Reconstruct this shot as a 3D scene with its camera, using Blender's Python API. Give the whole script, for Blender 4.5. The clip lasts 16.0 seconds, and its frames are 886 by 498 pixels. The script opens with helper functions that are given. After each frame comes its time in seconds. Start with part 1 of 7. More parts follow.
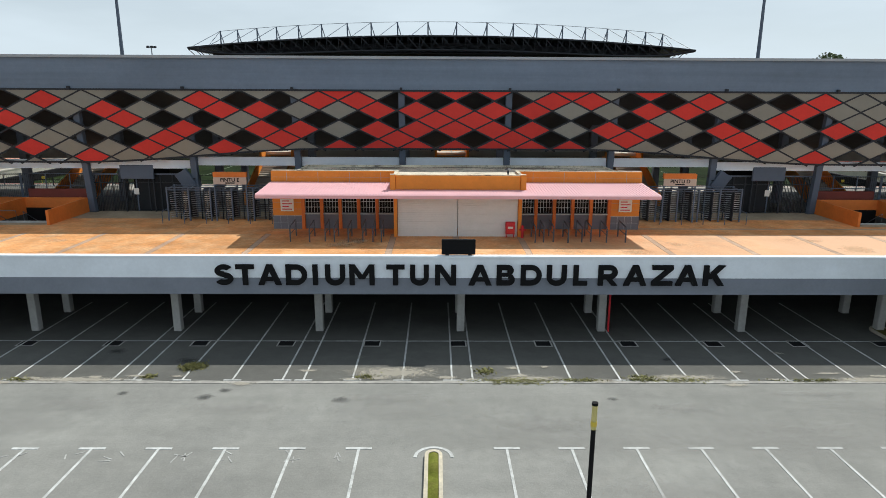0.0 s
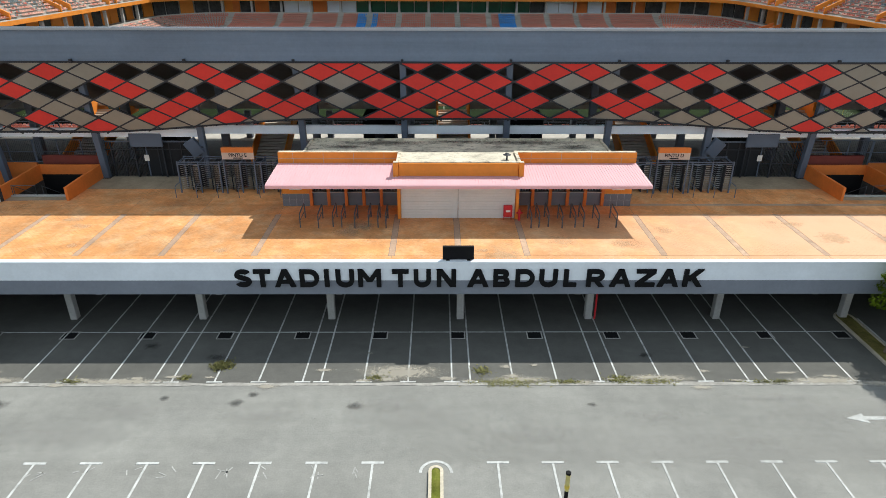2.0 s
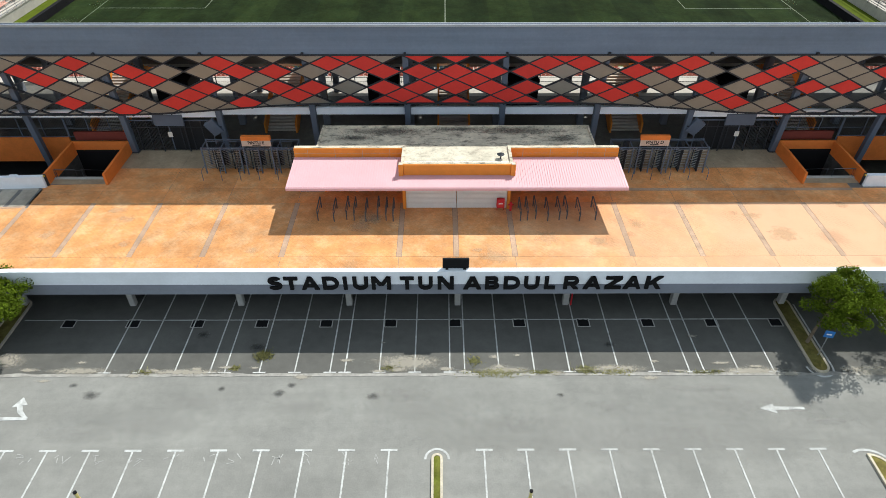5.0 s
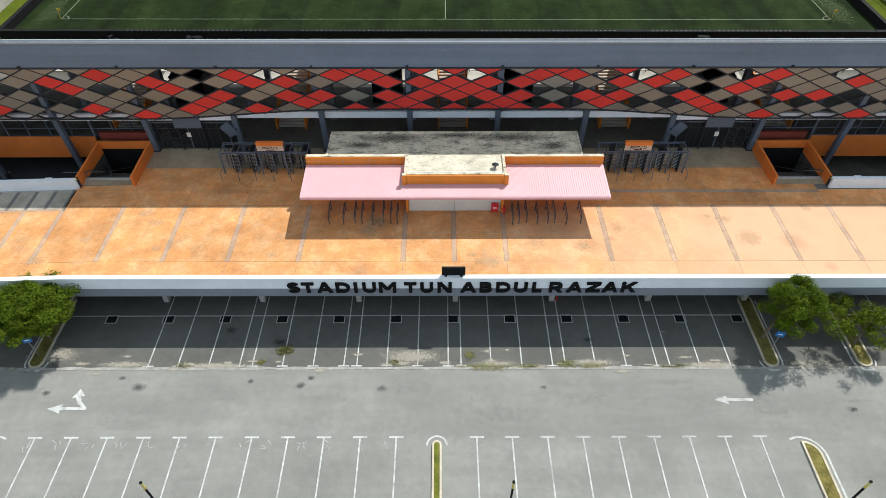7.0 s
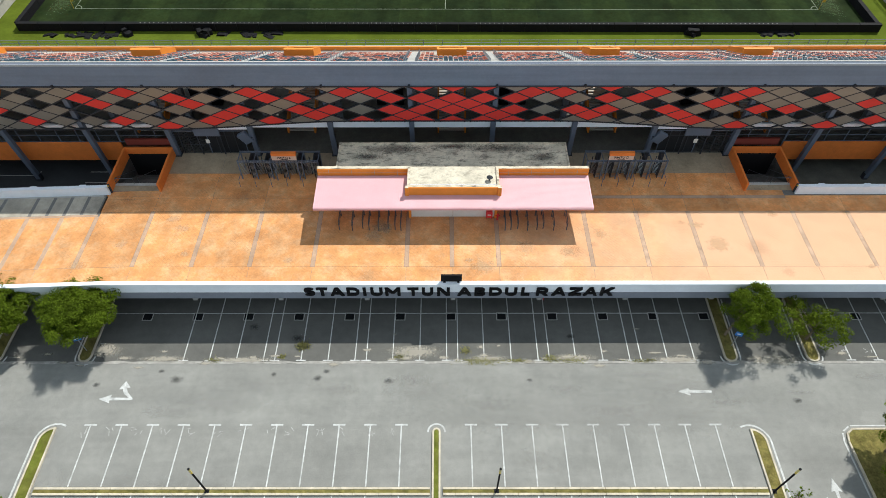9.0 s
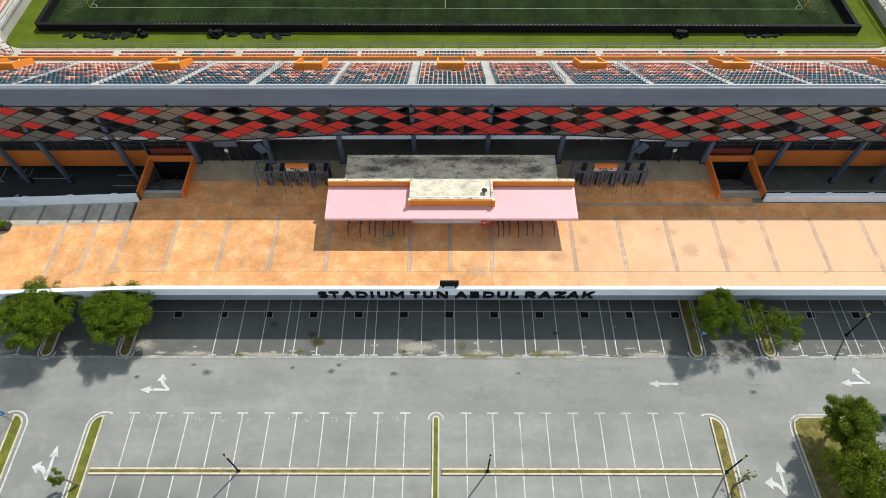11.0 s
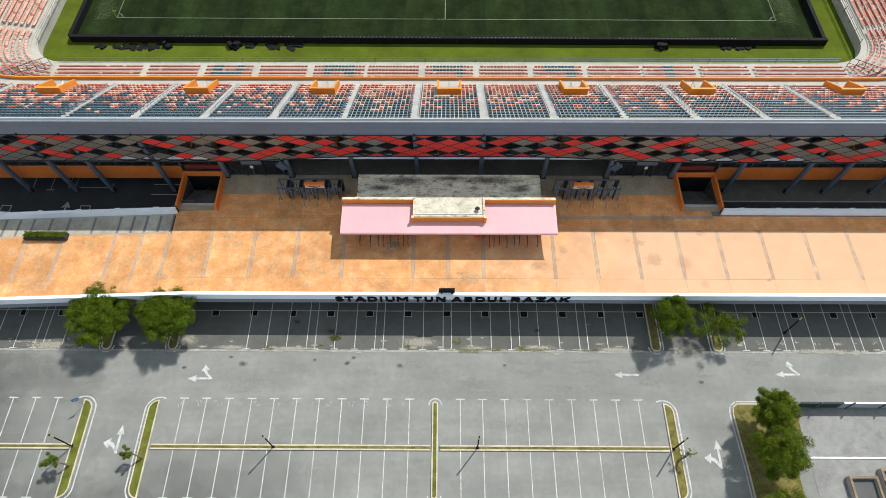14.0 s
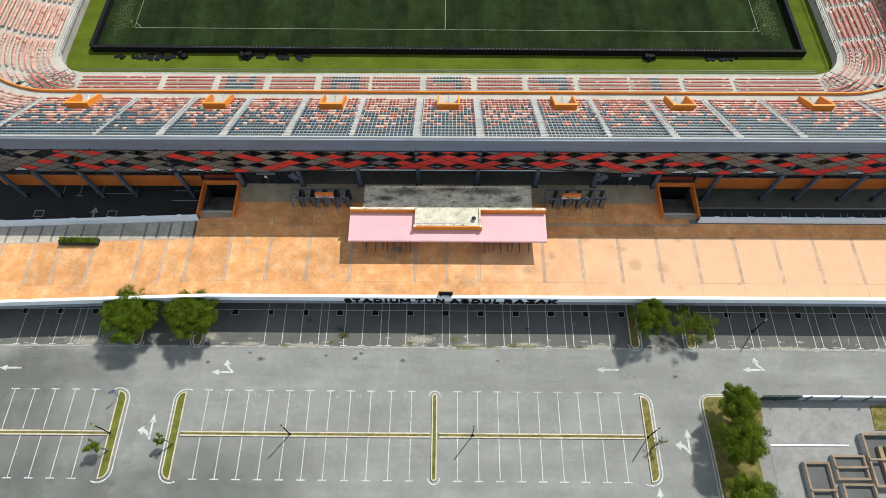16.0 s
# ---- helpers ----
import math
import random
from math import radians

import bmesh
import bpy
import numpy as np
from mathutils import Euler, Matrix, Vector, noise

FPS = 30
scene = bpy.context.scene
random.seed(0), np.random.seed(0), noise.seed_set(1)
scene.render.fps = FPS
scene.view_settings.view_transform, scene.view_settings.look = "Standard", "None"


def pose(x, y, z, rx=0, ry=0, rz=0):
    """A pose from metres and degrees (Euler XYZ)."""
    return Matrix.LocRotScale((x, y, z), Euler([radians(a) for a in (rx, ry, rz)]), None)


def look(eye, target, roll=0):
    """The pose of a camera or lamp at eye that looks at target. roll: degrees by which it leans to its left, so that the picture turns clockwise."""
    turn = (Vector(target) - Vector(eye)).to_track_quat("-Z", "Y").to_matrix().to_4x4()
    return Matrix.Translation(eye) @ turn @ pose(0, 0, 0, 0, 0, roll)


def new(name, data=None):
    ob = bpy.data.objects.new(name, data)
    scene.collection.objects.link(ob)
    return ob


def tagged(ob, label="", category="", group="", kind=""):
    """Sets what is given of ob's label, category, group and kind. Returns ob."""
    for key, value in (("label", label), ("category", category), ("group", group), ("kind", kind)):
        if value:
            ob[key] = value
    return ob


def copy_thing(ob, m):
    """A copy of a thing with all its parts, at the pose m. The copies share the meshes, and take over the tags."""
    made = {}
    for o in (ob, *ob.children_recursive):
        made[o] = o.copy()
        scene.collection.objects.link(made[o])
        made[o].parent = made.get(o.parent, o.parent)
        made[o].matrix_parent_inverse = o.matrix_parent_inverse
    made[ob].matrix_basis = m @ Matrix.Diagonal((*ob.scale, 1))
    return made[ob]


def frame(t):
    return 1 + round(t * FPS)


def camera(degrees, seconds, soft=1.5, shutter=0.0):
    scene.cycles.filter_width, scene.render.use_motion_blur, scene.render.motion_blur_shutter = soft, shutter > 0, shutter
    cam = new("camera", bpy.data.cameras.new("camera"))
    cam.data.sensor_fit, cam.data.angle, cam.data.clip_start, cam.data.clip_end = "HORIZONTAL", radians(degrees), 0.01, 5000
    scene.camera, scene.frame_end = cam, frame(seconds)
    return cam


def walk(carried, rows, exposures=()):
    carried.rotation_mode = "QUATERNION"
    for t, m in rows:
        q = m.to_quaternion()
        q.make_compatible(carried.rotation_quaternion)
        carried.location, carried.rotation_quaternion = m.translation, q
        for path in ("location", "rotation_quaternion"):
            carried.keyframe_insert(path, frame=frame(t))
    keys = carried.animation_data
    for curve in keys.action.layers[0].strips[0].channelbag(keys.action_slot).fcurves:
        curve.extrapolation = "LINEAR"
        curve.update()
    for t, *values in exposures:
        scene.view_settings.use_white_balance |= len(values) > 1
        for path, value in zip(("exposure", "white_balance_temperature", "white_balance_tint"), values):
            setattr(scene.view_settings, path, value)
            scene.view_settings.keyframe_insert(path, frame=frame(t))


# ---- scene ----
cam = camera(70.1, 16.0, soft=0.6)
PATH = [
    (0.0, 0.118, -21.698, 13.106, -13.6017, 0.2776, -0.5893),
    (0.5, 0.115, -21.73, 14.99, -16.5327, 0.2529, -0.5581),
    (1.0, 0.117, -21.756, 16.917, -19.4470, 0.2284, -0.5261),
    (1.5, 0.123, -21.777, 18.877, -22.2988, 0.2042, -0.4932),
    (2.0, 0.134, -21.794, 20.859, -25.0539, 0.1801, -0.4595),
    (2.5, 0.148, -21.807, 22.855, -27.6894, 0.1563, -0.425),
    (3.0, 0.166, -21.815, 24.858, -30.1905, 0.1327, -0.3897),
    (3.5, 0.187, -21.821, 26.864, -32.5492, 0.1093, -0.3535),
    (4.0, 0.212, -21.824, 28.869, -34.7630, 0.0861, -0.3165),
    (6.5, 0.383, -21.812, 38.839, -43.8275, -0.0265, -0.119),
    (7.0, 0.426, -21.807, 40.825, -45.3025, -0.0483, -0.077),
    (7.5, 0.471, -21.803, 42.813, -46.6875, -0.07, -0.0342),
    (8.0, 0.518, -21.799, 44.804, -47.9899, -0.0914, 0.0094),
    (8.5, 0.568, -21.797, 46.8, -49.2183, -0.1126, 0.0539),
    (9.0, 0.619, -21.797, 48.805, -50.3800, -0.1335, 0.0991),
    (11.5, 0.903, -21.837, 59.01, -55.3476, -0.2352, 0.338),
    (12.0, 0.964, -21.856, 61.089, -56.1874, -0.2548, 0.3883),
    (12.5, 1.026, -21.88, 63.177, -56.9768, -0.2743, 0.4394),
    (13.0, 1.089, -21.91, 65.271, -57.7157, -0.2935, 0.4913),
    (13.5, 1.152, -21.945, 67.366, -58.4050, -0.3125, 0.5441),
    (14.0, 1.216, -21.987, 69.454, -59.0469, -0.3313, 0.5976),
    (14.5, 1.281, -22.035, 71.527, -59.6458, -0.3499, 0.652),
    (15.0, 1.346, -22.09, 73.576, -60.2095, -0.3682, 0.7073),
    (15.5, 1.411, -22.153, 75.587, -60.7496, -0.3863, 0.7633),
    (16.0, 1.476, -22.224, 77.546, -61.2831, -0.4042, 0.8202),
]
walk(cam, [(t, pose(x, y, z, 90 + pitch, 0, yaw) @ pose(0, 0, 0, 0, 0, roll)) for t, x, y, z, pitch, roll, yaw in PATH],
     exposures=[(0.0, -0.09), (1.0, 0.03), (2.5, 0.13), (5.0, 0.13), (8.0, 0.09), (12.0, 0.04), (16.0, 0.0)])

# ---- world and sun ----
SUN = Vector((1.34, 1.70, 2.86)).normalized()
world = bpy.data.worlds.new("sky")
scene.world = world
world.use_nodes = True
wn, wl = world.node_tree.nodes, world.node_tree.links
sky = wn.new("ShaderNodeTexSky")
sky.sky_type, sky.sun_disc = "NISHITA", False
sky.sun_elevation, sky.sun_rotation = math.asin(SUN.z), math.atan2(SUN.x, SUN.y)
sky.air_density, sky.dust_density, sky.ozone_density = 1.0, 0.8, 1.5
wco = wn.new("ShaderNodeTexCoord")
wmap = wn.new("ShaderNodeMapping")
wmap.inputs["Scale"].default_value = (1.0, 1.0, 4.0)
wnoise = wn.new("ShaderNodeTexNoise")
wnoise.inputs["Scale"].default_value, wnoise.inputs["Detail"].default_value = 3.2, 7
wramp = wn.new("ShaderNodeValToRGB")
wramp.color_ramp.elements[0].position, wramp.color_ramp.elements[1].position = 0.40, 0.66
wramp.color_ramp.elements[0].color, wramp.color_ramp.elements[1].color = (0.5, 0.5, 0.5, 1), (0.95, 0.95, 0.95, 1)
wmix = wn.new("ShaderNodeMixRGB")
wmix.inputs[2].default_value = (10.8, 12.7, 14.1, 1)
wl.new(wco.outputs["Generated"], wmap.inputs[0])
wl.new(wmap.outputs[0], wnoise.inputs["Vector"])
wl.new(wnoise.outputs["Fac"], wramp.inputs[0])
wl.new(wramp.outputs[0], wmix.inputs[0])
wl.new(sky.outputs[0], wmix.inputs[1])
wsep, wrange, whaze = wn.new("ShaderNodeSeparateXYZ"), wn.new("ShaderNodeMapRange"), wn.new("ShaderNodeMixRGB")
wrange.inputs[1].default_value, wrange.inputs[2].default_value = 0.0, 0.35
wrange.inputs[3].default_value, wrange.inputs[4].default_value = 0.75, 0.0
whaze.inputs[2].default_value = (13.0, 15.1, 16.5, 1)
wl.new(wco.outputs["Generated"], wsep.inputs[0])
wl.new(wsep.outputs[2], wrange.inputs[0])
wl.new(wrange.outputs[0], whaze.inputs[0])
wl.new(wmix.outputs[0], whaze.inputs[1])
wl.new(whaze.outputs[0], wn["Background"].inputs[0])
wn["Background"].inputs[1].default_value = 0.062
sun = new("sun", bpy.data.lights.new("sun", "SUN"))
sun.data.energy, sun.data.angle, sun.data.color = 4.8, radians(0.7), (0.985, 0.975, 0.91)
sun.matrix_world = look((60, 90, 130), Vector((60, 90, 130)) - SUN)


# ---- materials ----
def mat(name, base, rough=0.8, var=0.25, big=0.25, small=9.0, bump=0.15, metal=0.0, dark=None, stain=0.0, spec=0.4, rand=0.0):
    """Two scales of noise vary the base colour; stain mixes in the dark colour by a large blotchy noise."""
    m = bpy.data.materials.new(name)
    m.use_nodes = True
    n, l = m.node_tree.nodes, m.node_tree.links
    b = n["Principled BSDF"]
    b.inputs["Roughness"].default_value, b.inputs["Metallic"].default_value = rough, metal
    b.inputs["Specular IOR Level"].default_value = spec
    geo = n.new("ShaderNodeNewGeometry")

    def noise_at(scale, detail=6, rough_n=0.6):
        t = n.new("ShaderNodeTexNoise")
        t.inputs["Scale"].default_value, t.inputs["Detail"].default_value, t.inputs["Roughness"].default_value = scale, detail, rough_n
        l.new(geo.outputs["Position"], t.inputs["Vector"])
        return t.outputs["Fac"]

    def value_mix(col, fac_out, low, high):
        r = n.new("ShaderNodeMapRange")
        r.inputs[1].default_value, r.inputs[2].default_value = 0.3, 0.7
        r.inputs[3].default_value, r.inputs[4].default_value = low, high
        l.new(fac_out, r.inputs[0])
        mx = n.new("ShaderNodeVectorMath")
        mx.operation = "SCALE"
        l.new(col, mx.inputs[0])
        l.new(r.outputs[0], mx.inputs["Scale"])
        return mx.outputs[0]

    rgb = n.new("ShaderNodeRGB")
    rgb.outputs[0].default_value = (*base, 1)
    col = rgb.outputs[0]
    if stain:
        ramp = n.new("ShaderNodeValToRGB")
        ramp.color_ramp.elements[0].position, ramp.color_ramp.elements[1].position = 0.45, 0.72
        l.new(noise_at(big * 1.7, 8, 0.7), ramp.inputs[0])
        sc = n.new("ShaderNodeMath")
        sc.operation = "MULTIPLY"
        sc.inputs[1].default_value = stain
        l.new(ramp.outputs[0], sc.inputs[0])
        mx = n.new("ShaderNodeMixRGB")
        mx.inputs[2].default_value = (*(dark or [c * 0.4 for c in base]), 1)
        l.new(sc.outputs[0], mx.inputs[0])
        l.new(col, mx.inputs[1])
        col = mx.outputs[0]
    col = value_mix(col, noise_at(big, 5), 1 - var, 1 + var)
    col = value_mix(col, noise_at(math.sqrt(big * small) * 1.3, 7, 0.65), 1 - var * 0.5, 1 + var * 0.5)
    fine = noise_at(small, 8, 0.7)
    col = value_mix(col, fine, 1 - var * 0.6, 1 + var * 0.6)
    if rand:
        oi = n.new("ShaderNodeObjectInfo")
        r = n.new("ShaderNodeMapRange")
        r.inputs[3].default_value, r.inputs[4].default_value = 1 - rand, 1 + rand
        l.new(oi.outputs["Random"], r.inputs[0])
        mx = n.new("ShaderNodeVectorMath")
        mx.operation = "SCALE"
        l.new(col, mx.inputs[0])
        l.new(r.outputs[0], mx.inputs["Scale"])
        col = mx.outputs[0]
    l.new(col, b.inputs["Base Color"])
    if bump:
        bp = n.new("ShaderNodeBump")
        bp.inputs["Strength"].default_value, bp.inputs["Distance"].default_value = bump, 0.05
        l.new(fine, bp.inputs["Height"])
        l.new(bp.outputs[0], b.inputs["Normal"])
    return m


ASPHALT = mat("asphalt", (0.231, 0.230, 0.214), 0.9, 0.14, 0.16, 11, 0.35, stain=0.35, dark=(0.16, 0.162, 0.157), spec=0.15)
# bay asphalt, its colour lowered to deepen the shade below the deck
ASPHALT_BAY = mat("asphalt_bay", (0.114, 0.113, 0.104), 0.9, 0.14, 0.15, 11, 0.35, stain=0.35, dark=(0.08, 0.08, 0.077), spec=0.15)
PAINT = mat("road_paint", (0.50, 0.51, 0.50), 0.75, 0.16, 1.1, 12, 0.1, stain=0.85, dark=(0.22, 0.22, 0.21))
PAINT_WORN = mat("road_paint_worn", (0.24, 0.245, 0.23), 0.75, 0.2, 0.8, 9, 0.1, stain=0.5, dark=(0.17, 0.17, 0.16))
KERB = mat("kerb_concrete", (0.51, 0.45, 0.345), 0.85, 0.2, 0.8, 9, 0.2, stain=0.6, dark=(0.3, 0.28, 0.24))
KERB_WHITE = mat("kerb_white", (0.31, 0.30, 0.275), 0.85, 0.3, 0.9, 5, 0.2, stain=0.6, dark=(0.22, 0.21, 0.2))
GRASS = mat("grass", (0.11, 0.125, 0.022), 0.95, 0.35, 0.8, 7, 0.6, stain=0.5, dark=(0.15, 0.12, 0.045), spec=0.05)
# one deck concrete twice: a richer tone for shaded rows, a paler for sunlit
SHADE_DECK = mat("orange_stamped_concrete", (0.68, 0.285, 0.10), 0.75, 0.22, 0.4, 6, 0.25, stain=0.9, dark=(0.69, 0.40, 0.20), rand=0.09, spec=0.25)
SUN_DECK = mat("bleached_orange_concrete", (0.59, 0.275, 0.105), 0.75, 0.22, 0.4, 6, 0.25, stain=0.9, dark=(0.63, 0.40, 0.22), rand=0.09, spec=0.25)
GREY_STRIP = mat("grey_deck_strip", (0.43, 0.29, 0.20), 0.85, 0.2, 0.4, 8, 0.2)
PALE_STRIP = mat("pale_deck_strip", (0.47, 0.32, 0.225), 0.85, 0.25, 0.6, 8, 0.2, stain=0.6, dark=(0.42, 0.28, 0.19))
CONCRETE = mat("concrete", (0.40, 0.39, 0.37), 0.9, 0.15, 0.3, 8, 0.25, stain=0.4, dark=(0.24, 0.235, 0.22))
WHITE_WALL = mat("white_wall_paint", (0.80, 0.85, 0.91), 0.65, 0.05, 0.3, 6, 0.05, stain=0.12, dark=(0.66, 0.67, 0.68))
GREY_WALL = mat("grey_wall_paint", (0.17, 0.185, 0.22), 0.75, 0.08, 0.3, 6, 0.05)
SLATE = mat("slate_blue_paint", (0.105, 0.13, 0.175), 0.5, 0.07, 0.2, 5, 0.03, spec=0.3)
SLATE_DARK = mat("dark_steel_paint", (0.03, 0.033, 0.04), 0.6, 0.1, 0.5, 6, 0.03, spec=0.25)
BAND = mat("grey_band_panel", (0.142, 0.188, 0.255), 0.42, 0.08, 0.15, 4, 0.03, stain=0.35, dark=(0.085, 0.11, 0.155))
ORANGE = mat("orange_paint", (0.75, 0.25, 0.03), 0.6, 0.08, 0.4, 6, 0.05, stain=0.15, dark=(0.5, 0.15, 0.03))
RUST_ORANGE = mat("burnt_orange_paint", (0.70, 0.185, 0.032), 0.6, 0.1, 0.4, 6, 0.05, stain=0.2, dark=(0.4, 0.10, 0.03))
PANEL_RED = mat("red_panel", (0.66, 0.048, 0.037), 0.6, 0.06, 0.5, 5, 0.02, spec=0.2, rand=0.06)
PANEL_GREY = mat("metallic_grey_panel", (0.262, 0.254, 0.224), 0.40, 0.05, 0.5, 5, 0.02, metal=0.5, spec=0.3, rand=0.06)
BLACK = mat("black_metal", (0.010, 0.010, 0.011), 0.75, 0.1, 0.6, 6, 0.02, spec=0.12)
PINK = mat("pink_metal_sheet", (0.67, 0.39, 0.42), 0.55, 0.05, 0.3, 6, 0.02)
SHUTTER = mat("white_roller_shutter", (0.72, 0.72, 0.70), 0.5, 0.05, 0.4, 8, 0.02)
STEEL = mat("galvanised_steel", (0.42, 0.44, 0.46), 0.35, 0.1, 0.5, 9, 0.02, metal=0.8)
PITCH_A = mat("mown_grass_dark", (0.0128, 0.0212, 0.0070), 0.95, 0.3, 0.3, 2.5, 0.4, stain=0.6, dark=(0.008, 0.018, 0.007), spec=0.05)
PITCH_B = mat("mown_grass_light", (0.0160, 0.0262, 0.0078), 0.95, 0.3, 0.3, 2.5, 0.4, stain=0.6, dark=(0.010, 0.022, 0.008), spec=0.05)
TURF_EDGE = mat("bright_turf", (0.078, 0.104, 0.011), 0.95, 0.15, 0.2, 3, 0.3, spec=0.05)
BOWL = mat("terrace_concrete", (0.42, 0.395, 0.35), 0.9, 0.12, 0.3, 4, 0.2, stain=0.4, dark=(0.33, 0.31, 0.28))
SEAT_NAVY = mat("navy_plastic", (0.06, 0.105, 0.14), 0.5, 0.15, 0.4, 4, 0, spec=0.3)
SEAT_RED = mat("faded_red_plastic", (0.46, 0.145, 0.105), 0.5, 0.15, 0.4, 4, 0, spec=0.25)
SEAT_PALE = mat("pale_salmon_plastic", (0.64, 0.37, 0.295), 0.5, 0.15, 0.4, 4, 0, spec=0.25)
SEAT_SALMON = mat("salmon_red_plastic", (0.55, 0.215, 0.155), 0.5, 0.12, 0.4, 4, 0, spec=0.25)
SEAT_GREY = mat("grey_blue_plastic", (0.16, 0.19, 0.21), 0.5, 0.15, 0.4, 4, 0, spec=0.25)
RAMP_STONE = mat("brown_grey_concrete", (0.40, 0.36, 0.295), 0.9, 0.2, 0.3, 8, 0.25, stain=0.5, dark=(0.22, 0.2, 0.17), rand=0.1)
COPING = mat("pale_slate_metal", (0.13, 0.15, 0.19), 0.8, 0.08, 0.3, 5, 0.03, spec=0.1)
COPING_EDGE = mat("pale_metal_edge", (0.36, 0.39, 0.42), 0.6, 0.08, 0.3, 5, 0.03, spec=0.2)
# stained stair concrete, its base lowered for shade in wells and openings
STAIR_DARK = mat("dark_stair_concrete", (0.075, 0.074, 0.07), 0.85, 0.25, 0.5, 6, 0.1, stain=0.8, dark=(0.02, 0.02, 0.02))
PITCH_LINE = mat("faded_pitch_line", (0.15, 0.175, 0.125), 0.85, 0.2, 0.6, 6, 0)
WELL_PAVING = mat("olive_grey_paving", (0.135, 0.128, 0.108), 0.9, 0.2, 0.3, 6, 0.15, stain=0.5, dark=(0.085, 0.082, 0.07))
GRASS_DRY = mat("dry_grass", (0.16, 0.135, 0.045), 0.95, 0.4, 1.2, 7, 0.6, stain=0.6, dark=(0.09, 0.10, 0.025), spec=0.05)
SEAT_BLUE = mat("blue_plastic", (0.03, 0.25, 0.62), 0.5, 0.1, 0.4, 4, 0)
LEAF = mat("tree_leaf", (0.096, 0.142, 0.010), 0.85, 0.4, 1.0, 5, 0, spec=0.1)
LEAF_LIGHT = mat("light_tree_leaf", (0.110, 0.154, 0.012), 0.85, 0.4, 1.0, 5, 0, spec=0.1)
# distant foliage greyed in its base colour to suggest haze
LEAF_DARK = mat("far_leaf", (0.105, 0.135, 0.07), 0.9, 0.4, 0.3, 2, 0, spec=0.1)
BARK = mat("bark", (0.17, 0.13, 0.09), 0.9, 0.3, 2, 9, 0.4)
YELLOW = mat("yellow_paint", (0.62, 0.46, 0.06), 0.5, 0.08, 0.5, 8, 0)
RED = mat("red_paint", (0.55, 0.02, 0.03), 0.5, 0.05, 0.5, 8, 0)
BLUE = mat("blue_sign", (0.02, 0.17, 0.5), 0.5, 0.05, 0.5, 8, 0)
# cream sign board with its shade mixed into the colour
SIGN_SHADED = mat("dull_salmon_board", (0.56, 0.43, 0.36), 0.6, 0.06, 0.5, 8, 0)
SIGN_WHITE = mat("sign_white", (0.75, 0.72, 0.66), 0.5, 0.04, 0.5, 8, 0)
# concrete with shade put into its colour, for undersides and recesses
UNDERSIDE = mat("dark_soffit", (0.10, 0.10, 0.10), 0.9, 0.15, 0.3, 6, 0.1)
# dull concrete; on the deck slab it also paints the parking ceiling's shade
DARK_FLOOR = mat("dull_concrete_floor", (0.17, 0.165, 0.155), 0.85, 0.2, 0.3, 6, 0.1)
# forest hills with the blue of haze put into their colour
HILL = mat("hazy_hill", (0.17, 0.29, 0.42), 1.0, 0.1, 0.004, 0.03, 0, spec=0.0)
DARK_ASPHALT = mat("fresh_asphalt", (0.045, 0.047, 0.05), 0.9, 0.15, 0.2, 9, 0.3, spec=0.15)
BROWN_FLOOR = mat("brown_stained_concrete", (0.36, 0.28, 0.19), 0.85, 0.2, 0.4, 6, 0.2, stain=0.5, dark=(0.23, 0.17, 0.11))
PARAPET_GREY = mat("grey_parapet_paint", (0.215, 0.235, 0.28), 0.75, 0.08, 0.3, 6, 0.05, stain=0.2, dark=(0.15, 0.165, 0.2))
CHALK = mat("chalky_paint", (0.35, 0.35, 0.335), 0.8, 0.25, 1.5, 12, 0.1, stain=0.6, dark=(0.25, 0.25, 0.24))
GATE_SHEET = mat("dark_gate_sheet", (0.010, 0.012, 0.015), 0.6, 0.2, 0.6, 6, 0.02, spec=0.25)
RAIL = mat("grey_rail_paint", (0.075, 0.085, 0.10), 0.45, 0.06, 0.5, 6, 0)
WHITE = mat("white_paint", (0.8, 0.8, 0.8), 0.5, 0.03, 0.5, 8, 0)


def nodes_of(m):
    n, l = m.node_tree.nodes, m.node_tree.links
    b = n["Principled BSDF"]
    return n, l, b, b.inputs["Base Color"].links[0].from_socket


def streaked(name, base, dark, stretch, amount):
    """Weathered concrete with sharp black streaks drawn out along one direction."""
    m = mat(name, base, 0.92, 0.2, 0.5, 5, 0.4, stain=0.5, dark=[c * 0.6 for c in base])
    n, l, b, col = nodes_of(m)
    geo = n.new("ShaderNodeNewGeometry")
    for scale, lo, hi, k in ((stretch, 0.50, 0.62, amount), ((1.3, 1.3, 1.0), 0.54, 0.66, amount * 0.7)):
        mp = n.new("ShaderNodeMapping")
        mp.inputs["Scale"].default_value = scale
        t = n.new("ShaderNodeTexNoise")
        t.inputs["Scale"].default_value, t.inputs["Detail"].default_value, t.inputs["Roughness"].default_value = 1.0, 12, 0.78
        r = n.new("ShaderNodeMapRange")
        r.inputs[1].default_value, r.inputs[2].default_value, r.inputs[4].default_value = lo, hi, k
        mx = n.new("ShaderNodeMixRGB")
        mx.inputs[2].default_value = (*dark, 1)
        l.new(geo.outputs["Position"], mp.inputs[0])
        l.new(mp.outputs[0], t.inputs["Vector"])
        l.new(t.outputs["Fac"], r.inputs[0])
        l.new(r.outputs[0], mx.inputs[0])
        l.new(col, mx.inputs[1])
        col = mx.outputs[0]
    l.new(col, b.inputs["Base Color"])
    return m


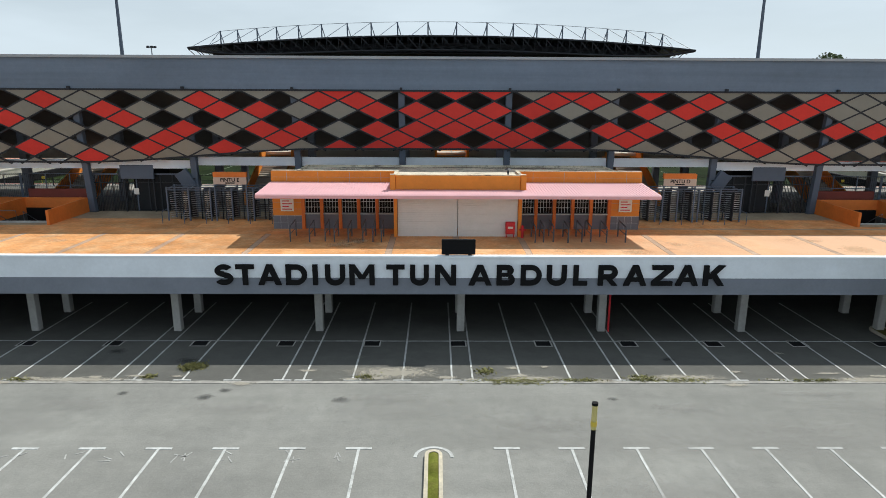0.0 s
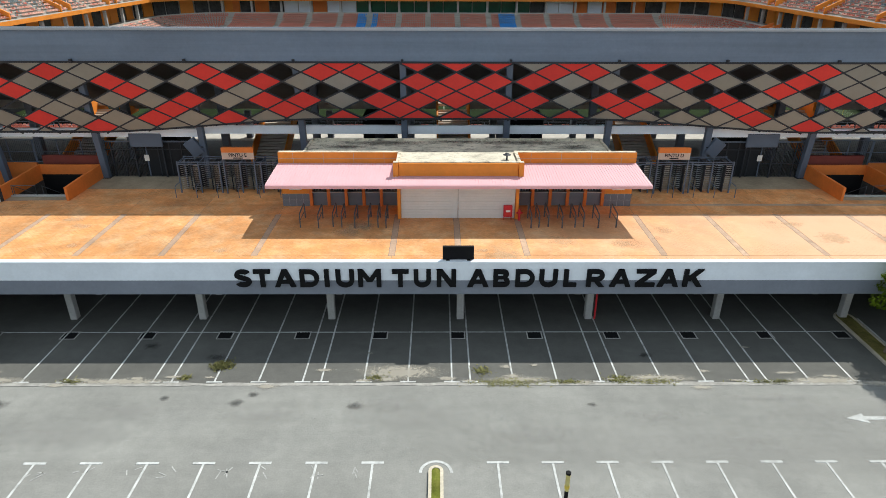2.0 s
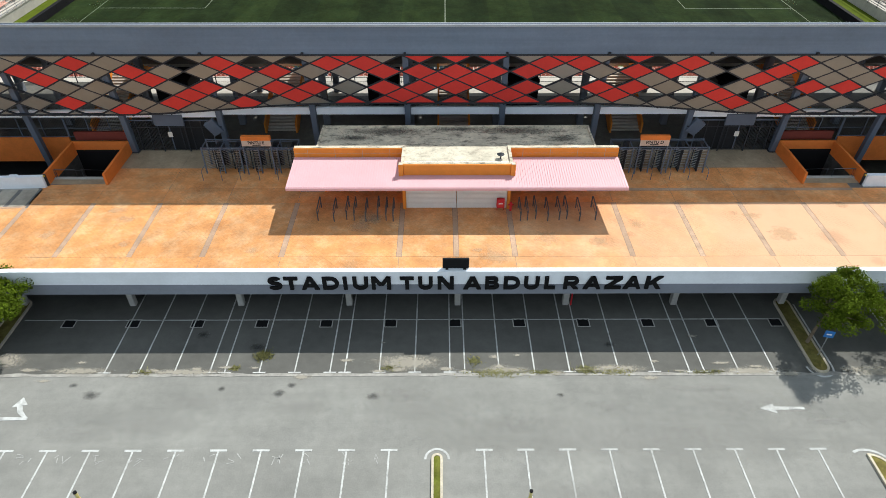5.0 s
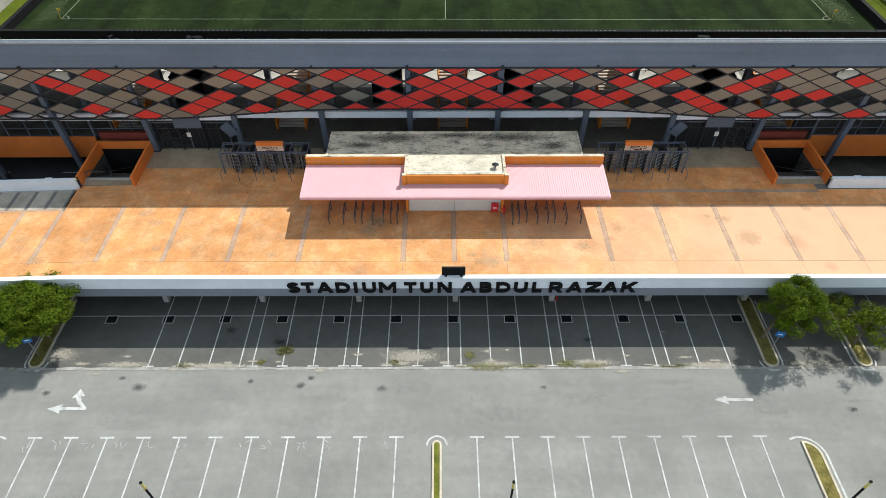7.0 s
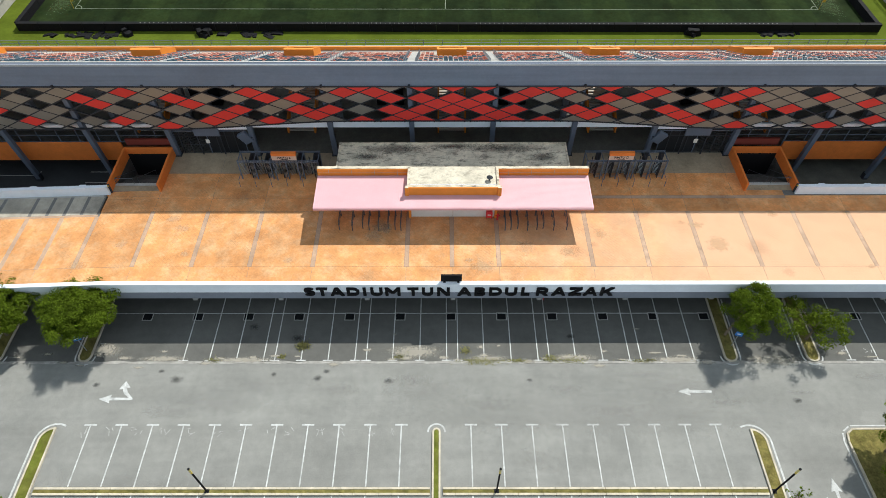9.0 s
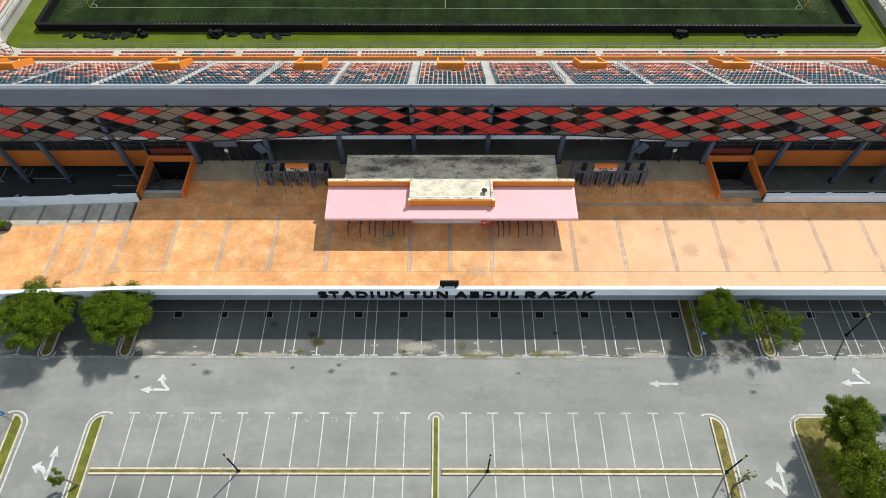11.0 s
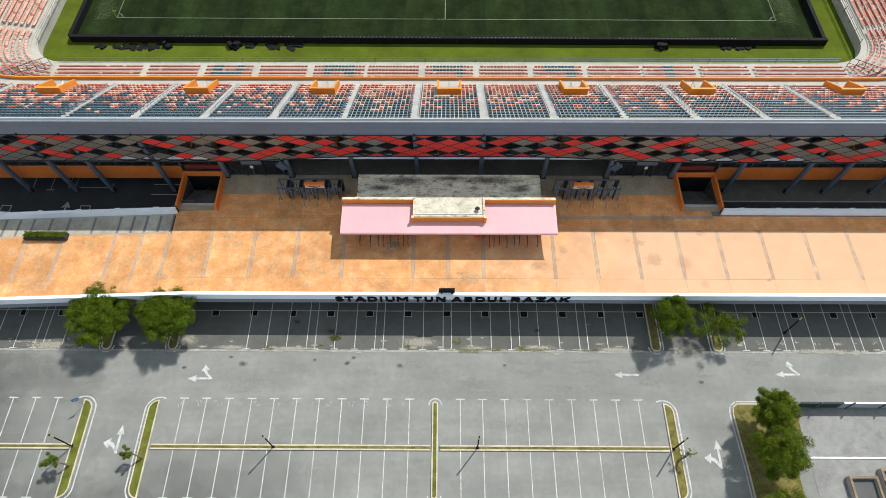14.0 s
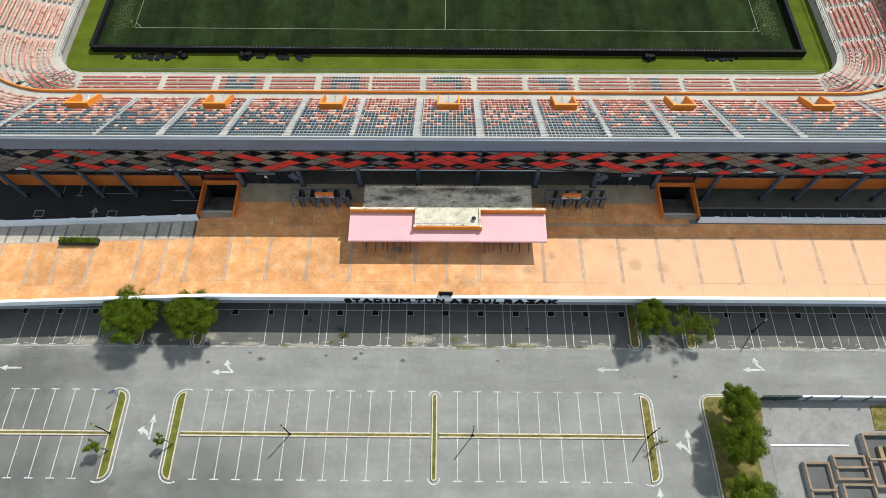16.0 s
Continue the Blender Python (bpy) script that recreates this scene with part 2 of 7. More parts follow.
def stamped(m):
    """A faint diagonal brick stamp in the surface, worn away in places."""
    n, l, b, col = nodes_of(m)
    geo, mp, br = n.new("ShaderNodeNewGeometry"), n.new("ShaderNodeMapping"), n.new("ShaderNodeTexBrick")
    mp.inputs["Rotation"].default_value = (0, 0, 0.785)
    br.inputs["Scale"].default_value, br.inputs["Brick Width"].default_value, br.inputs["Row Height"].default_value = 1.0, 0.5, 0.25
    br.inputs["Mortar Size"].default_value, br.inputs["Mortar Smooth"].default_value = 0.02, 0.3
    t = n.new("ShaderNodeTexNoise")
    t.inputs["Scale"].default_value, t.inputs["Detail"].default_value = 0.55, 6
    r = n.new("ShaderNodeMapRange")
    r.inputs[1].default_value, r.inputs[2].default_value, r.inputs[4].default_value = 0.45, 0.7, 0.38
    k = n.new("ShaderNodeMath")
    k.operation = "MULTIPLY"
    mx = n.new("ShaderNodeMixRGB")
    mx.inputs[2].default_value = (0.24, 0.12, 0.055, 1)
    l.new(geo.outputs["Position"], mp.inputs[0])
    l.new(mp.outputs[0], br.inputs["Vector"])
    l.new(geo.outputs["Position"], t.inputs["Vector"])
    l.new(t.outputs["Fac"], r.inputs[0])
    l.new(br.outputs["Fac"], k.inputs[0])
    l.new(r.outputs[0], k.inputs[1])
    l.new(k.outputs[0], mx.inputs[0])
    l.new(col, mx.inputs[1])
    l.new(mx.outputs[0], b.inputs["Base Color"])


def by_island(m, spread):
    """Each loose piece of the mesh a little lighter or darker."""
    n, l, b, col = nodes_of(m)
    geo, r, mx = n.new("ShaderNodeNewGeometry"), n.new("ShaderNodeMapRange"), n.new("ShaderNodeVectorMath")
    r.inputs[3].default_value, r.inputs[4].default_value = 1 - spread, 1 + spread
    mx.operation = "SCALE"
    l.new(geo.outputs["Random Per Island"], r.inputs[0])
    l.new(col, mx.inputs[0])
    l.new(r.outputs[0], mx.inputs["Scale"])
    l.new(mx.outputs[0], b.inputs["Base Color"])


def translucent(m, share):
    """Thin leaves let part of the light through."""
    n, l, b, _ = nodes_of(m)
    tr, mx = n.new("ShaderNodeBsdfTranslucent"), n.new("ShaderNodeMixShader")
    mx.inputs[0].default_value = share
    l.new(b.inputs["Base Color"].links[0].from_socket, tr.inputs[0])
    l.new(b.outputs[0], mx.inputs[1])
    l.new(tr.outputs[0], mx.inputs[2])
    l.new(mx.outputs[0], n["Material Output"].inputs[0])


def drawn_out(m, scale, spread):
    """Long faint bands, as traffic and rain leave them."""
    n, l, b, col = nodes_of(m)
    geo, mp, t = n.new("ShaderNodeNewGeometry"), n.new("ShaderNodeMapping"), n.new("ShaderNodeTexNoise")
    r, mx = n.new("ShaderNodeMapRange"), n.new("ShaderNodeVectorMath")
    mp.inputs["Scale"].default_value = scale
    t.inputs["Scale"].default_value, t.inputs["Detail"].default_value, t.inputs["Roughness"].default_value = 1.0, 6, 0.6
    r.inputs[1].default_value, r.inputs[2].default_value = 0.32, 0.68
    r.inputs[3].default_value, r.inputs[4].default_value = 1 - spread, 1 + spread
    mx.operation = "SCALE"
    l.new(geo.outputs["Position"], mp.inputs[0])
    l.new(mp.outputs[0], t.inputs["Vector"])
    l.new(t.outputs["Fac"], r.inputs[0])
    l.new(col, mx.inputs[0])
    l.new(r.outputs[0], mx.inputs["Scale"])
    l.new(mx.outputs[0], b.inputs["Base Color"])


drawn_out(ASPHALT, (0.045, 0.55, 1.0), 0.09)
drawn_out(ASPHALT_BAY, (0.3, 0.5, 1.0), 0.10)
drawn_out(PITCH_A, (0.3, 0.07, 1.0), 0.3)
drawn_out(PITCH_B, (0.3, 0.07, 1.0), 0.3)
drawn_out(TURF_EDGE, (0.15, 0.3, 1.0), 0.15)
drawn_out(BAND, (0.05, 1.0, 1.6), 0.10)
for m in (LEAF, LEAF_LIGHT):
    by_island(m, 0.4)
    translucent(m, 0.36)
for m in (SEAT_NAVY, SEAT_RED, SEAT_PALE, SEAT_GREY):
    by_island(m, 0.18)


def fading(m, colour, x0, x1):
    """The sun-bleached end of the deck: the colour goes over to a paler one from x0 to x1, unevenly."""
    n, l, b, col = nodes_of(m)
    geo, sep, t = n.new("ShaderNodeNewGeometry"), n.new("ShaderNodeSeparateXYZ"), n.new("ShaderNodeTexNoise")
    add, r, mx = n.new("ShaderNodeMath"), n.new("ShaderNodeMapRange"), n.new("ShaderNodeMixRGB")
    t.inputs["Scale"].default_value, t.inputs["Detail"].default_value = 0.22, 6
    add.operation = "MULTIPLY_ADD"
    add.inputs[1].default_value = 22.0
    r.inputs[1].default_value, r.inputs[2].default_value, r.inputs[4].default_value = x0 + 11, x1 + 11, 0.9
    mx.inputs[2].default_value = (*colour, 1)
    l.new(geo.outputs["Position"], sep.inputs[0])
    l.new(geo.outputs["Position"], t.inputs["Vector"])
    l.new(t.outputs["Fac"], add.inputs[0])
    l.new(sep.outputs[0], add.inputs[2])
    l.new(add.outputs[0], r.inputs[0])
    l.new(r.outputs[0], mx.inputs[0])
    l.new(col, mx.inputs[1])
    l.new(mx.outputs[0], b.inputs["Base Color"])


stamped(SHADE_DECK)
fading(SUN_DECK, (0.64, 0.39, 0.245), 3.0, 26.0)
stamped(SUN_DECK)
ROOF_REAR = streaked("streaked_roof_concrete", (0.64, 0.57, 0.44), (0.075, 0.068, 0.058), (0.8, 1.9, 1.0), 0.85)
ROOF_MIDDLE = streaked("stained_roof_concrete", (0.60, 0.55, 0.44), (0.13, 0.115, 0.09), (1.2, 1.6, 1.0), 0.5)


# ---- helpers for meshes ----
def bx(bm, x0, x1, y0, y1, z0, z1, bevel=0.0):
    vs = [bm.verts.new(p) for p in ((x0, y0, z0), (x1, y0, z0), (x1, y1, z0), (x0, y1, z0), (x0, y0, z1), (x1, y0, z1), (x1, y1, z1), (x0, y1, z1))]
    fs = [bm.faces.new([vs[i] for i in f]) for f in ((0, 3, 2, 1), (4, 5, 6, 7), (0, 1, 5, 4), (1, 2, 6, 5), (2, 3, 7, 6), (3, 0, 4, 7))]
    if bevel:
        es = list({e for f in fs for e in f.edges})
        bmesh.ops.bevel(bm, geom=es, offset=bevel, segments=1, affect="EDGES")
    return bm


def box(x0, x1, y0, y1, z0, z1, bevel=0.0):
    return bx(bmesh.new(), x0, x1, y0, y1, z0, z1, bevel)


def prism(bm, pts, a, b, axis="z"):
    """A flat outline pushed from a to b along an axis; pts are (x, y) for z, (x, z) for y, (y, z) for x."""
    def place(p, c):
        return {"z": (p[0], p[1], c), "y": (p[0], c, p[1]), "x": (c, p[0], p[1])}[axis]
    lo, hi = [bm.verts.new(place(p, a)) for p in pts], [bm.verts.new(place(p, b)) for p in pts]
    n = len(pts)
    bm.faces.new(lo[::-1]), bm.faces.new(hi)
    for i in range(n):
        bm.faces.new((lo[i], lo[(i + 1) % n], hi[(i + 1) % n], hi[i]))
    return bm


def tube(bm, pts, r, sides=6, r2=None):
    """A round bar along points, tapering from r to r2."""
    rings = []
    for k, p in enumerate(pts):
        p = Vector(p)
        d = (Vector(pts[min(k + 1, len(pts) - 1)]) - Vector(pts[max(k - 1, 0)])).normalized()
        u = d.orthogonal().normalized()
        v = d.cross(u)
        rr = r if r2 is None else r + (r2 - r) * k / (len(pts) - 1)
        rings.append([bm.verts.new(p + rr * (math.cos(a) * u + math.sin(a) * v)) for a in (2 * math.pi * j / sides for j in range(sides))])
    for a, b in zip(rings, rings[1:]):
        for j in range(sides):
            bm.faces.new((a[j], a[(j + 1) % sides], b[(j + 1) % sides], b[j]))
    bm.faces.new(rings[0][::-1]), bm.faces.new(rings[-1])
    return bm


def part(name, bm, material, parent=None, label=""):
    me = bpy.data.meshes.new(name)
    bmesh.ops.recalc_face_normals(bm, faces=bm.faces)
    bm.to_mesh(me)
    bm.free()
    me.materials.append(material)
    ob = new(name, me)
    ob.parent = parent
    if label:
        ob["label"] = label
    return ob


def twin(ob, parent=None, at=(0, 0, 0), rz=0.0):
    """Another object on the same mesh."""
    o = new(ob.name.split(".")[0], ob.data)
    o.parent = parent
    o.matrix_basis = pose(*at, 0, 0, rz)
    if "label" in ob:
        o["label"] = ob["label"]
    return o


def thing(name, label, category, group="", kind="", at=(0, 0, 0), rz=0.0):
    e = new(name)
    e.matrix_basis = pose(*at, 0, 0, rz)
    return tagged(e, label, category, group, kind)


def solid(name, verts, faces, material, parent=None, label=""):
    me = bpy.data.meshes.new(name)
    me.from_pydata(verts, [], faces)
    me.update()
    me.materials.append(material)
    ob = new(name, me)
    ob.parent = parent
    if label:
        ob["label"] = label
    return ob


AX = 1.5          # the middle line of the building
BAY = 8.12        # distance of its posts
DECK = 4.05       # height of the entrance deck


def decal(name, colour, strength, scale, soft=0.0):
    """A thin worn patch whose noisy edge fades out inside its outline."""
    m = bpy.data.materials.new(name)
    m.use_nodes = True
    n, l = m.node_tree.nodes, m.node_tree.links
    b, out = n["Principled BSDF"], n["Material Output"]
    b.inputs["Base Color"].default_value, b.inputs["Roughness"].default_value = (*colour, 1), 0.95
    tc, geo = n.new("ShaderNodeTexCoord"), n.new("ShaderNodeNewGeometry")
    d = n.new("ShaderNodeVectorMath")
    d.operation = "DISTANCE"
    d.inputs[1].default_value = (0.5, 0.5, 0.5)
    flat = n.new("ShaderNodeVectorMath")
    flat.operation = "MULTIPLY_ADD"
    flat.inputs[1].default_value, flat.inputs[2].default_value = (1, 1, 0), (0, 0, 0.5)
    l.new(tc.outputs["Generated"], flat.inputs[0])
    l.new(flat.outputs[0], d.inputs[0])
    t = n.new("ShaderNodeTexNoise")
    t.inputs["Scale"].default_value, t.inputs["Detail"].default_value, t.inputs["Roughness"].default_value = scale, 8, 0.7
    l.new(geo.outputs["Position"], t.inputs["Vector"])
    f = n.new("ShaderNodeMath")
    f.operation = "MULTIPLY_ADD"
    f.inputs[1].default_value, f.inputs[2].default_value = -1.7, 0.32
    l.new(d.outputs["Value"], f.inputs[0])
    s = n.new("ShaderNodeMath")
    s.operation = "ADD"
    l.new(t.outputs["Fac"], s.inputs[0])
    l.new(f.outputs[0], s.inputs[1])
    r = n.new("ShaderNodeMapRange")
    r.inputs[1].default_value, r.inputs[2].default_value, r.inputs[4].default_value = 0.34 - soft * 0.4, 0.62 + soft, strength
    l.new(s.outputs[0], r.inputs[0])
    tr, mx = n.new("ShaderNodeBsdfTransparent"), n.new("ShaderNodeMixShader")
    l.new(r.outputs[0], mx.inputs[0])
    l.new(tr.outputs[0], mx.inputs[1])
    l.new(b.outputs[0], mx.inputs[2])
    l.new(mx.outputs[0], out.inputs[0])
    return m


OIL = decal("oil_stain", (0.06, 0.06, 0.058), 0.6, 2.6, 0.12)
DUST = decal("pale_dust", (0.40, 0.37, 0.31), 0.65, 4.5)
WORN = decal("worn_patch", (0.32, 0.315, 0.295), 0.42, 2.2, 0.25)
GRIME = decal("deck_grime", (0.22, 0.10, 0.045), 0.12, 5.0)
PALE = decal("deck_fading", (0.60, 0.42, 0.25), 0.4, 2.4)
DARK_LOT = decal("darker_asphalt", (0.15, 0.15, 0.14), 0.7, 0.12, 0.3)
BRIGHT_GRASS = decal("light_worn_grass", (0.03, 0.052, 0.010), 0.6, 0.5)


# ---- ground, road and car park ----
ground = part("ground", box(-1800, 1800, -1200, 2600, -0.6, 0.0), ASPHALT)
tagged(ground, "grey worn asphalt of a wide car park", "ground", kind="structure")
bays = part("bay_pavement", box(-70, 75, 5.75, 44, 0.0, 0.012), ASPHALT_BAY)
tagged(bays, "grey asphalt parking bays toned darker for shade below the deck", "pavement", kind="structure")
country = part("country", box(-1500, 1500, 215, 2500, 0.0, 0.35), GRASS)
tagged(country, "green open country behind the stadium", "ground", kind="structure")

marks = thing("road_markings", "white painted parking bay lines and arrows on asphalt", "road marking", kind="structure")
tee = box(-0.05, 0.05, -4.95, 0, 0.0, 0.016)
bx(tee, -0.5, 0.5, -0.02, 0.12, 0.0, 0.0162)
tee = part("bay_line", tee, PAINT, marks)
tee.matrix_basis = pose(-2.84, -0.05, 0)
XS_LEFT = [-2.84 - 2.535 * k for k in range(11)]
XS_RIGHT = [2.82 + 2.489 * k for k in range(9)]
XS_FAR = [-42.4 - 2.52 * k for k in range(10)]
for x in XS_LEFT[1:] + XS_RIGHT + XS_FAR:
    twin(tee, marks, (x, -0.05, 0))
for x in XS_LEFT + XS_RIGHT + XS_FAR:
    twin(tee, marks, (x, -10.55, 0), 180)
front = box(-0.045, 0.045, 5.95, 17.5, 0.0, 0.024)
bx(front, -0.42, 0.42, 5.9, 6.0, 0.0, 0.0244)
front = part("bay_line", front, PAINT, marks)
front.matrix_basis = pose(-22.22, 0, 0)
COLS = [1.5 + 8.07 * k for k in range(-7, 8)]
spots = []
for k in range(-7, 8):
    for d in (0.0, 2.31, 4.68, 7.04):
        x = 1.85 + 8.03 * k + d
        if -22 < x < 23.5 or x < -41.2 or x > 35:
            spots.append(x)
for x in spots:
    twin(front, marks, (x, 0, 0))
part("cross_line", box(-30, 25, 10.83, 10.91, 0.0, 0.020), PAINT, marks)
part("cross_line", box(34.5, 72, 10.83, 10.91, 0.0, 0.020), PAINT, marks)
part("cross_line", box(-70, -40, 10.83, 10.91, 0.0, 0.020), PAINT, marks)


def arrow_left(bm):
    """An arrow 2.8 long that points to -x, its middle at the origin."""
    prism(bm, [(-1.45, 0), (-0.45, 0.38), (-0.5, 0.13), (1.4, 0.1), (1.4, -0.1), (-0.5, -0.13), (-0.45, -0.38)], 0.0, 0.016)
    return bm


def arrow_fork(bm):
    arrow_left(bm)
    prism(bm, [(1.35, 0.1), (1.05, 0.1), (0.5, 0.5), (0.3, 0.92), (-0.02, 0.88), (0.35, 1.66), (0.9, 1.05), (0.6, 1.0), (0.8, 0.62)], 0.0, 0.0164)
    return bm


for kind, x, y, rz in (("left", -54.0, 2.7, 0), ("fork", -26.9, 2.3, 0), ("left", 21.85, 2.95, 0), ("fork", 40.3, 3.06, 0)):
    ob = part("arrow", arrow_left(bmesh.new()) if kind == "left" else arrow_fork(bmesh.new()), PAINT, marks)
    ob.matrix_basis = pose(x, y, 0, 0, 0, rz)
for x, y in ((-34.3, -4.6), (30.5, -5.9), (26.2, -12.6)):
    bm = bmesh.new()
    prism(bm, [(0, 1.55), (0.42, 0.5), (0.12, 0.56), (0.1, -1.5), (-0.14, -1.5), (-0.12, 0.56), (-0.42, 0.5)], 0.0, 0.016)
    prism(bm, [(-0.1, -1.45), (-0.1, -0.95), (-0.5, -0.4), (-0.9, -0.22), (-0.85, 0.12), (-1.65, -0.35), (-1.05, -0.98), (-0.98, -0.62), (-0.6, -0.8)], 0.0, 0.0164)
    ob = part("arrow", bm, PAINT, marks)
    ob.matrix_basis = pose(x, y, 0)

# drains in the bays
drain = thing("drain_cover", "dark square drain grating in a pale concrete frame", "drain", "drains in the bays", at=(1.276, 10.53, 0.012))
frame_bm = box(-0.47, 0.47, -0.42, -0.36, 0, 0.012)
bx(frame_bm, -0.47, 0.47, 0.36, 0.42, 0, 0.012), bx(frame_bm, -0.47, -0.4, -0.36, 0.36, 0, 0.012), bx(frame_bm, 0.4, 0.47, -0.36, 0.36, 0, 0.012)
part("drain_frame", frame_bm, CONCRETE, drain)
grid_bm = box(-0.4, 0.4, -0.36, 0.36, 0, 0.004)
for k in range(9):
    bx(grid_bm, -0.38 + 0.09 * k, -0.34 + 0.09 * k, -0.36, 0.36, 0.004, 0.010)
part("grating", grid_bm, BLACK, drain)
for k in range(-12, 15):
    if k and not (-0.1 < k - 5.3 < 1.2):
        copy_thing(drain, pose(1.276 + 4.654 * k, 10.53, 0.012))


def capsule(x0, x1, y0, y1, grow=0.0, n=8):
    """A strip with half-round ends."""
    x0, x1, y0, y1 = x0 - grow, x1 + grow, y0 - grow, y1 + grow
    r, cx = (x1 - x0) / 2, (x0 + x1) / 2
    up = [(cx + r * math.cos(a), y1 - r + r * math.sin(a)) for a in (math.pi * i / n for i in range(n + 1))]
    down = [(cx - r * math.cos(a), y0 + r - r * math.sin(a)) for a in (math.pi * i / n for i in range(n + 1))]
    return up + down


def ring(bm, outer, inner, z0, z1):
    n = len(outer)
    a = [bm.verts.new((*p, z1)) for p in outer]
    b = [bm.verts.new((*p, z1)) for p in inner]
    c = [bm.verts.new((*p, z0)) for p in outer]
    d = [bm.verts.new((*p, z0)) for p in inner]
    for i in range(n):
        j = (i + 1) % n
        bm.faces.new((a[i], a[j], b[j], b[i])), bm.faces.new((c[i], c[j], a[j], a[i])), bm.faces.new((b[i], b[j], d[j], d[i]))
    return bm


def hooked(w, hl, side, grow=0.0, n=10):
    """A strip whose outer side turns into its ends by quarter rounds; the other long side is straight. side: -1 or 1, the outer one."""
    r, e, m = w + grow, hl + grow, -side * w / 2
    A = [math.pi / 2 * i / n for i in range(n + 1)]
    far = [(m + side * r * math.sin(a), e - r + r * math.cos(a)) for a in A]
    out = far + [(x, -y) for x, y in far[::-1]]
    return [(m - side * grow, y) if i in (0, len(out) - 1) else (x, y) for i, (x, y) in enumerate(out)]


def island(x0, x1, y0, y1, label, side="", caps=(1, 1), gap=0.26, hook=False, dry=False):
    """side: l or r, the long side that the painted line follows; caps: painted arcs at the far and near ends."""
    cx, cy = (x0 + x1) / 2, (y0 + y1) / 2
    t = thing("traffic_island", label, "traffic island", "islands of the car park", at=(cx, cy, 0))
    s = (x0 - cx, x1 - cx, y0 - cy, y1 - cy)
    hw, hl, sg = (x1 - x0) / 2, (y1 - y0) / 2, -1 if side == "l" else 1
    outer = hooked(hw * 2, hl, sg) if hook else capsule(*s)
    inner = hooked(hw * 2, hl, sg, -0.14) if hook else capsule(*s, grow=-0.14)
    part("kerb", ring(bmesh.new(), outer, inner, 0, 0.15), KERB, t, "worn yellowish concrete kerb")
    bm = bmesh.new()
    prism(bm, inner, 0, 0.12)
    part("grass", bm, GRASS_DRY if dry else GRASS, t, "dry grass and bare soil" if dry else "dry green grass")
    for c, up in zip(caps, (1, -1)):
        if c:
            bm = bmesh.new()
            if hook:
                r0, r1, mx, my = 2 * hw + gap, 2 * hw + gap + 0.15, -sg * hw, up * (hl - 2 * hw)
                A = [up * radians(180 - 118 * i / 18) if sg < 0 else up * radians(118 * i / 18) for i in range(19)]
            else:
                r0, r1, mx, my = hw + gap, hw + gap + 0.13, 0.0, up * (hl - hw)
                A = [up * math.pi * i / 14 for i in range(15)]
            prism(bm, [(mx + r1 * math.cos(a), my + r1 * math.sin(a)) for a in A] + [(mx + r0 * math.cos(a), my + r0 * math.sin(a)) for a in A[::-1]], 0, 0.015)
            part("painted_arc", bm, PAINT, t, "white painted line")
    if side:
        a, b = sorted((sg * (hw + gap), sg * (hw + gap + (0.15 if hook else 0.13))))
        e = hl - 2 * hw if hook else hl - hw
        part("painted_side_line", box(a, b, -e, e, 0, 0.015), PAINT, t, "white painted line")
    return t


GRASSY = "long traffic island of grass with a worn kerb"
island(-0.31, 0.35, -10.6, -0.3, "narrow traffic island of grass with a worn kerb", gap=0.3)
island(-31.95, -30.85, -10.7, -0.25, GRASSY, "l", hook=True)
island(-39.35, -38.2, -10.7, -0.15, GRASSY, "r", hook=True)
island(25.4, 26.5, -10.6, -0.4, GRASSY, "r", hook=True, dry=True)
for x0, sd in ((-39.3, "l"), (-31.5, "l"), (25.2, "r"), (32.4, "l")):
    island(x0, x0 + 1.2, 5.75, 13.0, "short traffic island of grass between parking bays", sd, (0, 1), 0.2, dry=True)


def median(x0, x1):
    t = thing("median_strip", "long thin median strip of grass between two kerbs", "median strip", at=((x0 + x1) / 2, -5.37, 0))
    h = (x1 - x0) / 2
    n = max(2, int(h * 2 / 0.95))
    w = h * 2 / n
    unit = part("kerb", box(-w / 2 + 0.008, w / 2 - 0.008, -0.30, -0.13, 0, 0.14, 0.015), KERB, t, "worn yellowish concrete kerb")
    unit.matrix_basis = pose(-h + w / 2, 0, 0)
    for i in range(n):
        if i:
            twin(unit, t, (-h + w * (i + 0.5), 0, 0))
        twin(unit, t, (-h + w * (i + 0.5), 0.43, 0))
    part("grass", box(-h, h, -0.13, 0.13, 0, 0.11), GRASS_DRY, t, "dry yellowish grass")


median(-30.65, -0.45), median(0.55, 25.3), median(-66, -39.45)

for x0, x1 in ((-75, -33.0), (35.6, 75)):
    tagged(part("well_floor", box(x0, x1, 22.7, 43.9, 0.012, 0.018), DARK_ASPHALT), "dark asphalt floor of the open well", "floor", kind="structure")

# ---- deck, ramp and parapet ----
bm = box(-33.0, 35.6, 10.85, 22.85, 3.35, DECK - 0.012)
bx(bm, -27.5, 30.5, 22.85, 28.4, 3.35, DECK - 0.012)
bx(bm, -33.0, -27.5, 28.0, 28.4, 3.35, DECK - 0.012), bx(bm, 30.5, 35.6, 28.0, 28.4, 3.35, DECK - 0.012)
deck = part("deck_slab", bm, DARK_FLOOR)
tagged(deck, "grey concrete slab of the entrance deck", "deck", kind="structure")
bm = box(35.6, 75, 10.85, 22.4, 3.35, DECK - 0.012)
tagged(part("deck_wing", bm, DARK_FLOOR), "grey concrete slab of the deck's far wing", "deck", kind="structure")


def ramp_z(x):
    return DECK


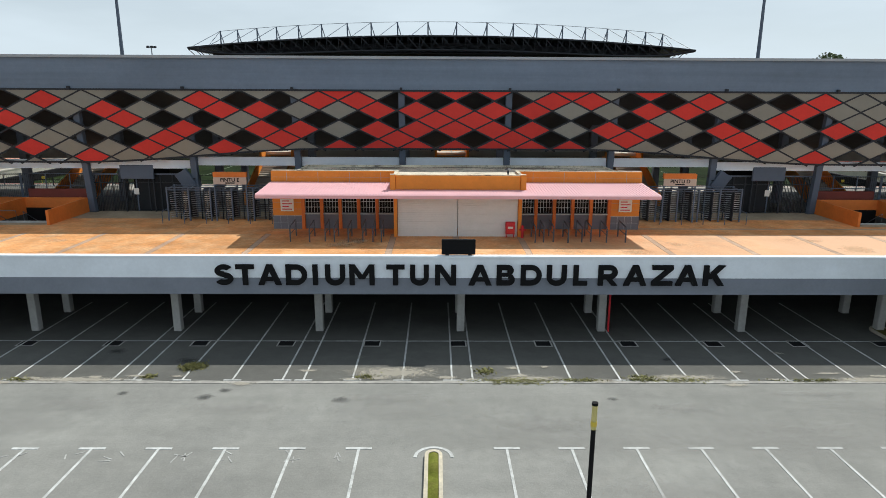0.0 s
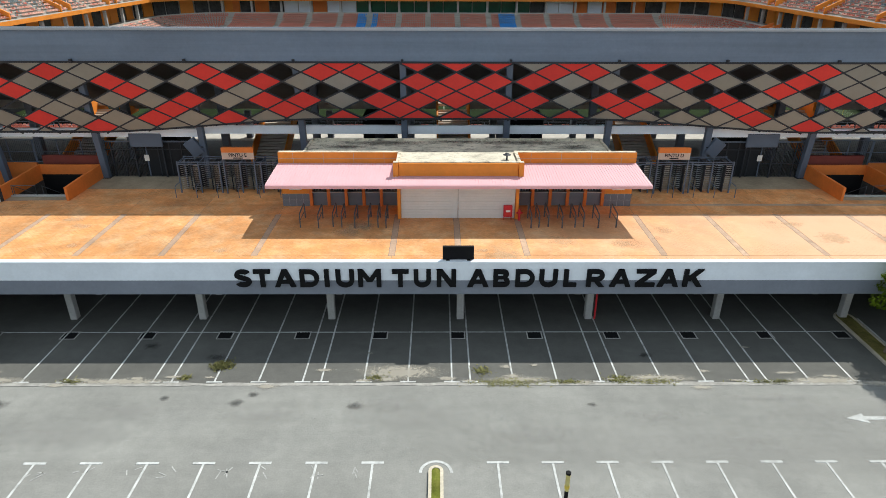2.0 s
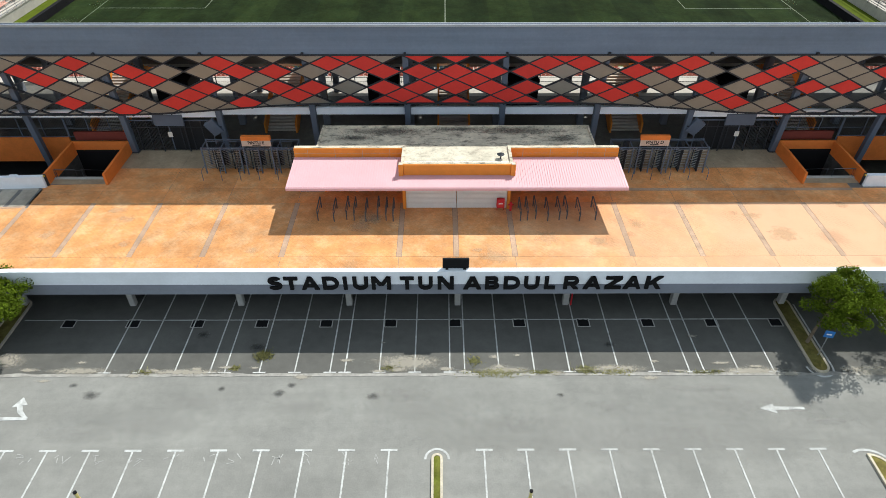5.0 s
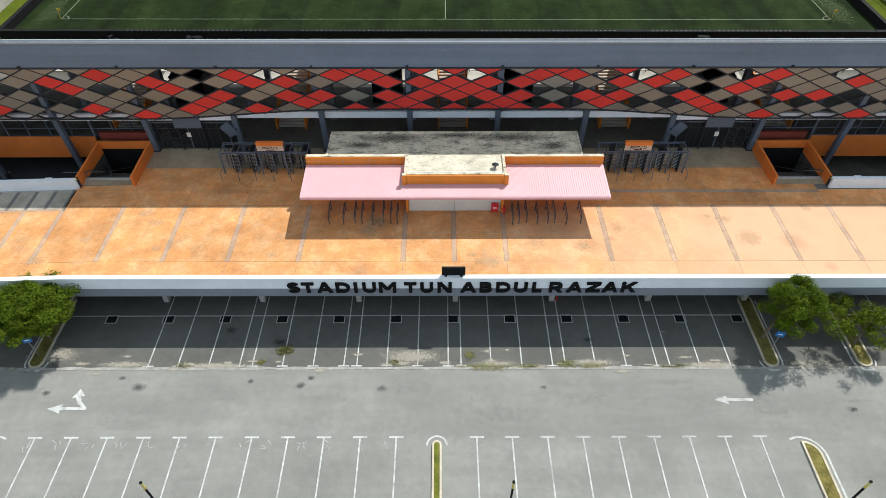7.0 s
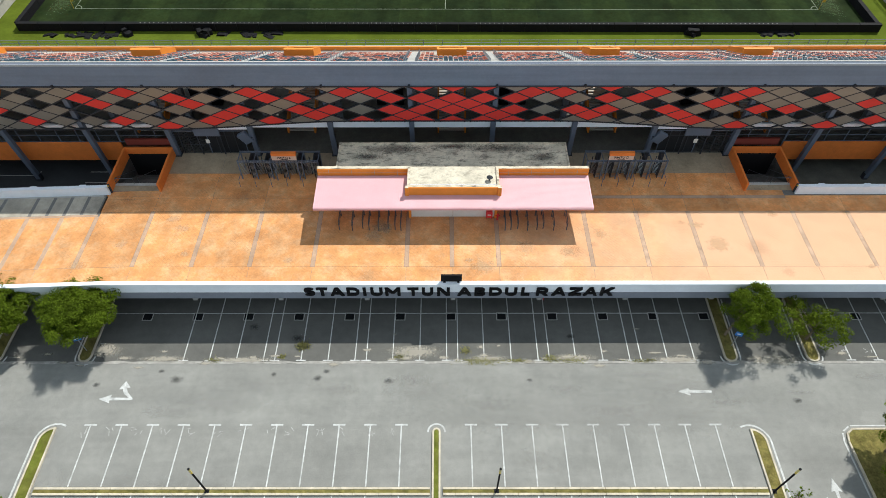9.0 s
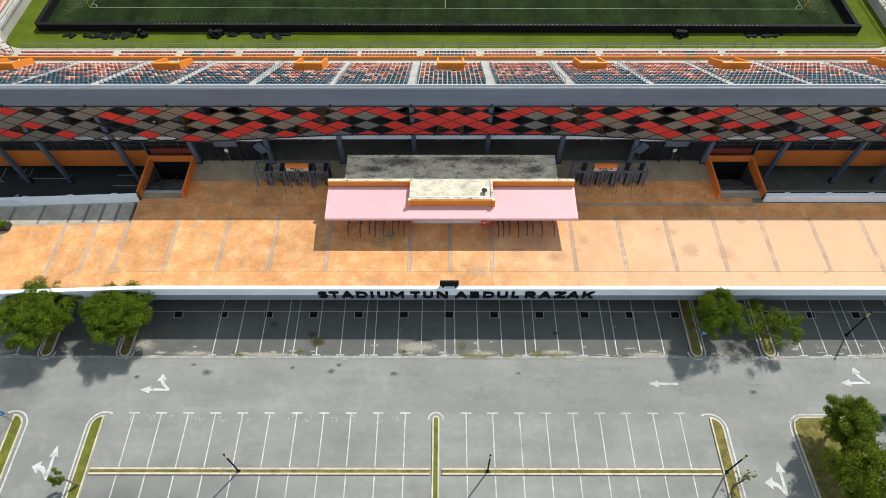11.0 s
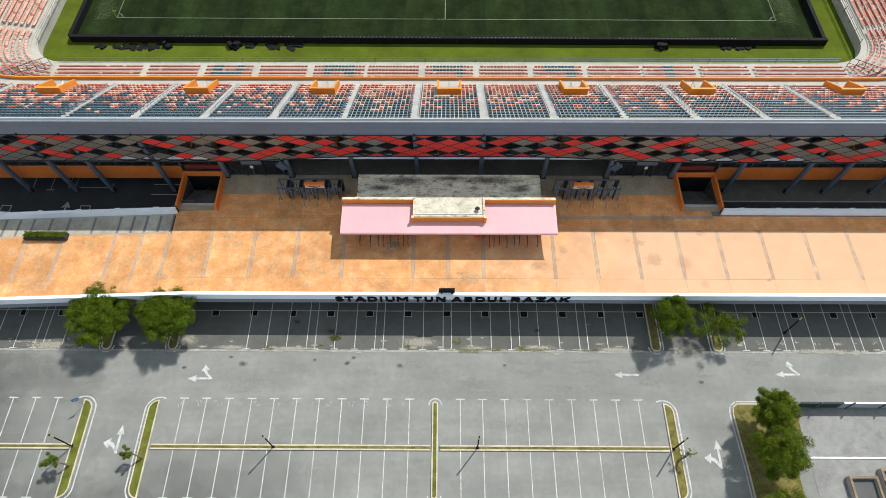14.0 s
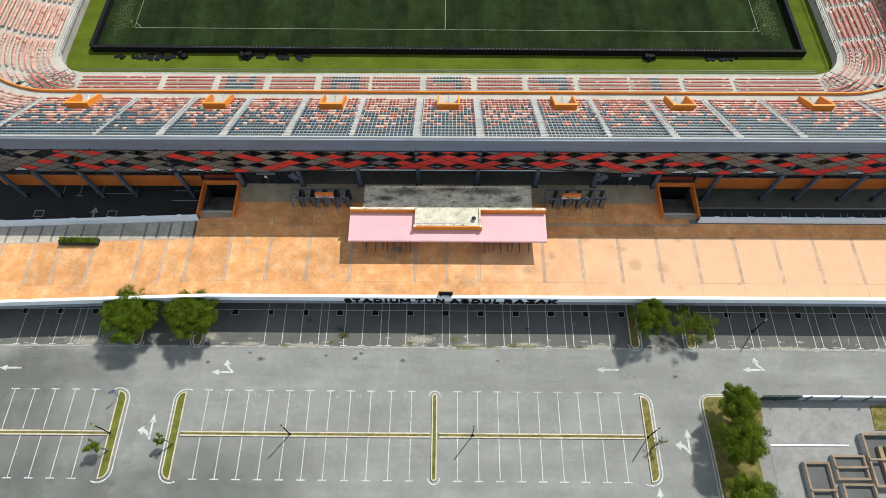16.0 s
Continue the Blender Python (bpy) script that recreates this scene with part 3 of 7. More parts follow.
def bend(x):
    """The ramp's part of the deck swings out a little in plan."""
    return -0.04 * max(0.0, -29.0 - x)


bm = bmesh.new()
prism(bm, [(-75, 10.85 + bend(-75)), (-33.0, 10.85 + bend(-33)), (-33.0, 22.4), (-75, 22.4 + bend(-75))], DECK - 0.7, DECK - 0.012)
tagged(part("ramp", bm, CONCRETE), "concrete slab of the deck that leads to the ramp", "ramp", kind="structure")

paving = thing("deck_paving", "orange stamped concrete paving with grey joint strips", "paving", kind="structure")


def paving_panel(x0, x1, y0, y1, material, name="paving_panel"):
    bm = bmesh.new()
    g = 0.012
    pts = [(x0 + g, y0 + g), (x1 - g, y0 + g), (x1 - g, y1 - g), (x0 + g, y1 - g)]
    lo = [bm.verts.new((x, y + bend(x), DECK - 0.012)) for x, y in pts]
    hi = [bm.verts.new((x, y + bend(x), DECK)) for x, y in pts]
    bm.faces.new(hi)
    for i in range(4):
        bm.faces.new((lo[i], lo[(i + 1) % 4], hi[(i + 1) % 4], hi[i]))
    return part(name, bm, material, paving)


SEAMS = [-74, -68.5, -63, -57.8, -53.4, -50.0, -45.6, -39.3, -36.0, -32.7, -27.5, -22.15, -16.9, -11.2, -2.75, 1.38, 5.62, 14.1, 19.15, 24.2, 29.3, 34.3, 39.6, 44.9, 50.1, 55.3, 60.5, 65.8, 71, 75]
# rows from y 20 back take the tone painted for the building's shadow
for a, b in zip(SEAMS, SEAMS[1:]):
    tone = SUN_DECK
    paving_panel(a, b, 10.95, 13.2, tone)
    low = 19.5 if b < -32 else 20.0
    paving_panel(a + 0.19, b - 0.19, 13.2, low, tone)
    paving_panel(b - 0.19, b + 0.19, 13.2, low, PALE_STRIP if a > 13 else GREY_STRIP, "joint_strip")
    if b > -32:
        paving_panel(a, b, 20.0, 21.72, SHADE_DECK)
        paving_panel(a, b, 21.72, 22.1, GREY_STRIP if a > 14 and b < 36 else SHADE_DECK, "joint_strip" if a > 14 else "paving_panel")
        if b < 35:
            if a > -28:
                paving_panel(a, min(b, 30.5), 22.1, 25.3, SHADE_DECK)
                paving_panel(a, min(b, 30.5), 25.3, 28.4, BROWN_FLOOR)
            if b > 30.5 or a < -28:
                paving_panel(max(a, 30.5) if a > 0 else a, b, 22.1, 22.85, SHADE_DECK)
    else:
        for k in range(2):
            m = a + (b - a) / 2 * k
            paving_panel(m + 0.17, m + (b - a) / 2 - 0.17, 19.75, 22.2, RAMP_STONE)
            paving_panel(m + (b - a) / 2 - 0.17, m + (b - a) / 2 + 0.17, 19.75, 22.2, DARK_FLOOR, "joint_strip")
        paving_panel(a, b, 19.5, 19.75, GREY_STRIP, "joint_strip")


def parapet(x0, x1, name):
    t = thing(name, "low parapet wall painted white over grey", "parapet", kind="structure")
    ya, yb = bend(x0), bend(x1)

    def slab(y0, y1, lo, hi):
        return prism(bmesh.new(), [(x0, y0 + ya), (x1, y0 + yb), (x1, y1 + yb), (x0, y1 + ya)], lo, hi)
    part("upper_band", slab(10.62, 10.9, 3.7, 4.80), WHITE_WALL, t)
    part("lower_band", slab(10.64, 10.9, 2.78, 3.698), PARAPET_GREY, t, "grey painted lower band")
    part("coping", slab(10.57, 10.96, 4.80, 4.9), WHITE_WALL, t)


parapet(-29.0, 75, "parapet_front"), parapet(-75, -29.02, "parapet_ramp")

# letters on the parapet
sign = thing("building_sign", "black raised capital letters fixed to the parapet", "sign", at=(AX, 10.62, 3.3))
CENTRES = [399, 436, 479, 526, 559, 594, 641, 700, 742, 788, 849, 894, 939, 984, 1026, 1075, 1123, 1171, 1215, 1263]
WIDTHS = [32, 32, 41, 37, 9, 35, 44, 32, 33, 37, 41, 32, 37, 35, 25, 35, 41, 37, 41, 38]
STROKE = 0.24


def letter_shapes(ch, w):
    """The strokes of a bold capital in a box w wide and 1 high, as flat outlines."""
    t, h = STROKE, STROKE / 2

    def rect(x0, z0, x1, z1):
        return [(x0, z0), (x1, z0), (x1, z1), (x0, z1)]

    def diag(x0, z0, x1, z1, wide=1.12):
        d = h * wide
        return [(x0 - d, z0), (x0 + d, z0), (x1 + d, z1), (x1 - d, z1)]

    def bow(cx, cz, rx, rz, a0, a1, n=14):
        A = [radians(a0 + (a1 - a0) * i / n) for i in range(n + 1)]
        return [(cx + rx * math.cos(a), cz + rz * math.sin(a)) for a in A] + [(cx + (rx - t) * math.cos(a), cz + (rz - t) * math.sin(a)) for a in A[::-1]]
    stem = rect(0, 0, t, 1)
    m = w / 2
    return {
        "T": [rect(0, 1 - t * 0.92, w, 1), rect(m - h, 0, m + h, 1 - t * 0.92)],
        "I": [rect(m - h, 0, m + h, 1)],
        "L": [stem, rect(t, 0, w, t * 0.92)],
        "A": [diag(h * 1.12, 0, m, 1), diag(w - h * 1.12, 0, m, 1), rect(w * 0.25, 0.2, w * 0.75, 0.2 + t * 0.8)],
        "D": [stem, bow(w - 0.5, 0.5, 0.5, 0.5, -90, 90), rect(t, 0, w - 0.5, t), rect(t, 1 - t, w - 0.5, 1)],
        "U": [rect(0, 0.4, t, 1), rect(w - t, 0.4, w, 1), bow(m, 0.4, m, 0.415, 180, 360)],
        "M": [stem, rect(w - t, 0, w, 1), diag(h, 1, m, 0.3), diag(w - h, 1, m, 0.3)],
        "N": [stem, rect(w - t, 0, w, 1), diag(h * 1.2, 1, w - h * 1.2, 0, 1.3)],
        "B": [stem, bow(w - 0.31, 0.29, 0.31, 0.29, -90, 90), bow(w - 0.35, 0.745, 0.29, 0.255, -90, 90), rect(t, 0, w - 0.31, t), rect(t, 0.44, w - 0.33, 0.44 + t * 0.7), rect(t, 1 - t, w - 0.35, 1)],
        "R": [stem, bow(w - 0.39, 0.655, 0.36, 0.345, -90, 90), rect(t, 1 - t, w - 0.39, 1), rect(t, 0.31, w - 0.39, 0.31 + t), diag(w - h * 1.25, 0, w * 0.52, 0.36, 1.25)],
        "Z": [rect(0, 1 - t * 0.92, w, 1), rect(0, 0, w, t * 0.92), diag(h * 1.5, t * 0.9, w - h * 1.5, 1 - t * 0.9, 1.4)],
        "K": [stem, diag(t * 0.8, 0.33, w - h * 1.35, 1, 1.35), diag(w - h * 1.35, 0, w * 0.42, 0.62, 1.3)],
        "S": [bow(m, 0.70, m * 0.96, 0.30, 28, 270, 16), bow(m, 0.30, m, 0.30, -152, 90, 16)],
    }[ch]


for ch, cx, w in zip("STADIUMTUNABDULRAZAK", CENTRES, WIDTHS):
    k = 26.95 / 894
    height, width = 1.12, w * k
    bm = bmesh.new()
    for n, shape in enumerate(letter_shapes(ch, width / height)):
        x0 = 1.92 - AX + (cx - 832) * k - width / 2
        prism(bm, [(x0 + height * x, 0.02 + height * z) for x, z in shape], -0.14 - 0.001 * n, -0.01, "y")
    part("letter", bm, BLACK, sign)

# screen box that stands on the parapet
t = thing("display_box", "black flat display box standing on the parapet", "display", at=(1.28, 10.95, 4.9))
part("casing", box(-0.9, 0.9, -0.08, 0.12, 0.03, 0.83, 0.02), BLACK, t)
part("foot", box(-0.7, -0.5, -0.2, 0.2, 0, 0.03), BLACK, t)
part("foot", box(0.5, 0.7, -0.2, 0.2, 0, 0.03), BLACK, t)

# columns and beams below the deck
columns = []
for y, w in ((12.56, 0.22), (15.75, 0.22), (24.0, 0.3), (36.0, 0.3)):
    for c in COLS:
        if -74 < c < 74:
            top = min(3.35, ramp_z(c) - 0.7)
            if y > 20 and (c < -27 or c > 30):
                continue
            if not columns:
                unit = thing("deck_column", "pale grey square concrete column below the deck", "column", "columns below the deck", at=(c, y, 0))
                part("shaft", box(-w, w, -w, w, 0, 3.36, 0.03), CONCRETE, unit)
                columns.append(unit)
            else:
                copy_thing(columns[0], pose(c, y, min(0.0, top - 3.35)))
for y in (12.56, 15.75, 24.0):
    bm = box(-33 if y < 20 else -27.4, 30.4 if y > 20 else 75, y - 0.2, y + 0.2, 2.85, 3.35)
    tagged(part("deck_beam", bm, CONCRETE), "grey concrete beam below the deck", "beam", kind="structure")
tagged(part("standpipe", tube(bmesh.new(), [(9.97, 12.4, 0), (9.97, 12.4, 3.3)], 0.06, 8), RED), "red fire pipe beside a concrete column", "pipe")
tagged(part("wall_parking_back", box(-75, 78, 44.0, 44.3, 0, 3.6), UNDERSIDE), "back wall of the parking, toned dark for shade", "wall", kind="structure")

# white walls of the two side openings and orange stairwells
for x0, x1, name in ((-75, -32.4, "wall_opening_ramp"), (35.4, 76, "wall_opening_deck")):
    bm = bmesh.new()
    ya, yb = (bend(x0) - 0.0, bend(x1) + 0.12) if x0 < 0 else (0, 0)

    def strip(y0, y1, z0, z1, a=x0, b=x1):
        fa, fb = (ya + (yb - ya) * (q - x0) / (x1 - x0) for q in (a, b))
        return prism(bmesh.new(), [(a, y0 + fa), (b, y0 + fb), (b, y1 + fb), (a, y1 + fa)], z0, z1)
    w = tagged(part(name, strip(22.28, 22.5, 3.2, 5.05), WHITE_WALL), "white painted low wall beside an open well", "wall", kind="structure")
    part("coping", strip(22.2, 22.58, 5.05, 5.14), WHITE_WALL, w)
    for k in range(9):
        q = x0 + (x1 - x0) * (k + 0.5) / 9
        part("pier_cap", strip(22.14, 22.64, 5.0, 5.2, q - 0.3, q + 0.3), WHITE_WALL, w)
# the wells' lower walls are painted dark and black in place of shade
for s in (-1, 1):
    t = thing("stairwell", "orange walled stairwell that leads down from the deck", "stairwell", "stairwells", at=(AX + s * 31.5, 22.8, DECK))
    far, near = sorted((s * 2.35, s * 2.55)), sorted((s * -2.55, s * -2.35))
    for (a, b), y1 in ((far, 5.3), (near, 5.3)):
        bm = bmesh.new()
        prism(bm, [(-0.1, -0.12), (y1, -0.12), (y1, 1.15), (-0.1, 1.05)], a, b, "x")
        part("side_wall", bm, RUST_ORANGE, t)
        part("lower_wall", box(a, b, 0.05, y1, -DECK, -0.12), STAIR_DARK, t, "wall below the deck painted dark for the well's shade")
    part("back_wall", box(-2.35, 2.35, 5.1, 5.3, 0.35, 1.15), RUST_ORANGE, t)
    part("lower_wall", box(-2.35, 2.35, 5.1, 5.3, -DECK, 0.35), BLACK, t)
    part("sill", box(-2.35, 2.35, 0.75, 1.05, -0.2, 0.09, 0.02), CONCRETE, t)
    part("landing", box(-2.35, 2.35, 0.02, 0.75, -0.2, -0.005), BROWN_FLOOR, t)
    for k in range(14):
        part("step", box(-2.33, 2.33, 1.05 + 0.28 * k, 1.33 + 0.28 * k, -0.18 * (k + 1) - 0.2, -0.18 * (k + 1)), STAIR_DARK, t)
        part("nosing", box(-2.33, 2.33, 1.05 + 0.28 * k, 1.09 + 0.28 * k, -0.18 * (k + 1), -0.18 * (k + 1) + 0.006), UNDERSIDE, t)
    for x in (-2.2, 0.0, 2.2):
        part("hand_rail", tube(bmesh.new(), [(x, 1.1, -0.1), (x, 1.1, 0.75), (x, 4.6, -1.5), (x, 4.6, -2.4)], 0.03, 6), RAIL, t)
    part("guard_rail", tube(bmesh.new(), [(-2.2 * s * -1, 0.9, 0.0), (-2.2 * s * -1, 0.9, 0.85), (-0.4 * s * -1, 0.9, 0.85), (-0.4 * s * -1, 0.9, 0.0)], 0.03, 6), RAIL, t)

# ---- facade screen: posts, band, lattice; posts and lattice lean outwards ----
LEAN = 0.087
POSTS = sorted(AX + s * d for s in (-1, 1) for d in (4.06, 12.18, 20.3, 28.7, 36.95, 45.35, 50.3, 56.6, 61.6))
unit = None
for x in POSTS:
    base = 0.0 if x < -33 or x > 35.6 else DECK
    if base and unit:
        copy_thing(unit, pose(x, 28.2, DECK))
        continue
    t = thing("facade_post", "slate blue steel post that carries the lattice screen", "post", "posts of the facade", at=(x, 28.2 + (DECK - base) * LEAN, base))
    shaft = part("shaft", box(-0.24, 0.24, -0.2, 0.25, 0, (13.46 - base) * math.hypot(1, LEAN), 0.02), SLATE, t)
    shaft.matrix_basis = pose(0, 0, 0, math.degrees(math.atan(LEAN)))
    if base:
        part("base_plate", box(-0.4, 0.4, -0.35, 0.4, 0, 0.03), SLATE_DARK, t)
    else:
        part("foot", box(-0.27, 0.27, -0.23, 0.28, 0, 0.9), SLATE_DARK, t, "dark lower foot")
    if base:
        unit = t
BX0, BX1 = AX - 66, AX + 66
band = thing("facade_band", "tall plain slate grey metal band along the stand's back", "fascia", kind="structure")
bm = bmesh.new()
prism(bm, [(26.92, 13.5), (27.2, 13.5), (27.2, 15.78), (26.95, 15.78)], BX0, BX1, "x")
part("face", bm, BAND, band)
part("coping", box(BX0, BX1, 26.83, 27.2, 15.78, 15.93), COPING, band, "grey metal coping")
part("coping_edge", box(BX0, BX1, 26.78, 26.828, 15.76, 15.94), COPING_EDGE, band, "pale metal edge")
part("coping_edge", box(BX0, BX1, 27.13, 27.19, 15.932, 15.97), COPING_EDGE, band)
part("gutter", box(BX0, BX1, 26.86, 26.92, 13.42, 13.56), SLATE_DARK, band)
for x in POSTS:
    part("bracket", box(x - 0.09, x + 0.09, 26.7, 26.92, 13.5, 13.72), SLATE_DARK, band)
HX, HZ, TOP = 1.468, 0.718, 13.47


def edge_z(x):
    u = min(max((abs(x - AX) - 9.5) / 19.5, 0), 1)
    return 9.14 - 1.1 * u * u * (3 - 2 * u)


lattice = thing("lattice_screen", "screen of red and warm grey diamond panels in dark bars", "facade screen", kind="structure")
lattice.matrix_basis = pose(0, 26.92, 13.5, math.degrees(math.atan(LEAN))) @ pose(0, -26.92, -13.5)
for k in range(-31, 31):
    for s in (-1, 1):
        x0 = AX + HX * (2 * k + 1)
        n = 0
        while TOP - HZ * n * 0.25 > edge_z(x0 + s * HX * n * 0.25):
            n += 1
        x1, z1 = x0 + s * HX * n * 0.25, TOP - HZ * n * 0.25
        d = Vector((x1 - x0, 0, z1 - TOP)).normalized()
        u = Vector((-d.z, 0, d.x)) * 0.055
        bm = bmesh.new()
        prism(bm, [(x0 + u.x, TOP + u.z), (x1 + u.x, z1 + u.z), (x1 - u.x, z1 - u.z), (x0 - u.x, TOP - u.z)], 26.96 + 0.004 * s, 27.1 + 0.004 * s, "y")
        part("lattice_bar", bm, SLATE_DARK, lattice)
bm = bmesh.new()
xs = [BX0 + 1.5 * i for i in range(89)]
prism(bm, [(x, edge_z(x) + 0.05) for x in xs] + [(x, edge_z(x) - 0.07) for x in xs[::-1]], 26.9, 27.16, "y")
part("bottom_rail", bm, SLATE_DARK, lattice)
# panel colours by row from the top, R red, G grey, - open; columns every second step from the middle
RIGHT = ["R R G R G R G G G G G", "- - R R - - R - - R G", "R R R G G R R G G R G G", "R - - - - G - - R - G", "R R R G R R G R G G R R",
         "- R - - R - - R - - -", "R R R R G G G G R G G G", "G G G G G G G G G R -", "G G G G G G G G G G G"]
LEFT = ["R R G R G G G G G G G", "- - R R - - R - - G R", "R R R G G R R G G R G", "R - - - - G - - R - -", "R R R G R R G R G G G",
        "- R - - R - - R - - G", "R R R R G G R G R G G", "G G G G G G G G G R -", "G G G G G G G G G G G"]
OUTER = {"R": {(-24, 2), (-23, 3), (-28, 6), (-22, 6), (-32, 0), (-31, 1), (-30, 4), (-32, 6), (24, 2), (27, 3), (30, 4), (25, 7), (28, 6), (32, 6), (31, 1), (34, 2), (-34, 2), (35, 5), (-36, 4), (37, 3)},
         "-": {(-27, 1), (-23, 1), (-29, 1), (-27, 3), (-29, 5), (-24, 4), (-33, 3), (-25, 3), (-34, 4), (-25, 5), (23, 1), (27, 1), (29, 1), (27, 5), (29, 3), (23, 5), (25, 5), (24, 4), (33, 3), (-31, 5), (31, 5), (-23, 7), (23, 7), (27, 7), (-27, 7), (-25, 7), (-23, 5), (29, 7), (-35, 1), (35, 1)}}
rnd = random.Random(5)


def clip(poly, f):
    out = []
    for i, p in enumerate(poly):
        q = poly[(i + 1) % len(poly)]
        a, b = f(p), f(q)
        if a >= 0:
            out.append(p)
        if a * b < 0:
            w = a / (a - b)
            out.append((p[0] + (q[0] - p[0]) * w, p[1] + (q[1] - p[1]) * w))
    return out


shared = {}
for j in range(9):
    for i in range(-44, 45):
        if (i + j) % 2:
            continue
        rows = (RIGHT if i >= 0 else LEFT)[j].split()
        slot = abs(i) // 2
        if slot < len(rows) and abs(i) < 23:
            code = rows[slot]
        else:
            code = next((c for c in "R-" if (i, j) in OUTER[c]), "G" if abs(i) < 33 else rnd.choice("GGGGGGRR--"))
        if code == "-":
            continue
        cx, cz = AX + HX * i, TOP - HZ * j
        w, h = HX - 0.14, HZ - 0.072
        poly = [(cx - w, cz), (cx, cz - h), (cx + w, cz), (cx, cz + h)]
        whole = cz + h < TOP - 0.03 and min(cz - h - edge_z(cx), cz - edge_z(cx - w), cz - edge_z(cx + w)) > 0.06
        mt = PANEL_RED if code == "R" else PANEL_GREY
        if whole:
            if code not in shared:
                bm = bmesh.new()
                prism(bm, [(-w, 0), (0, -h), (w, 0), (0, h)], -0.03, 0.03, "y")
                shared[code] = part("panel", bm, mt, lattice)
                shared[code].matrix_basis = pose(cx, 26.99, cz)
            else:
                twin(shared[code], lattice, (cx, 26.99, cz))
        else:
            poly = clip(poly, lambda p: TOP - 0.04 - p[1])
            poly = clip(poly, lambda p: p[1] - edge_z(p[0]) - 0.06)
            if len(poly) > 2:
                bm = bmesh.new()
                prism(bm, poly, 26.96, 27.02, "y")
                part("panel", bm, mt, lattice)

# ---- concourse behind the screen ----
# one floor in two tones: dark for shade, pale strip for the sunlit edge
SHADE_FLOOR = mat("dark_concourse_floor", (0.118, 0.112, 0.096), 0.7, 0.25, 0.3, 6, 0.1, stain=0.5, dark=(0.07, 0.068, 0.058))
tagged(part("concourse_floor", box(-33, 35.6, 28.4, 39.6, 3.5, DECK - 0.012), SHADE_FLOOR), "concrete concourse floor toned dark for the upper stand's shade", "floor", kind="structure")
tagged(part("concourse_walkway", box(-31, 34, 39.6, 43.2, 3.5, DECK - 0.012), BOWL), "concourse floor strip painted pale where the sun reaches it", "floor", kind="structure")
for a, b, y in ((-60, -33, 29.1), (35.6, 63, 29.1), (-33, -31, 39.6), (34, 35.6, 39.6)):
    tagged(part("concourse_floor", box(a, b, y, 43.2, 3.5, DECK - 0.012), SHADE_FLOOR), "concrete floor of the concourse's wing toned dark for shade", "floor", kind="structure")
for a, b in zip(POSTS, POSTS[1:]):
    low = 0.26 if abs((a + b) / 2 - AX) > 20 else 0.0
    tagged(part("white_beam", box(a + 0.26, b - 0.26, 28.05, 28.35, 7.76 - low, 8.43 - low), WHITE_WALL), "white painted beam above the concourse", "beam", kind="structure")
for a, b in ((-62, -33.2), (36.2, 65)):
    tagged(part("concourse_parapet", box(a, b, 28.9, 29.1, 2.62, 5.08, 0.02), RUST_ORANGE), "orange parapet of the raised concourse", "parapet", kind="structure")
for a, b in ((-62, -33.2), (36.2, 65), (-33.1, -27.3), (30.3, 36.1)):
    t = thing("mesh_fence", "tall dark steel mesh fence along the concourse", "fence", "mesh fences", at=(a, 29.0, 5.08))
    base = 0.0 if abs(a - AX) > 34 or a == 36.2 else -1.03
    n = max(2, round((b - a) / 2.05))
    post = part("post", box(-0.035, 0.035, -0.035, 0.035, base, 1.9), SLATE, t)
    wire = part("wire", box(-0.006, 0.006, -0.006, 0.006, base, 1.9), SLATE_DARK, t)
    wire.matrix_basis = pose(0.15, 0, 0)
    for k in range(1, n + 1):
        twin(post, t, ((b - a) * k / n, 0, 0))
    for k in range(1, int((b - a) / 0.15)):
        twin(wire, t, (0.15 + 0.15 * k, 0, 0))
    for z in (base + 0.06, 0.9, 1.9):
        part("rail", box(0, b - a, -0.03, 0.03, z - 0.025, z + 0.025), SLATE, t)
unit = None
for x in POSTS:
    for y in (33.5, 40.8):
        h = 15.6 - (y - 27.3) * 0.62 - DECK - 0.45
        t = thing("concourse_column", "dark grey concrete column of the stand", "column", "columns of the concourse", at=(x, y, DECK - 0.012))
        part("shaft", box(-0.3, 0.3, -0.3, 0.3, 0, h, 0.03), GREY_WALL, t)
# black boxes added between the stairs for deep shade; door and roof are made up
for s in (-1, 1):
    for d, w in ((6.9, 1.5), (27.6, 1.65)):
        t = thing("concourse_kiosk", "black block added to darken the view into the concourse", "kiosk", "rooms of the concourse", at=(AX + s * d, 38.2, DECK - 0.012))
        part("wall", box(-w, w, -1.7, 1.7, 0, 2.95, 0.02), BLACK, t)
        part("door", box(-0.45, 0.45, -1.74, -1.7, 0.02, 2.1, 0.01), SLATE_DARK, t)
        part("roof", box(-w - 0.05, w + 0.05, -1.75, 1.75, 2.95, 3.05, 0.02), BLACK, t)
VOMS = sorted(AX + d for d in (-51.6, -32.48, -16.24, 0, 16.24, 32.48, 51.6))
unit = None
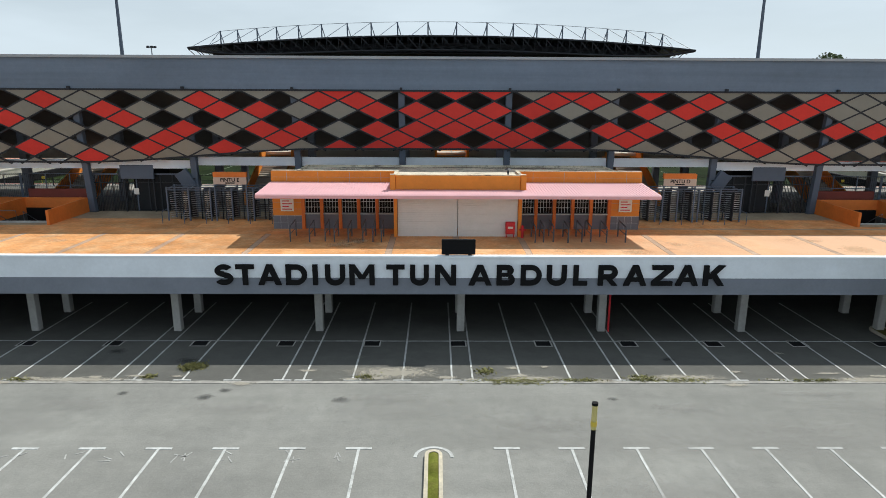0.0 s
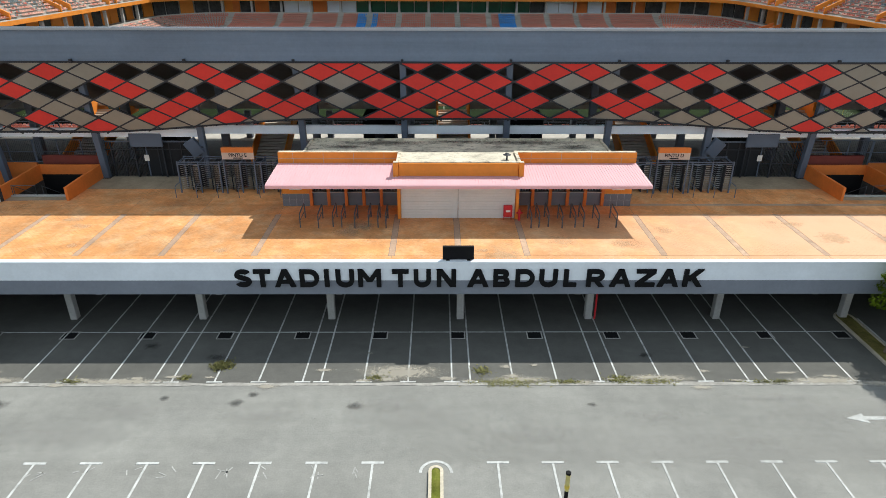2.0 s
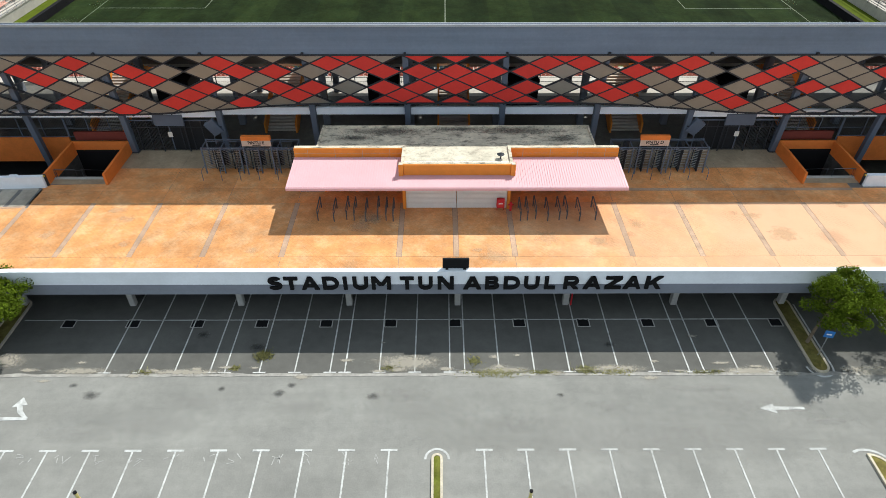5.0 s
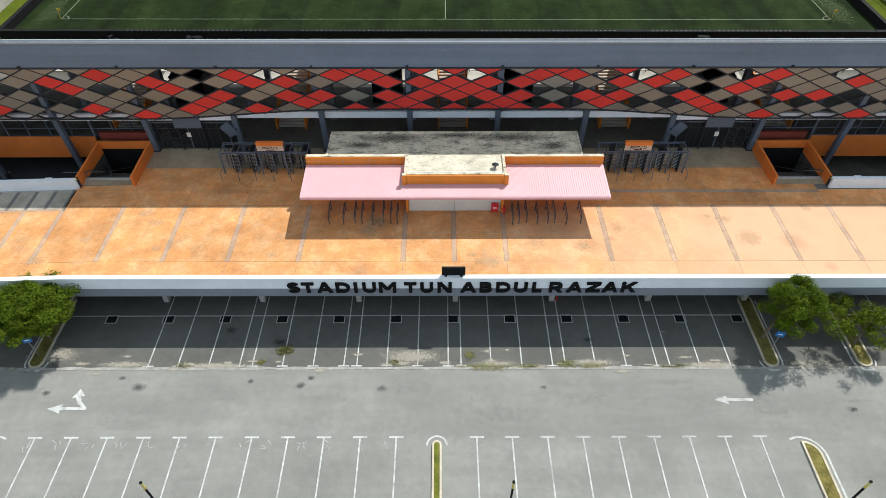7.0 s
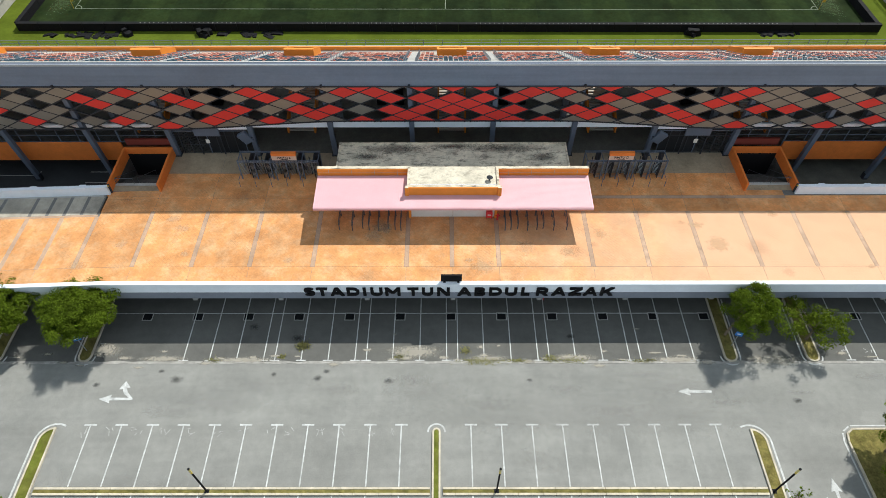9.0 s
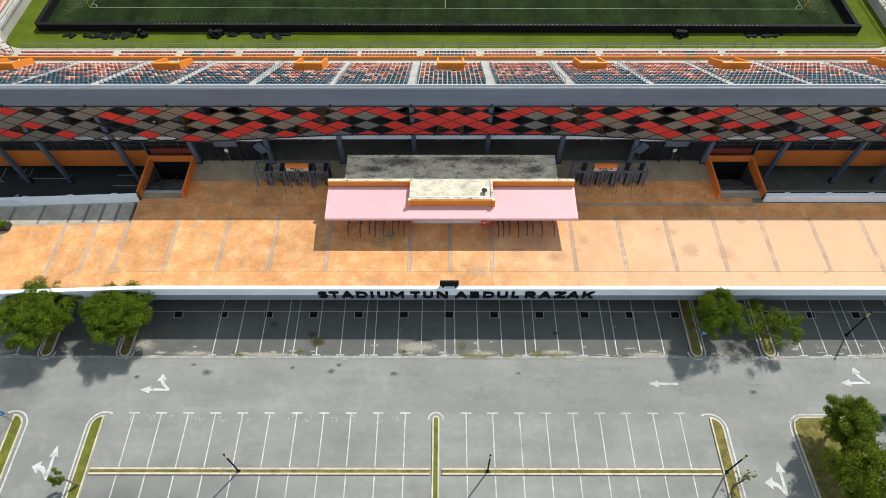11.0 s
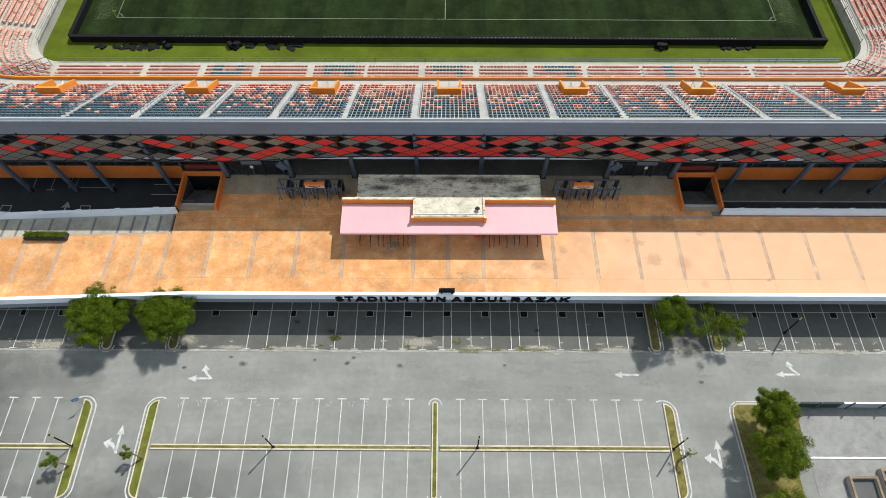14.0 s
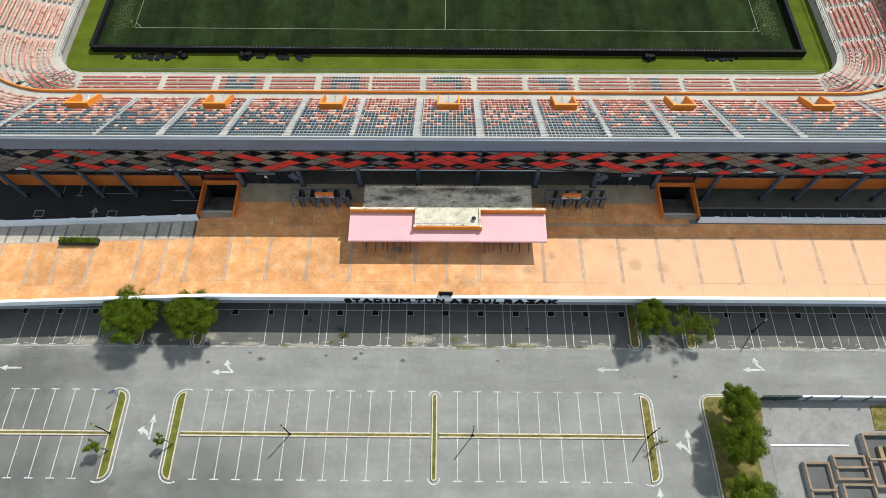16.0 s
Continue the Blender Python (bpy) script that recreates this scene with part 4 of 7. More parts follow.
for x in VOMS:
    if unit:
        copy_thing(unit, pose(x, 0, 0))
        continue
    unit = t = thing("stand_stair", "orange sided stair that climbs to the upper stand", "stair", "stairs of the stand", at=(x, 0, 0))
    for s in (-1, 1):
        bm = bmesh.new()
        prism(bm, [(31.6, DECK), (32.4, DECK), (38.9, 7.1), (38.9, 8.1), (38.4, 8.1), (31.6, DECK + 1.0)], s * 1.45 - 0.08, s * 1.45 + 0.08, "x")
        part("string", bm, ORANGE, t)
    for k in range(20):
        part("tread", box(-1.37, 1.37, 32.0 + 0.34 * k, 32.38 + 0.34 * k, DECK + 0.163 * k, DECK + 0.163 * (k + 1)), BOWL, t)

# steel gate walls between the stairwells and the turnstiles
for s in (-1, 1):
    x0, x1 = sorted((AX + s * 21.4, AX + s * 29.0))
    t = thing("gate_wall", "dark steel framed gate wall with a closed door", "gate", "gate walls", at=((x0 + x1) / 2, 28.5, DECK))
    w = (x1 - x0) / 2
    part("panel_sheet", box(min(0, -s * w), max(0, -s * w), -0.02, 0.02, 0.05, 2.9), GATE_SHEET, t)
    grille = part("grille_bar", box(-0.012, 0.012, -0.02, 0.02, 0.05, 2.9), SLATE_DARK, t)
    grille.matrix_basis = pose(s * 0.1, 0, 0)
    for k in range(1, 31):
        twin(grille, t, (s * (0.1 + w / 31 * k), 0, 0))
    part("rail", box(min(0, s * w), max(0, s * w), -0.05, -0.021, 1.1, 1.16), SLATE_DARK, t)
    for k in range(9):
        x = -w + 2 * w * k / 8
        part("mullion", box(x - 0.04, x + 0.04, -0.08, -0.02, 0, 2.95), SLATE if k in (0, 4, 8) else SLATE_DARK, t)
    part("rail", box(-w, w, -0.09, -0.02, 2.9, 3.02), SLATE, t)
    part("rail", box(-w, w, -0.07, -0.021, 2.25, 2.33), SLATE_DARK, t)
    part("notice", box(-0.25, 0.15, -0.1, -0.08, 1.35, 1.85), SIGN_WHITE, t, "small white notice")

# ---- ticket building ----
t = thing("ticket_building", "orange ticket building with a shuttered middle and pink canopies", "ticket booth", at=(AX, 22, DECK))
R = DECK
part("rear_body", box(-10.9, 10.9, 0.0, 3.2, 0, 3.82), CONCRETE, t)
for s in (-1, 1):
    a, b = sorted((s * 4.15, s * 12.75))
    part("wing_wall", box(a, b, -0.35, -0.02, 2.35, 3.2), ORANGE, t)
    part("fascia", box(a, b, -0.42, -0.12, 3.2, 4.05, 0.02), ORANGE, t)
    for k in range(4):
        x = a + (b - a) * (k + 0.5) / 4
        part("tile_joint", box(x - 0.012, x + 0.012, -0.426, -0.42, 3.25, 4.0), CONCRETE, t)
    part("tile_joint", box(a + 0.05, b - 0.05, -0.425, -0.42, 3.62, 3.64), CONCRETE, t)
    part("fascia_coping", box(a + 0.03, b - 0.03, -0.36, -0.02, 4.052, 4.085, 0.01), ROOF_REAR, t, "stained pale coping")
    c, d = sorted((s * 10.75, s * 12.75))
    part("end_wall", box(c, d, -0.35, -0.02, 0.95, 2.35), ORANGE, t)
    part("dado", box(c, d, -0.36, -0.02, 0, 0.95), GREY_WALL, t, "dark grey tiled dado")
    for q in range(1, 4):
        part("tile_joint", box(c + 0.5 * q - 0.01, c + 0.5 * q + 0.01, -0.364, -0.36, 0.02, 0.94), STEEL, t)
    for q in (0.47, 0.94, 1.4, 1.87):
        part("tile_joint", box(c + 0.02, d - 0.02, -0.364, -0.35, q - 0.01, q + 0.01), STEEL if q < 1 else CONCRETE, t)
    part("notice_board", box((c + d) / 2 - 0.45, (c + d) / 2 + 0.45, -0.39, -0.35, 1.25, 2.1), SIGN_WHITE, t, "white notice board with red bars")
    for r in range(4):
        part("notice_bar", box((c + d) / 2 - 0.34, (c + d) / 2 + 0.34 - 0.2 * (r % 2), -0.396, -0.39, 1.36 + 0.19 * r, 1.43 + 0.19 * r), RED, t)
    for k in range(6):
        x = s * (4.25 + 1.28 * k)
        part("orange_post", box(x - 0.11, x + 0.11, -0.42, -0.12, 0, 2.35), RUST_ORANGE, t)
        if k < 5:
            m = s * (4.25 + 1.28 * (k + 0.5))
            part("counter_panel", box(m - 0.53, m + 0.53, -0.22, -0.1, 0, 1.05), GREY_WALL, t)
            part("counter", box(m - 0.53, m + 0.53, -0.45, -0.1, 1.05, 1.12), STEEL, t)
            win = part("ticket_window", box(m - 0.53, m + 0.53, -0.14, -0.1, 1.12, 2.35), BLACK, t, "dark barred window")
            for g in range(6):
                part("window_bar", box(m - 0.5 + 0.2 * g - 0.012, m - 0.5 + 0.2 * g + 0.012, -0.2, -0.17, 1.12, 2.35), STEEL, win)
            for g in range(2):
                part("window_bar", box(m - 0.53, m + 0.53, -0.202, -0.168, 1.5 + 0.4 * g, 1.53 + 0.4 * g), STEEL, win)
    # pink ribbed canopy on the wing
    e0, e1 = sorted((s * 4.1, s * 12.75))
    bm = bmesh.new()
    n = 46
    for q in range(n):
        xa = e0 + (e1 - e0) * q / n
        xb = e0 + (e1 - e0) * (q + 0.62) / n
        xc = e0 + (e1 - e0) * (q + 1) / n
        for u, v, lift in ((xa, xb, 0.027), (xb, xc, 0.0)):
            prism(bm, [(-0.5, 3.30 + lift), (-4.4, 3.04 + lift), (-4.5, 2.97 + lift), (-4.5, 2.79), (-4.47, 2.79), (-4.45, 2.95), (-0.5, 3.22)], u, v, "x")
    part("canopy", bm, PINK, t, "pink ribbed metal canopy")
bm = bmesh.new()
for q in range(44):
    xa, xb, xc = (-4.1 + 8.2 * (q + f) / 44 for f in (0, 0.62, 1))
    for u, v, lift in ((xa, xb, 0.027), (xb, xc, 0.0)):
        prism(bm, [(-2.7, 3.15 + lift), (-4.4, 3.04 + lift), (-4.5, 2.97 + lift), (-4.5, 2.79), (-4.47, 2.79), (-4.45, 2.95), (-2.7, 3.07)], u, v, "x")
part("canopy", bm, PINK, t, "pink ribbed metal canopy")
part("middle_body", box(-4.15, 4.15, -2.72, 0.0, 2.7, 3.82), ORANGE, t)
for s in (-1, 1):
    a, b = sorted((s * 3.98, s * 4.2))
    part("orange_post", box(a, b, -2.9, -2.6, 0, 2.75), ORANGE, t)
    a, b = sorted((s * 3.98, s * 4.15))
    part("side_wall", box(a, b, -2.6, 0.0, 0, 2.7), ORANGE, t)
    m = s * 1.99
    sh = part("roller_shutter", box(m - 1.97, m + 1.97, -2.7, -2.66, 0, 2.7), SHUTTER, t, "white roller shutter, closed")
    for k in range(22):
        part("shutter_slat", box(m - 1.93, m + 1.93, -2.73, -2.70, 0.06 + 0.12 * k, 0.165 + 0.12 * k), SHUTTER, sh)
part("parapet_front", box(-4.05, 4.05, -2.92, -2.72, 3.15, 4.05, 0.02), ORANGE, t)
for s in (-1, 1):
    a, b = sorted((s * 4.06, s * 4.42))
    part("pilaster", box(a, b, -3.02, -2.66, 3.08, 4.12, 0.02), ORANGE, t)
    part("pilaster_cap", box(a + 0.02, b - 0.02, -3.0, -2.68, 4.122, 4.15), ROOF_REAR, t)
part("parapet_coping", box(-4.24, 4.24, -2.80, -2.55, 4.052, 4.10, 0.01), ROOF_REAR, t, "stained concrete coping")
part("roof_upstand", box(-4.0, 4.0, -2.55, -2.47, 3.96, 4.02), SLATE_DARK, t, "black stained gutter edge")
part("roof_line", box(-4.0, 4.0, -2.40, -2.33, 3.96, 4.0), WHITE, t, "white roof joint")
for s in (-1, 1):
    a, b = sorted((s * 4.0, s * 4.24))
    part("parapet_coping", box(a, b, -2.54, -0.02, 4.052, 4.10, 0.01), ROOF_REAR, t)
for s in (-1, 1):
    a, b = sorted((s * 4.05, s * 4.25))
    part("parapet_side", box(a, b, -2.72, -0.12, 3.15, 4.05), ORANGE, t)
part("roof_slab", box(-11.0, 11.0, 0.0, 3.35, 3.82, 3.95, 0.03), ROOF_REAR, t, "stained old concrete roof slab")
part("roof_slab", box(-4.05, 4.05, -2.72, 0.0, 3.82, 3.96), ROOF_MIDDLE, t, "stained pale concrete roof slab")
for args in ((-11.0, 11.0, 3.2, 3.35, 3.95, 4.08), (-11.0, -10.85, 0.0, 3.2, 3.95, 4.08), (10.85, 11.0, 0.0, 3.2, 3.95, 4.08)):
    part("roof_kerb", box(*args), ROOF_REAR, t)

# fire hose cabinet and hydrant
t = thing("hose_cabinet", "red fire hose cabinet on a stand before the shutter", "fire cabinet", at=(AX + 3.45, 19.0, DECK))
part("cabinet", box(-0.3, 0.3, -0.15, 0.15, 0.25, 1.05, 0.02), RED, t)
part("cabinet_window", box(-0.16, 0.16, -0.156, -0.15, 0.62, 0.76), SIGN_WHITE, t, "small white sign")
part("cabinet_frame", box(-0.22, 0.22, -0.154, -0.15, 0.36, 0.56), PANEL_RED, t)
for x in (-0.25, 0.25):
    part("leg", box(x - 0.03, x + 0.03, -0.03, 0.03, 0, 0.25), RED, t)
t = thing("fire_hydrant", "red pillar fire hydrant", "hydrant", at=(AX + 4.25, 18.9, DECK))
part("barrel", tube(bmesh.new(), [(0, 0, 0), (0, 0, 0.75)], 0.09, 8), RED, t)
part("outlet", tube(bmesh.new(), [(-0.22, 0, 0.55), (0.22, 0, 0.55)], 0.06, 8), RED, t)
part("cap", tube(bmesh.new(), [(0, 0, 0.75), (0, 0, 0.85)], 0.11, 8, 0.03), RED, t)

# queue rails before the ticket windows
rail_unit = None
for s in (-1, 1):
    for k, d in enumerate((4.9, 5.45, 6.1, 7.0, 7.9, 8.5, 9.45, 10.7)):
        x = AX + s * d
        if rail_unit:
            copy_thing(rail_unit, pose(x, 17.5 + 0.12 * (k % 3), DECK))
            continue
        rail_unit = t = thing("queue_rail", "dark grey steel queue rail hoop on the deck", "railing", "queue rails", at=(x, 17.5, DECK))
        part("hoop", tube(bmesh.new(), [(0, 0, 0), (0, 0, 0.85), (0, 0.12, 0.98), (0, 1.6, 1.1), (0, 1.75, 1.0), (0, 1.75, 0)], 0.048, 6), RAIL, t)
        part("mid_rail", tube(bmesh.new(), [(0, 0, 0.5), (0, 1.75, 0.55)], 0.028, 6), RAIL, t)


def word(text, height, material, parent, at, label=""):
    cu = bpy.data.curves.new("lettering", "FONT")
    cu.body, cu.size, cu.align_x, cu.extrude, cu.offset = text, height * 1.4, "CENTER", 0.006, 0.006
    tmp = bpy.data.objects.new("lettering", cu)
    scene.collection.objects.link(tmp)
    bpy.context.view_layer.update()
    me = bpy.data.meshes.new_from_object(tmp.evaluated_get(bpy.context.evaluated_depsgraph_get()))
    bpy.data.objects.remove(tmp)
    me.materials.append(material)
    ob = new("lettering", me)
    ob.parent = parent
    ob.matrix_basis = pose(*at, 90, 0, 0)
    if label:
        ob["label"] = label


# turnstiles with their gate signs
cage = []
for s, letter in ((-1, "E"), (1, "D")):
    x0, x1 = sorted((AX + s * 13.3, AX + s * 21.2))
    t = thing("turnstile_row", "row of dark full height turnstiles with roof rails", "turnstile", "turnstile rows", at=((x0 + x1) / 2, 25.2, DECK))
    w = (x1 - x0) / 2
    for z in (2.26, 2.42):
        part("roof_rail", box(-w, w, -0.75, -0.67, z, z + 0.06), SLATE, t)
        part("roof_rail", box(-w, w, 0.67, 0.75, z, z + 0.06), SLATE, t)
    n = 5
    step = 2 * w / n
    for k in range(n + 1):
        x = -w + step * k
        for y in (-0.71, 0.71):
            part("upright", box(x - 0.05, x + 0.05, y - 0.05, y + 0.05, 0, 2.5), SLATE, t)
        part("cross_rail", box(x - 0.03, x + 0.03, -0.7, 0.7, 2.3, 2.4), SLATE, t)
        if k < n:
            rot = part("rotor", tube(bmesh.new(), [(x + step * 0.4, 0, 0), (x + step * 0.4, 0, 2.35)], 0.05, 8), SLATE_DARK, t)
            for q in range(12):
                z = 0.25 + 0.16 * q
                bm = tube(bmesh.new(), [(x + step * 0.4, 0, z), (x + step * 0.4 - 0.55, -0.45, z)], 0.02, 5)
                tube(bm, [(x + step * 0.4, 0, z), (x + step * 0.4 + 0.62, -0.35, z)], 0.02, 5)
                part("rotor_arm", bm, STEEL, rot)
            for q in range(13):
                z = 0.2 + 0.16 * q
                if not cage:
                    cage.append(part("cage_bar", box(-step * 0.15, step * 0.15, -0.02, 0.02, -0.02, 0.02), STEEL, t))
                    cage[0].matrix_basis = pose(x + step * 0.83, -0.6, z)
                else:
                    twin(cage[0], t, (x + step * 0.83, -0.6, z))
            part("cage_side", box(x + step * 0.66, x + step * 0.70, -0.66, 0.6, 0.05, 2.35), SLATE_DARK, t)
            part("cage_back", box(x + step * 0.70, x + step * 0.99, 0.55, 0.6, 0.05, 2.35), SLATE_DARK, t)
        part("guide_rail", tube(bmesh.new(), [(x, -0.72, 0.9), (x, -1.7, 0.9), (x, -1.85, 0.75), (x, -1.85, 0)], 0.03, 6), SLATE, t)
    g = thing("gate_sign", "orange and cream gate sign above the turnstiles, board dulled for shade", "sign", "gate signs", at=(AX + s * 16.45, 24.3, DECK + 2.74))
    part("board", box(-1.2, 1.2, -0.04, 0.04, 0.0, 0.52), SIGN_SHADED, g, "dull salmon board")
    part("stripe", box(-1.2, 1.2, -0.05, 0.28, 0.522, 0.88), RUST_ORANGE, g, "orange stripe")
    part("leg", box(-1.2, -1.1, -0.03, 0.03, -2.74, 0), SLATE, g)
    part("leg", box(1.1, 1.2, -0.03, 0.03, -2.74, 0), SLATE, g)
    word("PINTU " + letter, 0.27, BLACK, g, (0, -0.05, 0.2))
    part("text_bar", box(-0.35, 0.35, -0.046, -0.04, 0.06, 0.14), BLACK, g)

# ---- the bowl ----
RX0, RX1, RY0, RY1, RR = -61.9, 64.6, 50.9, 153.0, 5.0
SHIFT = 2.9       # the upper stand lies this much higher on the ends
SPREAD = 1.75     # and this much further out


def rim(s, n=10, ds=0.0):
    """The inner rim moved outwards by s, by ds more away from the near side: x, y, share of the shift."""
    out = []
    for c, (cx, cy, a0) in enumerate(((RX1 - RR, RY0 + RR, -90), (RX1 - RR, RY1 - RR, 0), (RX0 + RR, RY1 - RR, 90), (RX0 + RR, RY0 + RR, 180))):
        for i in range(n + 1):
            a = radians(a0 + 90 * i / n)
            w = i / n if c == 0 else (1 - i / n if c == 3 else 1.0)
            w = w * w * (3 - 2 * w) * (1 if c in (0, 3) else (1 - 0.2 * i / n if c == 1 else 0.8 + 0.2 * i / n))
            out.append((cx + (RR + s + ds * w) * math.cos(a), cy + (RR + s + ds * w) * math.sin(a), w))
    return out


LOWER = [(1.0 + 0.85 * k, 2.62 + 0.13 * k + 0.26 * max(0, k - 5)) for k in range(11)]        # tread start and height; the near side has the first six
UPPER = [(10.2 + 0.84 * k, 7.87 + 0.463 * k) for k in range(15)]


def lift(shift, s):
    """How much higher the ends lie at s: their rake is a little steeper than the near side's."""
    return shift - 0.52 * min(max((22.0 - s) / 11.8, 0), 1) if shift else 0.0


profile = [(0, 1.0), (0, 2.5), (1.0, 2.5)]
for s, z in LOWER[:6]:
    profile += [(s, z), (s + 0.85, z)]
low_end = profile[-1]
back_rows = [low_end]
for s, z in LOWER[6:]:
    back_rows += [(s, z), (s + 0.85, z)]
back_rows += [(10.4, 6.2), (10.5, 6.2), (10.5, 5.8), (15.0, 5.8), (15.0, 11.6)]
up = [(8.9, 7.27), (8.9, 7.52), (10.2, 7.52)]
for s, z in UPPER:
    up += [(s, z), (s + 0.84, z)]
up += [(23.45, 14.4), (23.45, 15.85), (23.65, 15.85), (23.65, 13.9)]


def sweep(name, prof, material, label, category, skip=(), shift=0.0, near=True):
    loops = [[(x, y, z + lift(shift, s) * w) for x, y, w in rim(s, 10, SPREAD if shift else 0.0)] for s, z in prof]
    n = len(loops[0])
    verts = [p for loop in loops for p in loop]
    faces = []
    for k in range(len(loops) - 1):
        for i in range(n):
            j = (i + 1) % n
            if i == n - 1 and k in skip or (not near and (i < 5 or i > n - 7)):
                continue
            faces.append((k * n + i, k * n + j, (k + 1) * n + j, (k + 1) * n + i))
    return tagged(solid(name, verts, faces, material), label, category, kind="structure")


sweep("lower_terrace", profile + [(low_end[0], 1.5), (0.4, 0.9), (0, 0.9)], BOWL, "pale concrete terrace steps of the lower stand", "terrace")
sweep("lower_terrace_back", back_rows, BOWL, "pale concrete terrace steps of the deeper end stands", "terrace", near=False)
sweep("lower_gangway", [(low_end[0] - 0.1, 2.9), (low_end[0] - 0.1, 3.5), (9.7, 3.5)], BOWL, "pale concrete gangway behind the lower stand", "gangway")
# on the near side the first four steps stop at the stair openings
sweep("upper_terrace", up, BOWL, "pale concrete terrace steps of the upper stand", "terrace", range(2, 10), SHIFT)
near_steps = thing("near_terrace", "pale concrete terrace steps between the stair openings", "terrace", kind="structure")
cuts = [RX0 + RR] + [x + d for x in VOMS for d in (-1.4, 1.4)] + [RX1 - RR]
for a, b in zip(cuts[::2], cuts[1::2]):
    for s, z in UPPER[:4]:
        part("terrace_step", box(a, b, RY0 - s - 0.84, RY0 - s, z - 0.75, z), BOWL, near_steps)
part("walkway_edge", box(RX0 + RR, RX1 - RR, 43.2, RY0 - low_end[0], 3.0, 3.95), BOWL, near_steps)
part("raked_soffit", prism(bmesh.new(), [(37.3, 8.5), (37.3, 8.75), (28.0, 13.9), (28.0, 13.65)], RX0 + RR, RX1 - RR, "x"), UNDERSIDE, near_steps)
sweep("upper_soffit", [(23.55, 13.9), (22.9, 13.9), (10.2, 7.22), (8.9, 7.22)], UNDERSIDE, "underside of the upper stand, toned dark for shade", "soffit", (1,), SHIFT)
sweep("stand_parapet", [(8.73, 7.2), (8.73, 7.95), (8.88, 7.95), (8.88, 7.2), (8.73, 7.2)], ORANGE, "orange parapet along the upper stand's front", "parapet", (), SHIFT)
sweep("stand_back_wall", [(23.4, 15.86), (23.4, 15.96), (23.68, 15.96), (23.68, 0.0 - SHIFT)], GREY_WALL, "grey back wall of the upper stand", "wall", (0, 1, 2), SHIFT, False)

# the gangway below the end and far stands: columns, walls, glazing, dark panels for shaded gaps
GREEN_GLASS = mat("green_glass", (0.02, 0.10, 0.06), 0.15, 0.2, 0.3, 4, 0, spec=0.5)
gangway = thing("gangway_wall", "wall of orange, white and glazed bays behind the lower stand", "wall", kind="structure")
for k in range(-15, 15):
    x, d = AX + 4.06 * k, abs(4.06 * (k + 0.5))
    m = GREEN_GLASS if d < 26 else (WHITE_WALL if d < 46 and k % 3 else (RUST_ORANGE if k % 2 else STAIR_DARK))
    part("wall_bay", box(x + 0.12, x + 3.94, RY1 + 14.5, RY1 + 14.8, 5.8, 9.9), m, gangway)
for k in range(21):
    y, m = 62 + 4.06 * k, (ORANGE, STAIR_DARK, ORANGE, ORANGE, STAIR_DARK)[k % 5]
    for x in (RX0 - 14.8, RX1 + 14.5):
        part("wall_bay", box(x, x + 0.3, y + 0.12, y + 3.94, 5.8, 10.2), m, gangway)
for cx, a0 in ((RX1 - RR, 3), (RX0 + RR, 93)):
    for k in range(8):
        a = radians(a0 + 11.5 * k)
        ob = part("wall_bay", box(-0.15, 0.15, -1.75, 1.75, 5.8, 10.0), (ORANGE, STAIR_DARK, STAIR_DARK)[k % 3], gangway)
        ob.matrix_basis = pose(cx + (RR + 14.65) * math.cos(a), RY1 - RR + (RR + 14.65) * math.sin(a), 0, 0, 0, math.degrees(a))
unit = None
for x, y in [(AX + BAY * (k + 0.5), RY1 + 11.6) for k in range(-8, 8)] + [(x, 62 + BAY * k) for x in (RX0 - 11.6, RX1 + 11.6) for k in range(11)]:
    if unit:
        copy_thing(unit, pose(x, y, 5.8))
        continue
    unit = t = thing("gangway_column", "pale grey concrete column below the upper stand", "column", "columns of the gangway", at=(x, y, 5.8))
    part("shaft", box(-0.3, 0.3, -0.3, 0.3, 0, 3.5, 0.03), CONCRETE, t)
# walled way down through the end stand
t = thing("stand_passage", "orange walled way down through the lower end stand", "passage", at=(RX1, 125, 2.5))
for y in (-1.7, 1.5):
    part("side_wall", prism(bmesh.new(), [(0.6, 0.0), (10.3, 3.4), (10.3, 4.7), (0.6, 1.3)], y, y + 0.22, "y"), RUST_ORANGE, t)
part("way", prism(bmesh.new(), [(0.6, 0.05), (10.3, 3.35), (10.3, 3.5), (0.6, 0.2)], -1.48, 1.5, "y"), STAIR_DARK, t, "dark steps")
# team dugouts at the far side
unit = None
for sd in (-1, 1):
    if unit:
        copy_thing(unit, pose(AX - 1.4 + sd * 9.5, 151.6, 0.97))
        continue
    unit = t = thing("dugout", "dark roofed team dugout with a row of blue seats", "dugout", "team dugouts", at=(AX - 1.4 + sd * 9.5, 151.6, 0.97))
    part("roof", prism(bmesh.new(), [(-0.9, 2.3), (0.7, 2.55), (0.9, 2.4), (0.9, 2.3), (-0.9, 2.15)], -4.7, 4.7, "x"), GREEN_GLASS, t)
    part("back_wall", box(-4.7, 4.7, 0.8, 0.9, 0, 2.3), SLATE_DARK, t)
    part("bench", box(-4.4, 4.4, 0.1, 0.6, 0.25, 0.5, 0.03), BLACK, t)
    for k in range(14):
        part("seat", box(-4.3 + 0.62 * k, -3.8 + 0.62 * k, 0.15, 0.7, 0.5, 1.25, 0.05), SEAT_BLUE, t)
    for x in (-4.7, -1.6, 1.5, 4.6):
        part("post", box(x, x + 0.1, -0.85, -0.75, 0, 2.2), COPING_EDGE, t)

